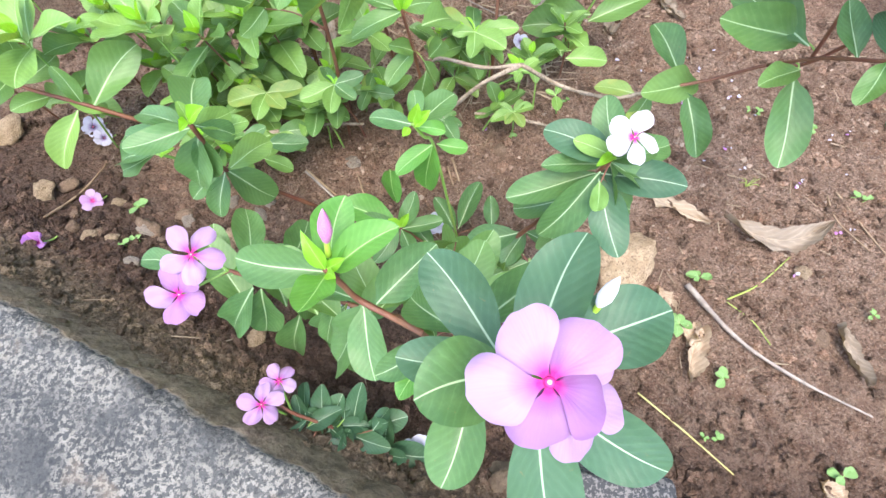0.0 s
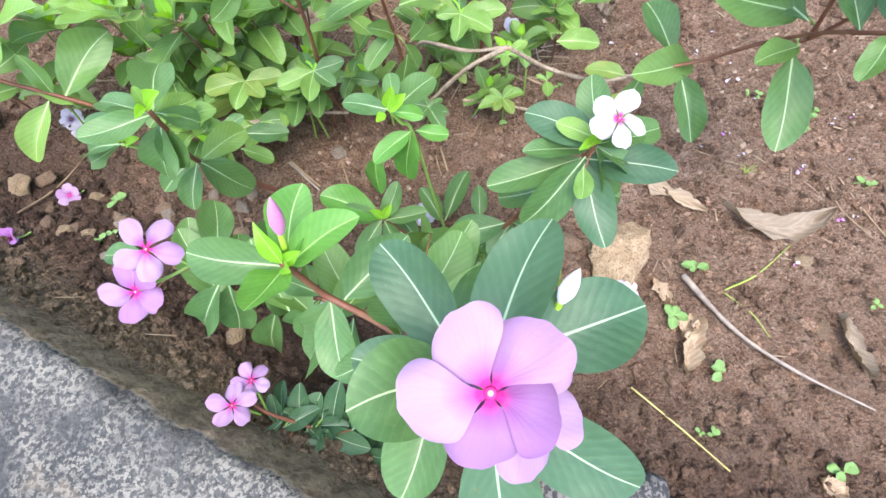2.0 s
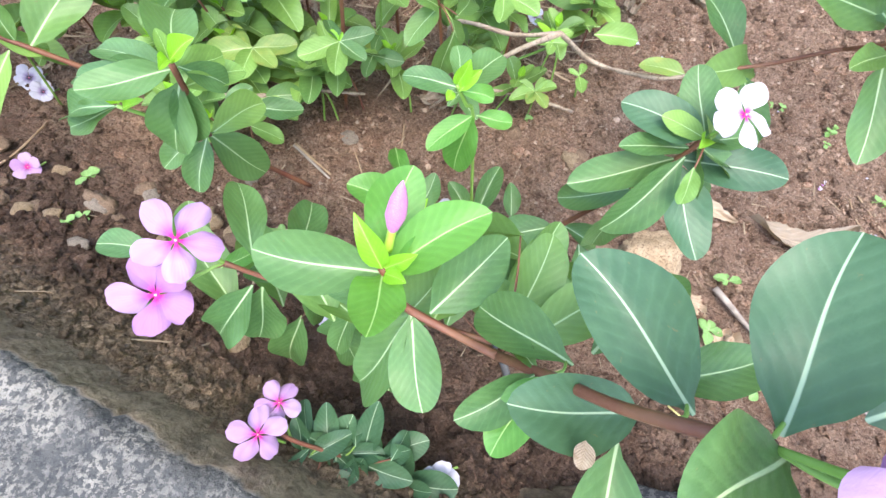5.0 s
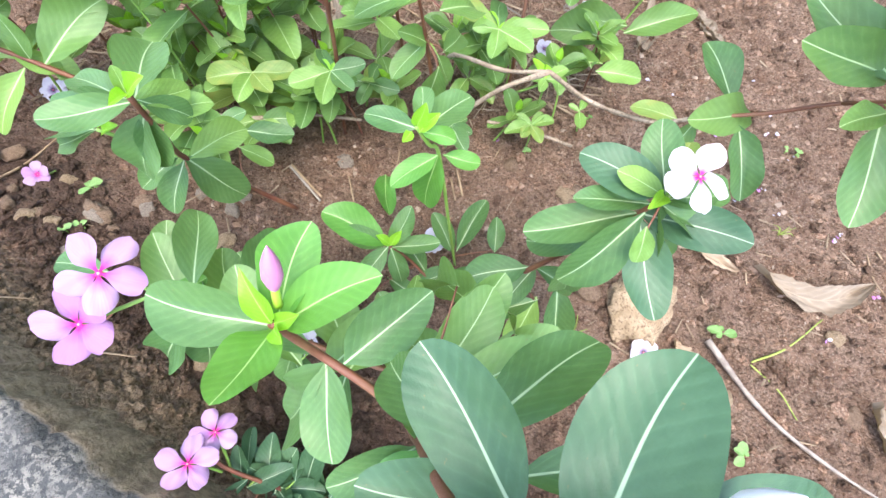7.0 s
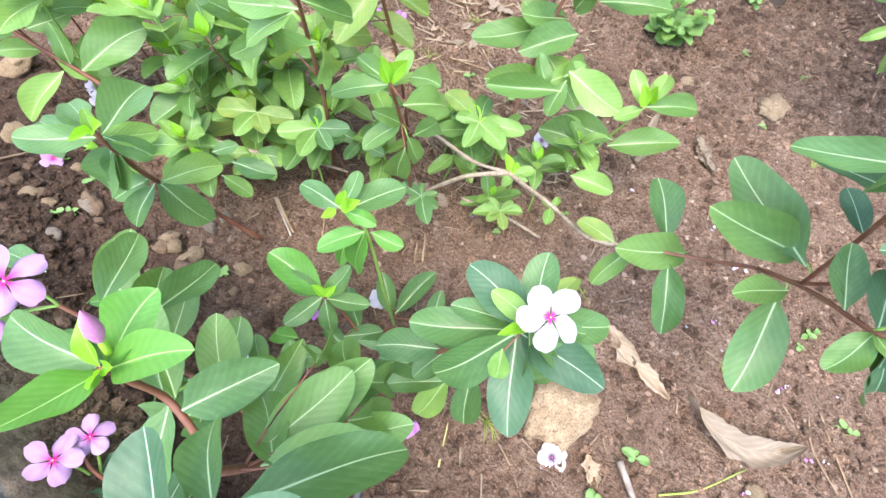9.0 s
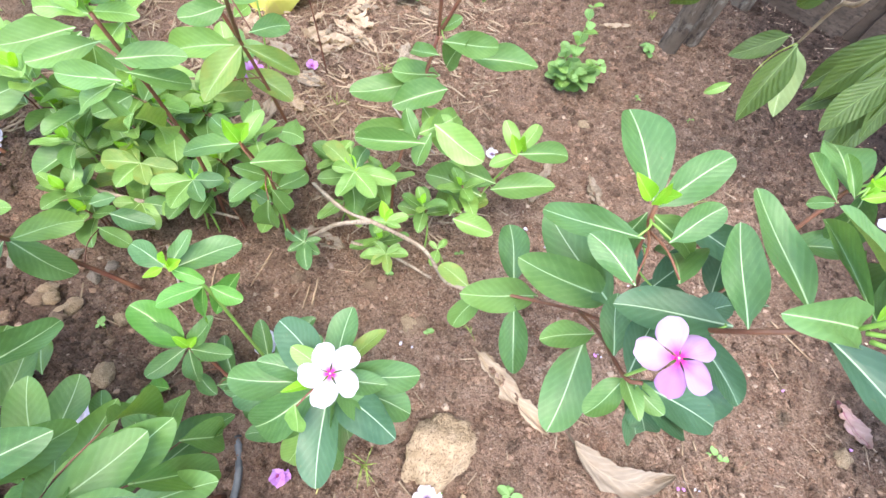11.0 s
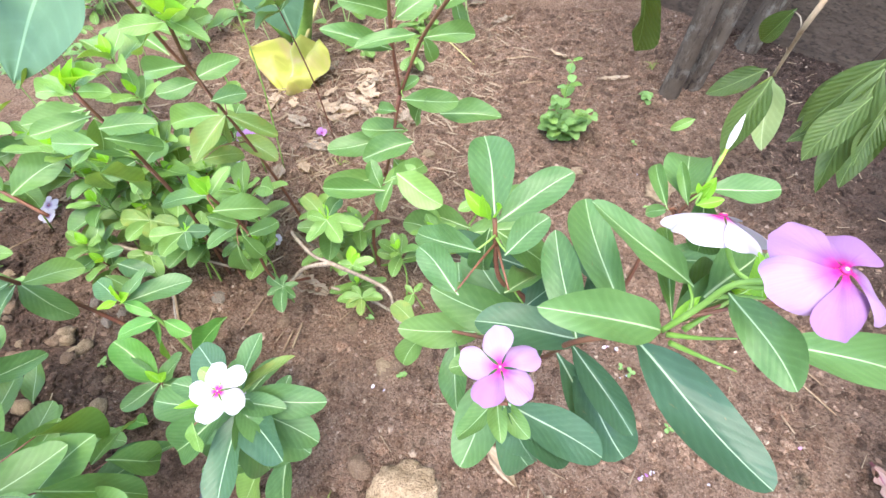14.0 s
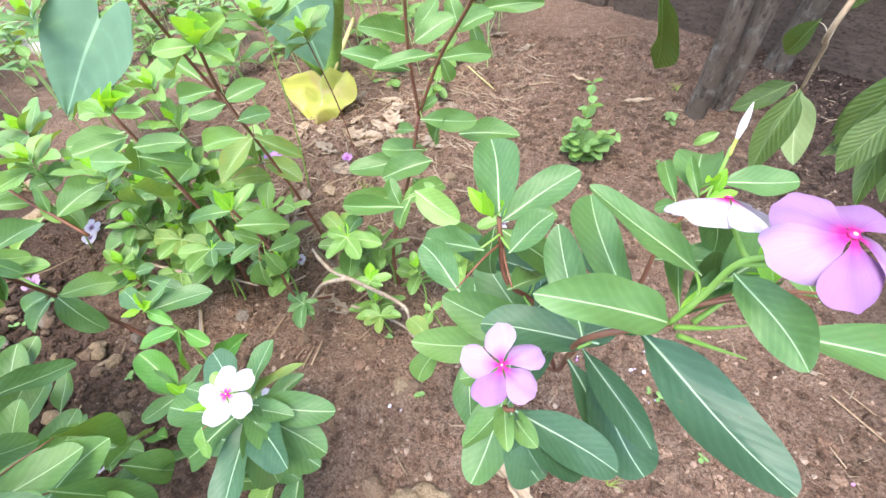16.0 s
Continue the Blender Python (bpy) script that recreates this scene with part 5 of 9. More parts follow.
leaf(p_centre, (0.063, 0.358, 0.130), (0.030, 0.320, 0.120), 0.021, "mature", up=(0.18, -0.16, 0.97))
leaf(p_centre, (0.065, 0.356, 0.128), (0.078, 0.325, 0.100), 0.019, "mature", up=(0.14, -0.16, 0.98))
leaf(p_centre, (0.065, 0.358, 0.130), (0.053, 0.361, 0.150), 0.009, "young", up=(0.16, -0.19, 0.97))
leaf(p_centre, (0.065, 0.358, 0.130), (0.076, 0.365, 0.150), 0.009, "young", up=(0.15, -0.20, 0.97))
leaf(p_centre, (0.036, 0.318, 0.070), (-0.006, 0.322, 0.050), 0.022, "lush", up=(0.19, -0.12, 0.97))
leaf(p_centre, (0.056, 0.342, 0.070), (0.088, 0.324, 0.070), 0.017, "mature", up=(0.13, -0.14, 0.98))
leaf(p_centre, (0.085, 0.333, 0.070), (0.129, 0.349, 0.080), 0.022, "mature", up=(0.08, -0.15, 0.98))
leaf(p_centre, (0.101, 0.345, 0.073), (0.075, 0.388, 0.090), 0.020, "mature", up=(0.11, -0.19, 0.98))
leaf(p_centre, (0.135, 0.377, 0.062), (0.171, 0.434, 0.088), 0.024, "mature", up=(-0.05, -0.29, 0.95))
leaf(p_centre, (0.181, 0.377, 0.060), (0.183, 0.415, 0.080), 0.020, "mature", up=(-0.07, -0.27, 0.96))
leaf(p_centre, (0.132, 0.374, 0.062), (0.108, 0.414, 0.090), 0.021, "mature", up=(-0.00, -0.28, 0.96))
leaf(p_centre, (0.046, 0.481, 0.060), (0.057, 0.414, 0.100), 0.023, "lush", up=(0.07, -0.33, 0.94))

p_white = plant_root("periwinkle_plant", (0.165, 0.315, 0.040), "periwinkle with one white flower with a magenta eye")
tube("stem", [(0.165, 0.315, 0.040), (0.175, 0.322, 0.090), (0.200, 0.327, 0.150), (0.244, 0.329, 0.242), (0.253, 0.330, 0.275), (0.258, 0.330, 0.300)], 0.003, 0.002, STEM_RED, p_white, knots=0.15)
leaf(p_white, (0.252, 0.330, 0.274), (0.312, 0.299, 0.295), 0.029, "deep", up=(-0.28, -0.28, 0.92))
leaf(p_white, (0.258, 0.330, 0.300), (0.259, 0.380, 0.313), 0.024, "mature", up=(-0.25, -0.36, 0.90))
leaf(p_white, (0.258, 0.330, 0.300), (0.205, 0.359, 0.304), 0.028, "deep", up=(-0.21, -0.35, 0.91))
leaf(p_white, (0.258, 0.330, 0.300), (0.320, 0.350, 0.276), 0.024, "mature", up=(-0.29, -0.32, 0.90))
leaf(p_white, (0.252, 0.330, 0.274), (0.172, 0.318, 0.269), 0.027, "mature", up=(-0.17, -0.30, 0.94))
leaf(p_white, (0.252, 0.330, 0.274), (0.262, 0.258, 0.253), 0.030, "deep", up=(-0.24, -0.24, 0.94))
leaf(p_white, (0.257, 0.330, 0.293), (0.297, 0.332, 0.300), 0.017, "mature", up=(0.18, -0.12, 0.98))
leaf(p_white, (0.258, 0.329, 0.294), (0.319, 0.323, 0.255), 0.027, "mature", up=(0.15, -0.09, 0.98))
leaf(p_white, (0.250, 0.324, 0.287), (0.198, 0.284, 0.250), 0.030, "mature", up=(0.26, -0.05, 0.97))
leaf(p_white, (0.255, 0.330, 0.288), (0.200, 0.330, 0.295), 0.017, "mature", up=(0.28, -0.11, 0.95))
leaf(p_white, (0.257, 0.329, 0.292), (0.281, 0.288, 0.220), 0.025, "mature", up=(0.17, -0.05, 0.98))
leaf(p_white, (0.257, 0.329, 0.293), (0.289, 0.308, 0.280), 0.016, "mature", up=(0.18, -0.08, 0.98))
leaf(p_white, (0.258, 0.330, 0.300), (0.225, 0.342, 0.310), 0.015, "mid", up=(-0.23, -0.33, 0.92))
leaf(p_white, (0.240, 0.306, 0.305), (0.242, 0.291, 0.280), 0.014, "mid", up=(-0.23, -0.27, 0.94))
leaf(p_white, (0.257, 0.325, 0.305), (0.286, 0.375, 0.300), 0.016, "old", up=(-0.27, -0.35, 0.90))
leaf(p_white, (0.258, 0.330, 0.300), (0.234, 0.310, 0.325), 0.009, "young", up=(-0.24, -0.31, 0.92))
leaf(p_white, (0.243, 0.327, 0.235), (0.187, 0.338, 0.200), 0.026, "mature", up=(-0.15, -0.28, 0.95))
leaf(p_white, (0.242, 0.328, 0.237), (0.303, 0.315, 0.220), 0.027, "mature", up=(-0.24, -0.25, 0.94))
leaf(p_white, (0.233, 0.315, 0.235), (0.226, 0.298, 0.160), 0.026, "mature", up=(-0.17, -0.23, 0.96))
leaf(p_white, (0.201, 0.330, 0.150), (0.137, 0.317, 0.150), 0.031, "mature", up=(-0.07, -0.23, 0.97))
leaf(p_white, (0.208, 0.332, 0.150), (0.180, 0.299, 0.130), 0.022, "mature", up=(-0.10, -0.22, 0.97))
leaf(p_white, (0.197, 0.327, 0.146), (0.156, 0.311, 0.100), 0.029, "mature", up=(-0.07, -0.22, 0.97))
leaf(p_white, (0.204, 0.328, 0.157), (0.254, 0.313, 0.130), 0.022, "mature", up=(-0.16, -0.23, 0.96))
leaf(p_white, (0.216, 0.311, 0.110), (0.190, 0.267, 0.060), 0.029, "mid", up=(-0.04, -0.09, 1.00))
leaf(p_white, (0.210, 0.316, 0.110), (0.138, 0.312, 0.120), 0.029, "mature", up=(-0.00, -0.13, 0.99))
leaf(p_white, (0.217, 0.308, 0.110), (0.148, 0.288, 0.100), 0.022, "mature", up=(-0.01, -0.10, 0.99))
leaf(p_white, (0.238, 0.327, 0.110), (0.246, 0.268, 0.070), 0.030, "mature", up=(-0.09, -0.10, 0.99))
leaf(p_white, (0.207, 0.333, 0.110), (0.114, 0.323, 0.124), 0.020, "mature", up=(0.02, -0.15, 0.99))
blossom(p_white, (0.262, 0.326, 0.331), (0.12, -0.18, 1.0), 0.0225, "white", 40, (0.258, 0.330, 0.300), cup=0, wide=0.80)

p_right = plant_root("periwinkle_plant", (0.130, 0.640, 0.020), "sprawling pink-flowered periwinkle with a woody base and red-brown stems")
tube("stem", [(0.226, 0.528, 0.192), (0.287, 0.538, 0.136), (0.327, 0.478, 0.180), (0.373, 0.471, 0.197)], 0.0026, 0.0022, STEM_TAN, p_right, knots=0.4)
tube("stem", [(0.373, 0.471, 0.197), (0.420, 0.464, 0.213), (0.452, 0.444, 0.253), (0.482, 0.434, 0.263), (0.485, 0.406, 0.340), (0.487, 0.378, 0.417), (0.518, 0.377, 0.446)], 0.002, 0.0016, STEM_RED, p_right, knots=0.15)
tube("stem", [(0.482, 0.434, 0.263), (0.460, 0.435, 0.350), (0.439, 0.426, 0.388), (0.431, 0.438, 0.432)], 0.002, 0.0015, STEM_RED, p_right, knots=0.15)
tube("stem", [(0.452, 0.444, 0.253), (0.452, 0.404, 0.304), (0.452, 0.363, 0.344), (0.458, 0.357, 0.356)], 0.0018, 0.0014, STEM_RED, p_right, knots=0.15)
tube("stem", [(0.518, 0.377, 0.446), (0.523, 0.376, 0.470), (0.526, 0.374, 0.493), (0.535, 0.370, 0.505)], 0.0014, 0.0011, STEM_GREEN, p_right, knots=0.15)
tube("stem", [(0.485, 0.406, 0.340), (0.516, 0.436, 0.380), (0.524, 0.452, 0.420), (0.546, 0.475, 0.452)], 0.0015, 0.0012, STEM_RED, p_right, knots=0.15)
leaf(p_right, (0.432, 0.438, 0.428), (0.412, 0.500, 0.444), 0.027, "mature", up=(-0.11, -0.50, 0.86))
leaf(p_right, (0.432, 0.438, 0.428), (0.472, 0.474, 0.445), 0.021, "mature", up=(-0.19, -0.47, 0.86))
leaf(p_right, (0.427, 0.417, 0.425), (0.376, 0.449, 0.390), 0.018, "mature", up=(-0.06, -0.40, 0.92))
leaf(p_right, (0.433, 0.436, 0.424), (0.478, 0.431, 0.395), 0.020, "mature_lit", up=(-0.19, -0.39, 0.90))
leaf(p_right, (0.421, 0.386, 0.425), (0.393, 0.406, 0.436), 0.017, "mature", up=(-0.09, -0.36, 0.93))
leaf(p_right, (0.441, 0.418, 0.425), (0.461, 0.433, 0.447), 0.016, "mature", up=(-0.19, -0.41, 0.89))
leaf(p_right, (0.486, 0.379, 0.417), (0.465, 0.422, 0.450), 0.019, "mature", up=(-0.25, -0.36, 0.90))
leaf(p_right, (0.445, 0.393, 0.425), (0.480, 0.462, 0.369), 0.023, "mature", up=(-0.20, -0.36, 0.91))
leaf(p_right, (0.429, 0.436, 0.425), (0.424, 0.428, 0.380), 0.015, "mature", up=(-0.12, -0.39, 0.91))
leaf(p_right, (0.428, 0.439, 0.432), (0.413, 0.440, 0.450), 0.009, "young", up=(-0.12, -0.45, 0.88))
leaf(p_right, (0.431, 0.442, 0.432), (0.435, 0.432, 0.450), 0.008, "young", up=(-0.15, -0.44, 0.88))
leaf(p_right, (0.428, 0.436, 0.432), (0.424, 0.429, 0.460), 0.006, "young", up=(-0.13, -0.45, 0.88))
leaf(p_right, (0.427, 0.481, 0.190), (0.344, 0.450, 0.226), 0.033, "mature_lit", up=(-0.18, -0.28, 0.94))
leaf(p_right, (0.400, 0.459, 0.202), (0.414, 0.392, 0.171), 0.028, "mature", up=(-0.20, -0.21, 0.96))
leaf(p_right, (0.367, 0.471, 0.195), (0.341, 0.435, 0.156), 0.023, "mature_lit", up=(-0.13, -0.24, 0.96))
leaf(p_right, (0.397, 0.479, 0.206), (0.381, 0.549, 0.218), 0.031, "mature", up=(-0.18, -0.34, 0.92))
leaf(p_right, (0.351, 0.474, 0.189), (0.312, 0.500, 0.178), 0.021, "old", up=(-0.10, -0.30, 0.95))
leaf(p_right, (0.474, 0.441, 0.278), (0.400, 0.511, 0.307), 0.039, "mature", up=(-0.28, -0.35, 0.89))
leaf(p_right, (0.474, 0.451, 0.275), (0.382, 0.453, 0.313), 0.035, "mature_lit", up=(-0.28, -0.31, 0.91))
leaf(p_right, (0.449, 0.409, 0.278), (0.433, 0.335, 0.241), 0.035, "mature", up=(-0.28, -0.16, 0.95))
leaf(p_right, (0.458, 0.416, 0.277), (0.410, 0.398, 0.285), 0.021, "mature_lit", up=(-0.29, -0.23, 0.93))
leaf(p_right, (0.452, 0.380, 0.328), (0.446, 0.421, 0.348), 0.019, "mature", up=(-0.36, -0.25, 0.90))
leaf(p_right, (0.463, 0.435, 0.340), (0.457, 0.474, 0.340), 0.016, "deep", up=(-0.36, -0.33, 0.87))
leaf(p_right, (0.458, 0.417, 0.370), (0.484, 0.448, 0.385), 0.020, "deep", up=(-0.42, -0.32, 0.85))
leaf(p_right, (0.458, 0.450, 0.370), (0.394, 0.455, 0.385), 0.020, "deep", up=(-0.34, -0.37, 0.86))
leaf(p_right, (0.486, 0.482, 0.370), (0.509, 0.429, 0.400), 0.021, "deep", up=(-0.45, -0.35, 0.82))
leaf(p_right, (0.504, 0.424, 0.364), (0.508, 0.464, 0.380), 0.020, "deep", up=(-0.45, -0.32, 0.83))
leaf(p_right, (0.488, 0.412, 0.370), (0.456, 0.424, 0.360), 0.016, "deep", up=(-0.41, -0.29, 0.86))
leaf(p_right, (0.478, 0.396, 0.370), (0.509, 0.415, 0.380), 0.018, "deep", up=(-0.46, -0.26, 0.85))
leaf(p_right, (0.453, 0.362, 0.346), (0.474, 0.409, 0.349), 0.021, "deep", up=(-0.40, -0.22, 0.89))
leaf(p_right, (0.453, 0.362, 0.346), (0.429, 0.336, 0.334), 0.018, "mature_lit", up=(-0.36, -0.15, 0.92))
leaf(p_right, (0.453, 0.362, 0.346), (0.475, 0.342, 0.349), 0.013, "mature_lit", up=(-0.41, -0.16, 0.90))
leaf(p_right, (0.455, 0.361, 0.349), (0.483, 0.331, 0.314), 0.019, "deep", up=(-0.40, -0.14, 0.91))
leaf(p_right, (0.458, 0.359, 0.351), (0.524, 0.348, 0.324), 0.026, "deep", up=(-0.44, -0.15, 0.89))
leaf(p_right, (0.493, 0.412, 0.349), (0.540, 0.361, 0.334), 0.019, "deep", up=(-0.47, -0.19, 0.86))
leaf(p_right, (0.452, 0.363, 0.344), (0.457, 0.336, 0.354), 0.012, "mature_lit", up=(-0.16, -0.17, 0.97))
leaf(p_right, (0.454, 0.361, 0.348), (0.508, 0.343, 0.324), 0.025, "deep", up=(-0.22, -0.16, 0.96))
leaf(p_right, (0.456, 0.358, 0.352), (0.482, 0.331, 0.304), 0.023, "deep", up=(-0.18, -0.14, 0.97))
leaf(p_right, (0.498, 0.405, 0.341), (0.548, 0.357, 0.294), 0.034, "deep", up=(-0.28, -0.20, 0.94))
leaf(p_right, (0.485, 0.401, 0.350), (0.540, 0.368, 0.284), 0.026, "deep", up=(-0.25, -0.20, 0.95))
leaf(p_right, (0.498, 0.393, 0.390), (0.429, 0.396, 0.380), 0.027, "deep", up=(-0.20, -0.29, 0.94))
# petals turned to the light are painted pale, the others pink
blossom(p_right, (0.450, 0.357, 0.411), (-0.1, -0.2, 1.0), 0.0222, "pink", 20, (0.452, 0.363, 0.344), cup=0, wide=0.82, tones=("pale", "pale", "pink", "pink", "pale"))
leaf(p_right, (0.505, 0.383, 0.437), (0.476, 0.447, 0.455), 0.018, "mature", up=(-0.30, -0.40, 0.87))
leaf(p_right, (0.508, 0.377, 0.436), (0.559, 0.321, 0.442), 0.025, "dark", up=(-0.41, -0.21, 0.89))
leaf(p_right, (0.518, 0.377, 0.446), (0.466, 0.360, 0.479), 0.020, "mature", up=(-0.35, -0.30, 0.89))
leaf(p_right, (0.526, 0.392, 0.463), (0.477, 0.401, 0.497), 0.014, "mature", up=(-0.37, -0.38, 0.84))
leaf(p_right, (0.526, 0.373, 0.489), (0.539, 0.338, 0.495), 0.014, "mature", up=(-0.48, -0.26, 0.83))
leaf(p_right, (0.557, 0.380, 0.450), (0.638, 0.389, 0.430), 0.021, "mature", up=(-0.50, -0.28, 0.82))
leaf(p_right, (0.543, 0.379, 0.480), (0.536, 0.389, 0.495), 0.008, "young", up=(-0.47, -0.34, 0.82))
leaf(p_right, (0.523, 0.383, 0.445), (0.564, 0.440, 0.430), 0.019, "mature", up=(-0.41, -0.34, 0.85))
leaf(p_right, (0.522, 0.447, 0.407), (0.582, 0.462, 0.400), 0.018, "mature", up=(-0.36, -0.38, 0.85))
leaf(p_right, (0.535, 0.395, 0.452), (0.579, 0.451, 0.440), 0.025, "mature", up=(-0.44, -0.36, 0.82))
leaf(p_right, (0.532, 0.418, 0.380), (0.513, 0.431, 0.360), 0.014, "deep", up=(-0.29, -0.32, 0.90))
tube("seed_pod", [(0.520, 0.375, 0.447), (0.529, 0.370, 0.458), (0.537, 0.366, 0.470)], 0.0014, 0.0003, STEM_GREEN, p_right)
tube("seed_pod", [(0.521, 0.371, 0.447), (0.528, 0.361, 0.459), (0.535, 0.352, 0.470)], 0.0014, 0.0003, STEM_GREEN, p_right)
tube("seed_pod", [(0.527, 0.379, 0.447), (0.537, 0.386, 0.459), (0.548, 0.394, 0.470)], 0.0014, 0.0003, STEM_GREEN, p_right)
leaf(p_right, (0.532, 0.459, 0.450), (0.537, 0.507, 0.450), 0.023, "mature", up=(-0.35, -0.48, 0.80))
leaf(p_right, (0.522, 0.450, 0.450), (0.517, 0.487, 0.450), 0.008, "mature_lit", up=(-0.33, -0.47, 0.82))
leaf(p_right, (0.533, 0.455, 0.450), (0.526, 0.478, 0.462), 0.006, "mature_lit", up=(-0.36, -0.47, 0.81))
leaf(p_right, (0.541, 0.464, 0.455), (0.580, 0.473, 0.455), 0.015, "mature", up=(-0.42, -0.44, 0.80))
leaf(p_right, (0.540, 0.460, 0.450), (0.541, 0.463, 0.465), 0.006, "young", up=(-0.38, -0.45, 0.80))
leaf(p_right, (0.540, 0.464, 0.455), (0.530, 0.448, 0.470), 0.006, "young", up=(-0.38, -0.45, 0.81))
leaf(p_right, (0.537, 0.456, 0.450), (0.550, 0.459, 0.455), 0.006, "young", up=(-0.39, -0.44, 0.81))
leaf(p_right, (0.523, 0.450, 0.450), (0.514, 0.454, 0.440), 0.007, "mature_lit", up=(-0.34, -0.44, 0.83))
leaf(p_right, (0.540, 0.463, 0.455), (0.554, 0.453, 0.410), 0.017, "mature", up=(-0.37, -0.41, 0.83))
leaf(p_right, (0.520, 0.379, 0.453), (0.524, 0.450, 0.440), 0.009, "mature_lit", up=(-0.38, -0.38, 0.85))
leaf(p_right, (0.519, 0.377, 0.451), (0.571, 0.424, 0.440), 0.019, "mature", up=(-0.42, -0.33, 0.84))
leaf(p_right, (0.576, 0.399, 0.450), (0.552, 0.408, 0.475), 0.010, "mature_lit", up=(-0.47, -0.34, 0.82))
leaf(p_right, (0.583, 0.403, 0.450), (0.568, 0.416, 0.475), 0.009, "mature_lit", up=(-0.48, -0.34, 0.81))
leaf(p_right, (0.561, 0.401, 0.450), (0.547, 0.409, 0.450), 0.007, "young", up=(-0.43, -0.34, 0.84))
leaf(p_right, (0.520, 0.377, 0.452), (0.530, 0.390, 0.460), 0.005, "young", up=(-0.41, -0.32, 0.86))
tube("stem", [(0.540, 0.464, 0.455), (0.541, 0.468, 0.463), (0.542, 0.472, 0.472)], 0.0011, 0.0009, STEM_GREEN, p_right, knots=0.15)
flower_bud(p_right, (0.542, 0.470, 0.468), (0.545, 0.481, 0.492), BUD_WHITE, 0.0019)
blossom(p_right, (0.528, 0.411, 0.490), (0.0, 0.60, 0.80), 0.0235, "white", 66, (0.551, 0.401, 0.462), cup=-20, wide=0.95)
blossom(p_right, (0.543, 0.366, 0.520), (0.06, -0.10, 1.0), 0.022, "pink", 48, (0.526, 0.374, 0.493), cup=-20, wide=0.95)

p_mid = plant_root("periwinkle_plant", (0.115, 0.600, 0.010), "periwinkle with dark ridged leaves and a red stem")
tube("stem", [(0.115, 0.600, 0.010), (0.111, 0.537, 0.100), (0.100, 0.548, 0.200), (0.093, 0.535, 0.277)], 0.0026, 0.0017, STEM_RED, p_mid, knots=0.15)
leaf(p_mid, (0.092, 0.535, 0.275), (0.039, 0.514, 0.270), 0.024, "mature_lit", up=(0.29, -0.38, 0.88))
leaf(p_mid, (0.093, 0.537, 0.274), (0.055, 0.555, 0.285), 0.018, "mature_lit", up=(0.28, -0.41, 0.87))
leaf(p_mid, (0.093, 0.536, 0.273), (0.106, 0.571, 0.290), 0.015, "mid", up=(0.24, -0.43, 0.87))
leaf(p_mid, (0.112, 0.514, 0.275), (0.154, 0.555, 0.250), 0.030, "mature_lit", up=(0.19, -0.40, 0.90))
leaf(p_mid, (0.093, 0.535, 0.275), (0.088, 0.532, 0.310), 0.013, "young", up=(0.27, -0.41, 0.87))
leaf(p_mid, (0.092, 0.538, 0.275), (0.110, 0.531, 0.310), 0.014, "young", up=(0.25, -0.41, 0.88))
leaf(p_mid, (0.099, 0.546, 0.211), (0.065, 0.510, 0.200), 0.023, "mature_lit", up=(0.23, -0.34, 0.91))
leaf(p_mid, (0.116, 0.533, 0.210), (0.136, 0.571, 0.200), 0.021, "mature_lit", up=(0.18, -0.37, 0.91))
leaf(p_mid, (0.089, 0.615, 0.210), (0.129, 0.587, 0.240), 0.027, "mature_lit", up=(0.20, -0.43, 0.88))
leaf(p_mid, (0.112, 0.516, 0.210), (0.101, 0.513, 0.150), 0.027, "mature_lit", up=(0.20, -0.32, 0.93))
leaf(p_mid, (0.099, 0.546, 0.210), (0.079, 0.530, 0.240), 0.018, "mature_lit", up=(0.24, -0.37, 0.90))
leaf(p_mid, (0.110, 0.531, 0.210), (0.125, 0.531, 0.170), 0.020, "mature_lit", up=(0.19, -0.34, 0.92))

p_tall = plant_root("periwinkle_plant", (0.060, 0.700, 0.005), "tall leggy periwinkle with paired narrow leaves")
tube("stem", [(0.060, 0.700, 0.005), (0.055, 0.685, 0.150), (0.040, 0.665, 0.290), (0.030, 0.640, 0.400), (0.100, 0.561, 0.500)], 0.0026, 0.0018, STEM_RED, p_tall, knots=0.15)
tube("stem", [(0.040, 0.665, 0.290), (0.078, 0.615, 0.380), (0.125, 0.573, 0.460)], 0.0024, 0.0018, STEM_RED, p_tall, knots=0.15)
leaf(p_tall, (0.120, 0.577, 0.452), (0.108, 0.576, 0.480), 0.012, "mid", up=(0.55, -0.50, 0.67))
leaf(p_tall, (0.120, 0.578, 0.451), (0.164, 0.575, 0.480), 0.018, "mid", up=(0.52, -0.52, 0.68))
leaf(p_tall, (0.122, 0.572, 0.455), (0.101, 0.545, 0.460), 0.016, "mid", up=(0.55, -0.48, 0.68))
leaf(p_tall, (0.123, 0.574, 0.457), (0.163, 0.566, 0.450), 0.015, "mid", up=(0.51, -0.50, 0.70))
leaf(p_tall, (0.115, 0.582, 0.455), (0.174, 0.539, 0.500), 0.011, "young", up=(0.53, -0.51, 0.67))
leaf(p_tall, (0.119, 0.578, 0.450), (0.187, 0.531, 0.494), 0.010, "young", up=(0.53, -0.51, 0.68))
leaf(p_tall, (0.123, 0.574, 0.458), (0.059, 0.573, 0.420), 0.018, "mature_lit", up=(0.55, -0.46, 0.69))
leaf(p_tall, (0.135, 0.563, 0.455), (0.110, 0.640, 0.430), 0.017, "mature_lit", up=(0.51, -0.52, 0.69))
leaf(p_tall, (0.036, 0.649, 0.360), (-0.034, 0.643, 0.350), 0.023, "mature_lit", up=(0.53, -0.45, 0.72))
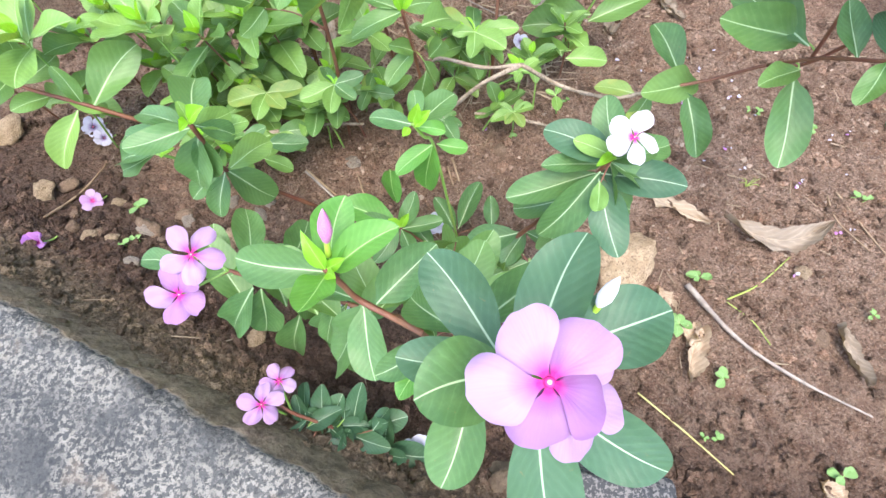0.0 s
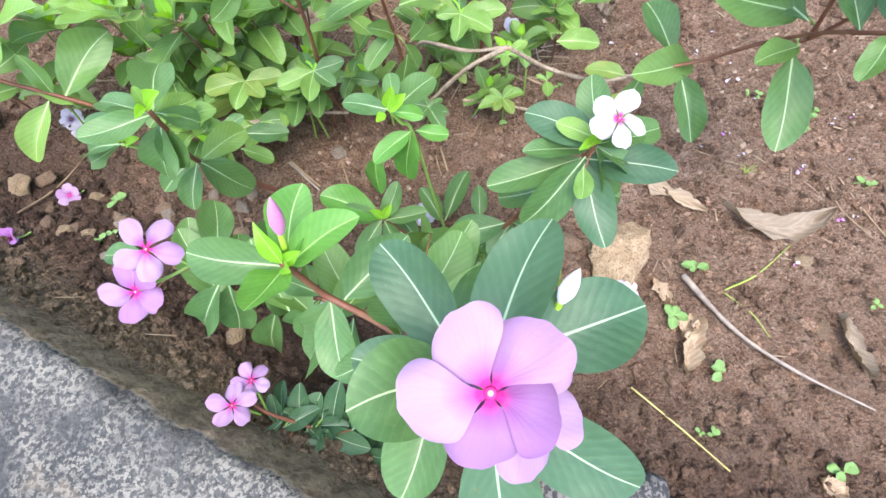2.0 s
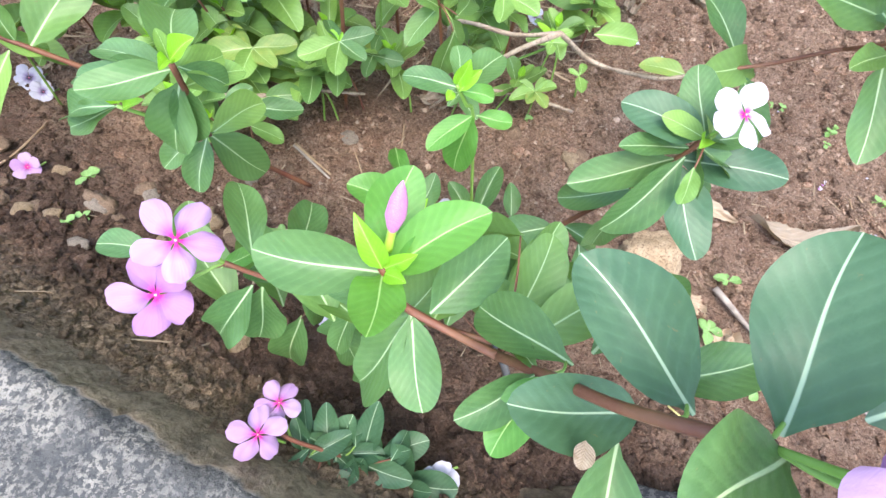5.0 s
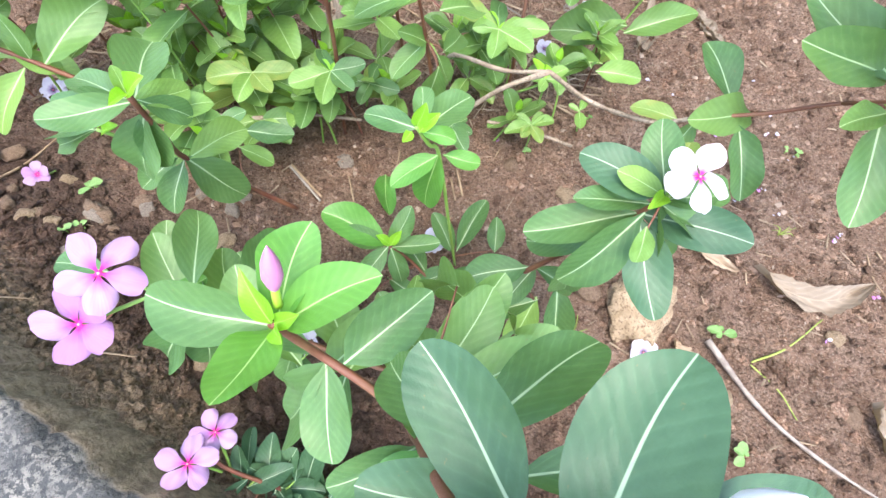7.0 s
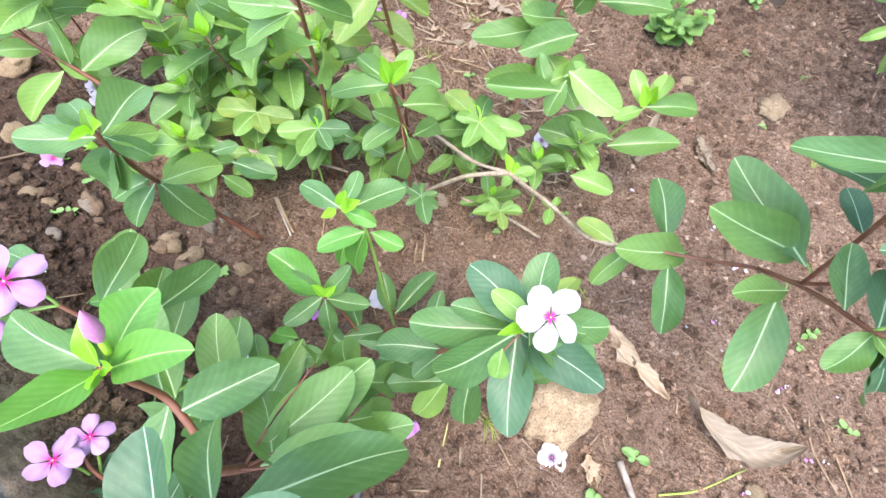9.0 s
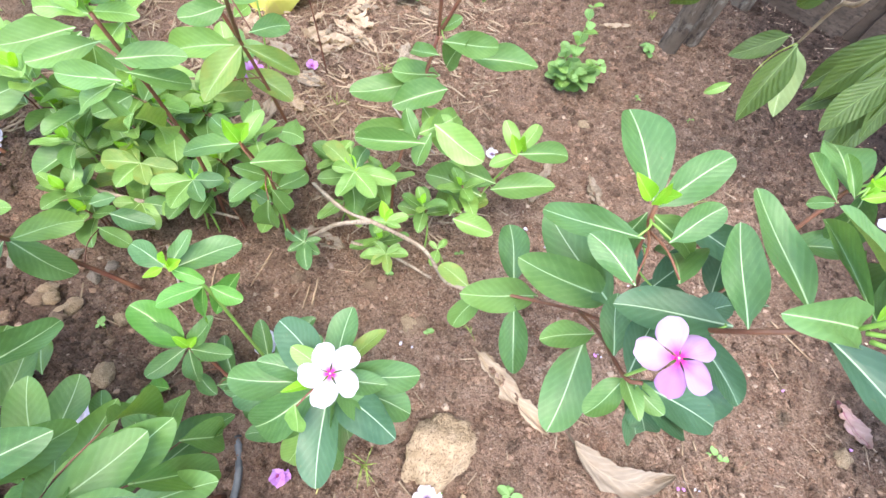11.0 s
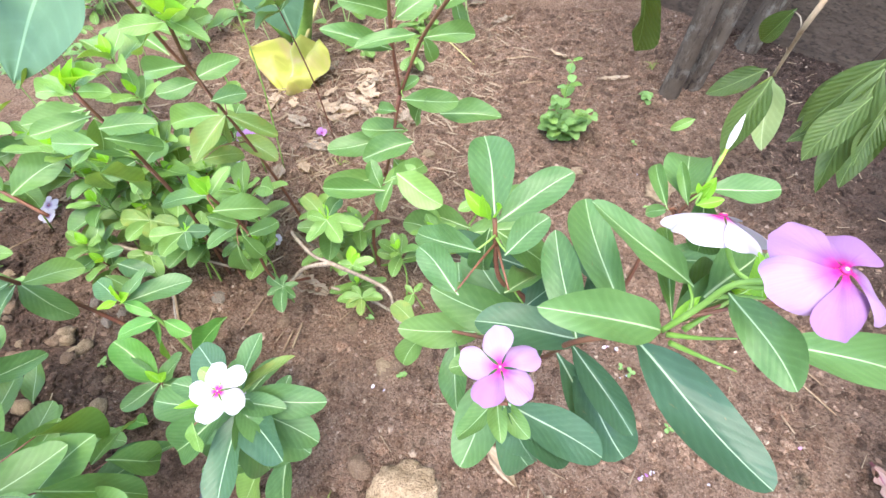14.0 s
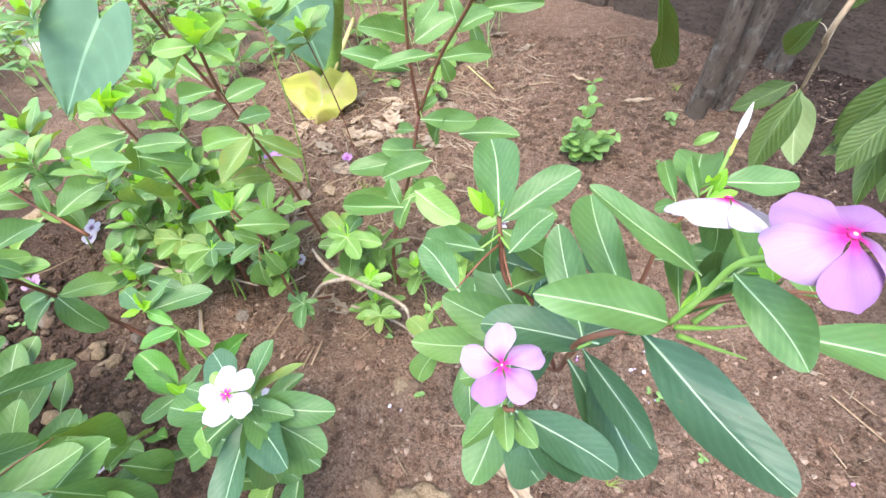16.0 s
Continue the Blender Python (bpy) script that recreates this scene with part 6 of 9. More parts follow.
leaf(p_tall, (0.062, 0.628, 0.360), (0.100, 0.665, 0.370), 0.024, "mature_lit", up=(0.47, -0.49, 0.73))
leaf(p_tall, (0.069, 0.623, 0.360), (0.041, 0.590, 0.364), 0.021, "mature_lit", up=(0.51, -0.44, 0.74))
leaf(p_tall, (0.013, 0.657, 0.366), (-0.049, 0.673, 0.400), 0.023, "mature_lit", up=(0.55, -0.47, 0.69))
leaf(p_tall, (0.103, 0.594, 0.360), (0.132, 0.618, 0.358), 0.018, "mature_lit", up=(0.46, -0.47, 0.76))
leaf(p_tall, (0.031, 0.665, 0.280), (-0.054, 0.650, 0.270), 0.032, "mid", up=(0.49, -0.42, 0.76))
leaf(p_tall, (0.040, 0.666, 0.281), (0.000, 0.672, 0.220), 0.031, "old", up=(0.46, -0.43, 0.78))
leaf(p_tall, (0.041, 0.665, 0.282), (0.100, 0.679, 0.250), 0.020, "old", up=(0.42, -0.45, 0.79))
leaf(p_tall, (0.041, 0.666, 0.282), (0.011, 0.600, 0.252), 0.031, "old", up=(0.47, -0.40, 0.78))
leaf(p_tall, (0.011, 0.711, 0.280), (0.017, 0.741, 0.280), 0.014, "mid", up=(0.45, -0.48, 0.75))
leaf(p_tall, (0.034, 0.507, 0.360), (-0.024, 0.502, 0.360), 0.020, "mature_lit", up=(0.43, -0.39, 0.82))
leaf(p_tall, (0.031, 0.503, 0.360), (-0.016, 0.491, 0.330), 0.023, "mature_lit", up=(0.42, -0.37, 0.83))
leaf(p_tall, (-0.006, 0.545, 0.360), (-0.042, 0.502, 0.364), 0.021, "mature_lit", up=(0.45, -0.40, 0.80))
leaf(p_tall, (0.016, 0.529, 0.360), (0.067, 0.549, 0.360), 0.022, "mature_lit", up=(0.37, -0.45, 0.82))
leaf(p_tall, (0.032, 0.517, 0.360), (0.061, 0.549, 0.330), 0.019, "mature_lit", up=(0.35, -0.43, 0.83))
leaf(p_tall, (0.064, 0.473, 0.360), (0.037, 0.527, 0.286), 0.022, "mid", up=(0.35, -0.38, 0.86))
leaf(p_tall, (0.061, 0.477, 0.360), (-0.008, 0.507, 0.302), 0.019, "mature_lit", up=(0.38, -0.36, 0.85))
leaf(p_tall, (-0.042, 0.700, 0.220), (0.024, 0.698, 0.250), 0.034, "old", up=(0.31, -0.49, 0.82))
leaf(p_tall, (0.013, 0.691, 0.220), (0.077, 0.681, 0.200), 0.031, "old", up=(0.25, -0.48, 0.84))
leaf(p_tall, (-0.012, 0.636, 0.220), (0.024, 0.681, 0.200), 0.028, "old", up=(0.29, -0.45, 0.85))

p_light = plant_root("periwinkle_plant", (-0.020, 0.570, 0.020), "light green upright periwinkle shoot")
tube("stem", [(-0.020, 0.570, 0.020), (-0.000, 0.565, 0.180), (0.010, 0.550, 0.300), (0.020, 0.530, 0.400)], 0.0026, 0.0017, STEM_RED, p_light, knots=0.15)
leaf(p_light, (0.019, 0.530, 0.398), (-0.019, 0.537, 0.410), 0.014, "mid", up=(0.61, -0.37, 0.70))
leaf(p_light, (0.009, 0.542, 0.400), (0.047, 0.545, 0.420), 0.017, "mid", up=(0.59, -0.39, 0.71))
leaf(p_light, (0.019, 0.530, 0.399), (-0.028, 0.526, 0.400), 0.016, "mid", up=(0.61, -0.35, 0.71))
leaf(p_light, (0.020, 0.533, 0.400), (0.052, 0.538, 0.400), 0.015, "mid", up=(0.58, -0.38, 0.72))
leaf(p_light, (0.006, 0.541, 0.400), (0.032, 0.537, 0.430), 0.013, "young", up=(0.60, -0.38, 0.70))
leaf(p_light, (0.009, 0.542, 0.400), (0.059, 0.526, 0.430), 0.011, "young", up=(0.59, -0.38, 0.71))
leaf(p_light, (0.003, 0.541, 0.400), (0.029, 0.522, 0.430), 0.012, "young", up=(0.61, -0.37, 0.70))
leaf(p_light, (-0.074, 0.587, 0.330), (-0.105, 0.534, 0.341), 0.029, "mature_lit", up=(0.60, -0.33, 0.73))
leaf(p_light, (-0.053, 0.573, 0.330), (-0.022, 0.583, 0.300), 0.021, "mature_lit", up=(0.56, -0.36, 0.75))
leaf(p_light, (-0.065, 0.583, 0.330), (-0.108, 0.557, 0.300), 0.027, "mature_lit", up=(0.59, -0.33, 0.74))
leaf(p_light, (-0.053, 0.579, 0.330), (-0.071, 0.565, 0.280), 0.026, "mature_lit", up=(0.57, -0.34, 0.75))
leaf(p_light, (-0.078, 0.598, 0.250), (-0.118, 0.573, 0.295), 0.026, "mature_lit", up=(0.56, -0.33, 0.76))
leaf(p_light, (-0.061, 0.589, 0.250), (-0.084, 0.549, 0.252), 0.022, "mature_lit", up=(0.54, -0.32, 0.78))
leaf(p_light, (-0.045, 0.581, 0.250), (-0.060, 0.639, 0.250), 0.027, "mature_lit", up=(0.52, -0.36, 0.78))

p_fork = plant_root("periwinkle_plant", (0.215, 0.655, 0.000), "tall forked periwinkle with a red-brown stem")
tube("stem", [(0.215, 0.655, 0.000), (0.218, 0.662, 0.095), (0.231, 0.733, 0.180), (0.250, 0.765, 0.275)], 0.003, 0.0024, STEM_RED, p_fork, knots=0.15)
tube("stem", [(0.250, 0.765, 0.275), (0.254, 0.750, 0.370), (0.276, 0.713, 0.470)], 0.0026, 0.0018, STEM_RED, p_fork, knots=0.15)
tube("stem", [(0.250, 0.765, 0.275), (0.289, 0.759, 0.360), (0.355, 0.676, 0.460), (0.377, 0.616, 0.500)], 0.0026, 0.0018, STEM_RED, p_fork, knots=0.15)
leaf(p_fork, (0.226, 0.756, 0.200), (0.147, 0.709, 0.209), 0.036, "mature_lit", up=(0.28, -0.49, 0.82))
leaf(p_fork, (0.247, 0.676, 0.200), (0.175, 0.636, 0.213), 0.030, "mature_lit", up=(0.28, -0.45, 0.85))
leaf(p_fork, (0.235, 0.740, 0.200), (0.197, 0.777, 0.220), 0.024, "mature_lit", up=(0.25, -0.52, 0.82))
leaf(p_fork, (0.250, 0.654, 0.200), (0.232, 0.674, 0.232), 0.020, "mature_lit", up=(0.25, -0.46, 0.85))
leaf(p_fork, (0.248, 0.665, 0.200), (0.289, 0.693, 0.213), 0.024, "mid", up=(0.21, -0.48, 0.85))
leaf(p_fork, (0.242, 0.728, 0.188), (0.301, 0.679, 0.162), 0.034, "mid", up=(0.20, -0.47, 0.86))
leaf(p_fork, (0.258, 0.747, 0.280), (0.328, 0.787, 0.260), 0.029, "mature_lit", up=(0.19, -0.58, 0.80))
leaf(p_fork, (0.260, 0.721, 0.280), (0.218, 0.750, 0.260), 0.019, "mature_lit", up=(0.25, -0.55, 0.80))
leaf(p_fork, (0.250, 0.766, 0.280), (0.275, 0.773, 0.300), 0.015, "mature_lit", up=(0.22, -0.59, 0.78))
leaf(p_fork, (0.262, 0.729, 0.360), (0.189, 0.703, 0.394), 0.024, "mature_lit", up=(0.31, -0.60, 0.73))
leaf(p_fork, (0.290, 0.736, 0.378), (0.232, 0.693, 0.381), 0.018, "mature_lit", up=(0.28, -0.60, 0.75))
leaf(p_fork, (0.290, 0.758, 0.362), (0.351, 0.787, 0.360), 0.021, "mature_lit", up=(0.17, -0.65, 0.74))
leaf(p_fork, (0.293, 0.754, 0.366), (0.305, 0.761, 0.330), 0.017, "mature_lit", up=(0.20, -0.62, 0.75))
leaf(p_fork, (0.231, 0.814, 0.360), (0.195, 0.762, 0.400), 0.029, "mature_lit", up=(0.30, -0.64, 0.71))
leaf(p_fork, (0.241, 0.799, 0.360), (0.292, 0.825, 0.386), 0.029, "mature_lit", up=(0.23, -0.66, 0.71))
leaf(p_fork, (0.232, 0.831, 0.360), (0.261, 0.854, 0.395), 0.024, "mature_lit", up=(0.24, -0.67, 0.70))
leaf(p_fork, (0.287, 0.835, 0.360), (0.337, 0.855, 0.382), 0.027, "mature_lit", up=(0.17, -0.69, 0.71))
leaf(p_fork, (0.295, 0.836, 0.360), (0.279, 0.848, 0.404), 0.023, "mature_lit", up=(0.20, -0.69, 0.70))
leaf(p_fork, (0.298, 0.907, 0.360), (0.395, 0.921, 0.372), 0.024, "mature_lit", up=(0.12, -0.71, 0.69))
leaf(p_fork, (0.302, 0.871, 0.360), (0.320, 0.858, 0.327), 0.019, "mature_lit", up=(0.16, -0.67, 0.72))
leaf(p_fork, (0.273, 0.736, 0.220), (0.209, 0.693, 0.220), 0.036, "mature_lit", up=(0.02, -0.53, 0.85))
leaf(p_fork, (0.258, 0.759, 0.220), (0.201, 0.727, 0.240), 0.032, "mature_lit", up=(0.04, -0.55, 0.83))
leaf(p_fork, (0.294, 0.806, 0.220), (0.385, 0.800, 0.241), 0.037, "mature_lit", up=(-0.09, -0.58, 0.81))
leaf(p_fork, (0.269, 0.669, 0.220), (0.339, 0.639, 0.207), 0.037, "mid", up=(-0.06, -0.48, 0.88))
leaf(p_fork, (0.264, 0.658, 0.220), (0.295, 0.718, 0.200), 0.029, "mature_lit", up=(-0.02, -0.50, 0.86))
leaf(p_fork, (0.264, 0.635, 0.220), (0.179, 0.620, 0.224), 0.025, "mature_lit", up=(0.05, -0.46, 0.88))
leaf(p_fork, (0.263, 0.778, 0.220), (0.281, 0.759, 0.280), 0.031, "mature_lit", up=(-0.01, -0.58, 0.81))
leaf(p_fork, (0.268, 0.654, 0.220), (0.257, 0.621, 0.192), 0.021, "mature_lit", up=(-0.00, -0.46, 0.89))
tube("stem", [(0.215, 0.655, 0.000), (0.323, 0.670, 0.050), (0.364, 0.700, 0.100), (0.388, 0.708, 0.160)], 0.0022, 0.0015, STEM_GREEN, p_fork, knots=0.15)
leaf(p_fork, (0.387, 0.708, 0.156), (0.360, 0.745, 0.180), 0.021, "mid", up=(-0.12, -0.50, 0.86))
leaf(p_fork, (0.387, 0.708, 0.158), (0.408, 0.754, 0.180), 0.022, "mid", up=(-0.15, -0.50, 0.86))
leaf(p_fork, (0.388, 0.707, 0.159), (0.463, 0.725, 0.160), 0.030, "mature_lit", up=(-0.18, -0.47, 0.86))
leaf(p_fork, (0.386, 0.707, 0.154), (0.351, 0.683, 0.150), 0.018, "mid", up=(-0.12, -0.46, 0.88))
leaf(p_fork, (0.391, 0.716, 0.155), (0.387, 0.709, 0.190), 0.014, "young", up=(-0.14, -0.48, 0.86))
leaf(p_fork, (0.387, 0.707, 0.156), (0.371, 0.709, 0.190), 0.015, "young", up=(-0.13, -0.49, 0.86))
leaf(p_fork, (0.362, 0.681, 0.100), (0.449, 0.685, 0.138), 0.036, "mature_lit", up=(-0.15, -0.43, 0.89))
leaf(p_fork, (0.369, 0.694, 0.100), (0.288, 0.706, 0.100), 0.039, "mature_lit", up=(-0.07, -0.44, 0.90))
leaf(p_fork, (0.351, 0.665, 0.100), (0.262, 0.679, 0.111), 0.038, "mature_lit", up=(-0.05, -0.42, 0.91))
leaf(p_fork, (0.327, 0.628, 0.100), (0.274, 0.678, 0.060), 0.030, "mid", up=(-0.04, -0.39, 0.92))
leaf(p_fork, (0.316, 0.615, 0.100), (0.376, 0.604, 0.106), 0.028, "mid", up=(-0.09, -0.37, 0.92))
leaf(p_fork, (0.311, 0.619, 0.100), (0.317, 0.682, 0.070), 0.028, "mature_lit", up=(-0.06, -0.39, 0.92))
tube("stem", [(0.130, 0.640, 0.020), (0.124, 0.597, 0.140), (0.183, 0.549, 0.170), (0.226, 0.528, 0.192)], 0.0026, 0.0022, STEM_TAN, p_right, knots=0.4)
tube("stem", [(0.226, 0.528, 0.192), (0.180, 0.532, 0.160), (0.137, 0.542, 0.100), (0.095, 0.553, 0.040)], 0.003, 0.002, STEM_TAN, p_right, knots=0.4)
tube("stem", [(0.178, 0.564, 0.060), (0.237, 0.569, 0.035), (0.303, 0.554, 0.020)], 0.0028, 0.002, STEM_TAN, p_right, knots=0.4)
tube("stem", [(-0.176, 0.538, 0.100), (-0.110, 0.541, 0.090), (-0.047, 0.554, 0.080), (0.010, 0.563, 0.060)], 0.003, 0.0022, STEM_TAN, p_right, knots=0.4)
tube("stem", [(0.179, 0.630, 0.110), (0.180, 0.614, 0.150), (0.180, 0.608, 0.170)], 0.0014, 0.001, STEM_GREEN, p_right, knots=0.15)
leaf(p_right, (0.180, 0.608, 0.170), (0.184, 0.651, 0.174), 0.020, "mature", up=(0.09, -0.43, 0.90))
leaf(p_right, (0.180, 0.608, 0.170), (0.150, 0.607, 0.174), 0.014, "mid", up=(0.12, -0.41, 0.91))
leaf(p_right, (0.180, 0.608, 0.170), (0.237, 0.604, 0.174), 0.021, "mid", up=(0.06, -0.41, 0.91))
leaf(p_right, (0.180, 0.608, 0.170), (0.171, 0.566, 0.174), 0.020, "mid", up=(0.10, -0.39, 0.91))
leaf(p_right, (0.180, 0.608, 0.170), (0.215, 0.574, 0.174), 0.023, "mid", up=(0.08, -0.40, 0.91))
leaf(p_right, (0.180, 0.608, 0.170), (0.161, 0.632, 0.174), 0.013, "young", up=(0.11, -0.42, 0.90))
leaf(p_right, (0.180, 0.608, 0.170), (0.187, 0.616, 0.174), 0.004, "young", up=(0.09, -0.41, 0.91))
leaf(p_right, (0.180, 0.608, 0.170), (0.128, 0.642, 0.174), 0.022, "old", up=(0.13, -0.42, 0.90))
leaf(p_right, (0.180, 0.608, 0.170), (0.210, 0.613, 0.174), 0.014, "mid", up=(0.08, -0.41, 0.91))
tube("stem", [(0.240, 0.571, 0.090), (0.237, 0.560, 0.130), (0.235, 0.556, 0.150)], 0.0014, 0.001, STEM_GREEN, p_right, knots=0.15)
leaf(p_right, (0.235, 0.556, 0.150), (0.214, 0.553, 0.154), 0.010, "mid", up=(0.04, -0.35, 0.94))
leaf(p_right, (0.235, 0.556, 0.150), (0.261, 0.570, 0.154), 0.014, "mid", up=(0.01, -0.36, 0.93))
leaf(p_right, (0.235, 0.556, 0.150), (0.221, 0.586, 0.154), 0.013, "young", up=(0.04, -0.37, 0.93))
leaf(p_right, (0.235, 0.556, 0.150), (0.254, 0.551, 0.154), 0.009, "mid", up=(0.02, -0.35, 0.94))
leaf(p_right, (0.235, 0.556, 0.150), (0.237, 0.577, 0.154), 0.009, "young", up=(0.03, -0.36, 0.93))
leaf(p_right, (0.235, 0.556, 0.150), (0.225, 0.535, 0.154), 0.011, "mid", up=(0.04, -0.34, 0.94))
tube("stem", [(0.122, 0.536, 0.040), (0.127, 0.530, 0.080), (0.128, 0.528, 0.100)], 0.0014, 0.001, STEM_GREEN, p_right, knots=0.15)
leaf(p_right, (0.128, 0.528, 0.100), (0.099, 0.540, 0.104), 0.015, "mature", up=(0.17, -0.30, 0.94))
leaf(p_right, (0.128, 0.528, 0.100), (0.148, 0.537, 0.104), 0.011, "mature", up=(0.14, -0.30, 0.94))
leaf(p_right, (0.128, 0.528, 0.100), (0.146, 0.491, 0.104), 0.020, "mature", up=(0.14, -0.27, 0.95))
leaf(p_right, (0.128, 0.528, 0.100), (0.114, 0.509, 0.104), 0.011, "mature", up=(0.16, -0.28, 0.95))
leaf(p_right, (0.128, 0.528, 0.100), (0.153, 0.515, 0.104), 0.014, "mature", up=(0.14, -0.29, 0.95))
leaf(p_right, (0.128, 0.528, 0.100), (0.124, 0.547, 0.104), 0.009, "mature", up=(0.15, -0.30, 0.94))
tube("stem", [(0.240, 0.559, 0.010), (0.237, 0.553, 0.050), (0.234, 0.552, 0.070)], 0.0014, 0.001, STEM_GREEN, p_right, knots=0.15)
leaf(p_right, (0.234, 0.552, 0.070), (0.199, 0.540, 0.074), 0.018, "mid", up=(0.05, -0.30, 0.95))
leaf(p_right, (0.234, 0.552, 0.070), (0.265, 0.558, 0.074), 0.015, "mid", up=(0.01, -0.31, 0.95))
leaf(p_right, (0.234, 0.552, 0.070), (0.244, 0.523, 0.074), 0.014, "old", up=(0.02, -0.29, 0.96))
leaf(p_right, (0.234, 0.552, 0.070), (0.214, 0.566, 0.074), 0.012, "mid", up=(0.04, -0.31, 0.95))
leaf(p_right, (0.234, 0.552, 0.070), (0.250, 0.570, 0.074), 0.012, "mid", up=(0.02, -0.31, 0.95))
leaf(p_right, (0.234, 0.552, 0.070), (0.219, 0.530, 0.074), 0.013, "old", up=(0.04, -0.30, 0.95))
tube("stem", [(-0.029, 0.560, 0.110), (-0.013, 0.549, 0.150), (-0.005, 0.544, 0.170)], 0.0014, 0.001, STEM_GREEN, p_right, knots=0.15)
leaf(p_right, (-0.005, 0.544, 0.170), (-0.047, 0.524, 0.174), 0.022, "mid", up=(0.34, -0.31, 0.89))
leaf(p_right, (-0.005, 0.544, 0.170), (-0.017, 0.573, 0.174), 0.015, "mature", up=(0.32, -0.34, 0.89))
leaf(p_right, (-0.005, 0.544, 0.170), (0.033, 0.552, 0.174), 0.019, "mature", up=(0.29, -0.33, 0.90))
leaf(p_right, (-0.005, 0.544, 0.170), (-0.008, 0.499, 0.174), 0.021, "mid", up=(0.32, -0.30, 0.90))
leaf(p_right, (-0.005, 0.544, 0.170), (0.022, 0.517, 0.174), 0.018, "mature", up=(0.30, -0.31, 0.90))
leaf(p_right, (-0.005, 0.544, 0.170), (-0.017, 0.557, 0.174), 0.007, "young", up=(0.32, -0.33, 0.89))
leaf(p_right, (-0.005, 0.544, 0.170), (-0.001, 0.553, 0.174), 0.004, "young", up=(0.31, -0.33, 0.89))
tube("stem", [(-0.141, 0.591, 0.070), (-0.120, 0.580, 0.110), (-0.110, 0.576, 0.130)], 0.0014, 0.001, STEM_GREEN, p_right, knots=0.15)
leaf(p_right, (-0.110, 0.576, 0.130), (-0.165, 0.567, 0.134), 0.026, "old", up=(0.40, -0.30, 0.86))
leaf(p_right, (-0.110, 0.576, 0.130), (-0.146, 0.603, 0.134), 0.021, "old", up=(0.39, -0.32, 0.86))
leaf(p_right, (-0.110, 0.576, 0.130), (-0.081, 0.544, 0.134), 0.021, "old", up=(0.37, -0.30, 0.88))
leaf(p_right, (-0.110, 0.576, 0.130), (-0.059, 0.578, 0.134), 0.024, "old", up=(0.36, -0.32, 0.88))
leaf(p_right, (-0.110, 0.576, 0.130), (-0.117, 0.533, 0.134), 0.021, "mid", up=(0.39, -0.29, 0.87))
tube("stem", [(0.316, 0.587, 0.010), (0.309, 0.585, 0.040), (0.304, 0.583, 0.060)], 0.0014, 0.001, STEM_GREEN, p_right, knots=0.15)
leaf(p_right, (0.304, 0.583, 0.060), (0.300, 0.552, 0.064), 0.015, "mid", up=(-0.04, -0.31, 0.95))
leaf(p_right, (0.304, 0.583, 0.060), (0.313, 0.602, 0.064), 0.010, "mid", up=(-0.05, -0.34, 0.94))
leaf(p_right, (0.304, 0.583, 0.060), (0.289, 0.591, 0.064), 0.008, "mid", up=(-0.04, -0.33, 0.94))
tube("stem", [(0.011, 0.602, 0.040), (0.021, 0.593, 0.080), (0.025, 0.589, 0.100)], 0.0014, 0.001, STEM_GREEN, p_right, knots=0.15)
leaf(p_right, (0.025, 0.589, 0.100), (-0.009, 0.597, 0.104), 0.017, "mature", up=(0.26, -0.34, 0.90))
leaf(p_right, (0.025, 0.589, 0.100), (0.063, 0.577, 0.104), 0.019, "mature", up=(0.23, -0.33, 0.91))
leaf(p_right, (0.025, 0.589, 0.100), (0.036, 0.620, 0.104), 0.015, "mature", up=(0.24, -0.35, 0.91))
leaf(p_right, (0.025, 0.589, 0.100), (0.016, 0.555, 0.104), 0.017, "mature", up=(0.25, -0.32, 0.91))
tube("stem", [(-0.137, 0.548, 0.030), (-0.118, 0.541, 0.070), (-0.110, 0.539, 0.090)], 0.0014, 0.001, STEM_GREEN, p_right, knots=0.15)
leaf(p_right, (-0.110, 0.539, 0.090), (-0.068, 0.506, 0.094), 0.025, "mid", up=(0.35, -0.26, 0.90))
leaf(p_right, (-0.110, 0.539, 0.090), (-0.118, 0.497, 0.094), 0.020, "mid", up=(0.37, -0.25, 0.89))
leaf(p_right, (-0.110, 0.539, 0.090), (-0.142, 0.528, 0.094), 0.016, "mid", up=(0.38, -0.26, 0.89))
leaf(p_right, (-0.110, 0.539, 0.090), (-0.059, 0.536, 0.094), 0.024, "mature", up=(0.35, -0.27, 0.90))
little_whorl_plant(-0.090, 0.643, 0.170, (-0.012, 0.013), 0.068, "mid", 6, tiers=2)
little_whorl_plant(-0.024, 0.572, 0.120, (-0.029, 0.003), 0.054, "mature_lit", 6, tiers=1)
little_whorl_plant(-0.169, 0.616, 0.200, (-0.017, 0.002), 0.075, "mature_lit", 6, tiers=1)
little_whorl_plant(-0.211, 0.600, 0.240, (-0.014, 0.027), 0.075, "mid", 6, tiers=1)
little_whorl_plant(-0.316, 0.634, 0.200, (0.018, -0.018), 0.075, "mature_lit", 6, tiers=2)
little_whorl_plant(-0.355, 0.596, 0.240, (0.028, 0.021), 0.075, "mid", 6, tiers=2)
little_whorl_plant(0.201, 0.644, 0.120, (-0.010, -0.007), 0.060, "mid", 6, tiers=2)
little_whorl_plant(0.268, 0.630, 0.100, (-0.013, 0.027), 0.048, "mature_lit", 8, tiers=1)
little_whorl_plant(0.217, 0.575, 0.070, (0.025, 0.004), 0.045, "mature_lit", 6, tiers=1)
little_whorl_plant(0.319, 0.662, 0.120, (-0.018, -0.005), 0.051, "mid", 6, tiers=2)
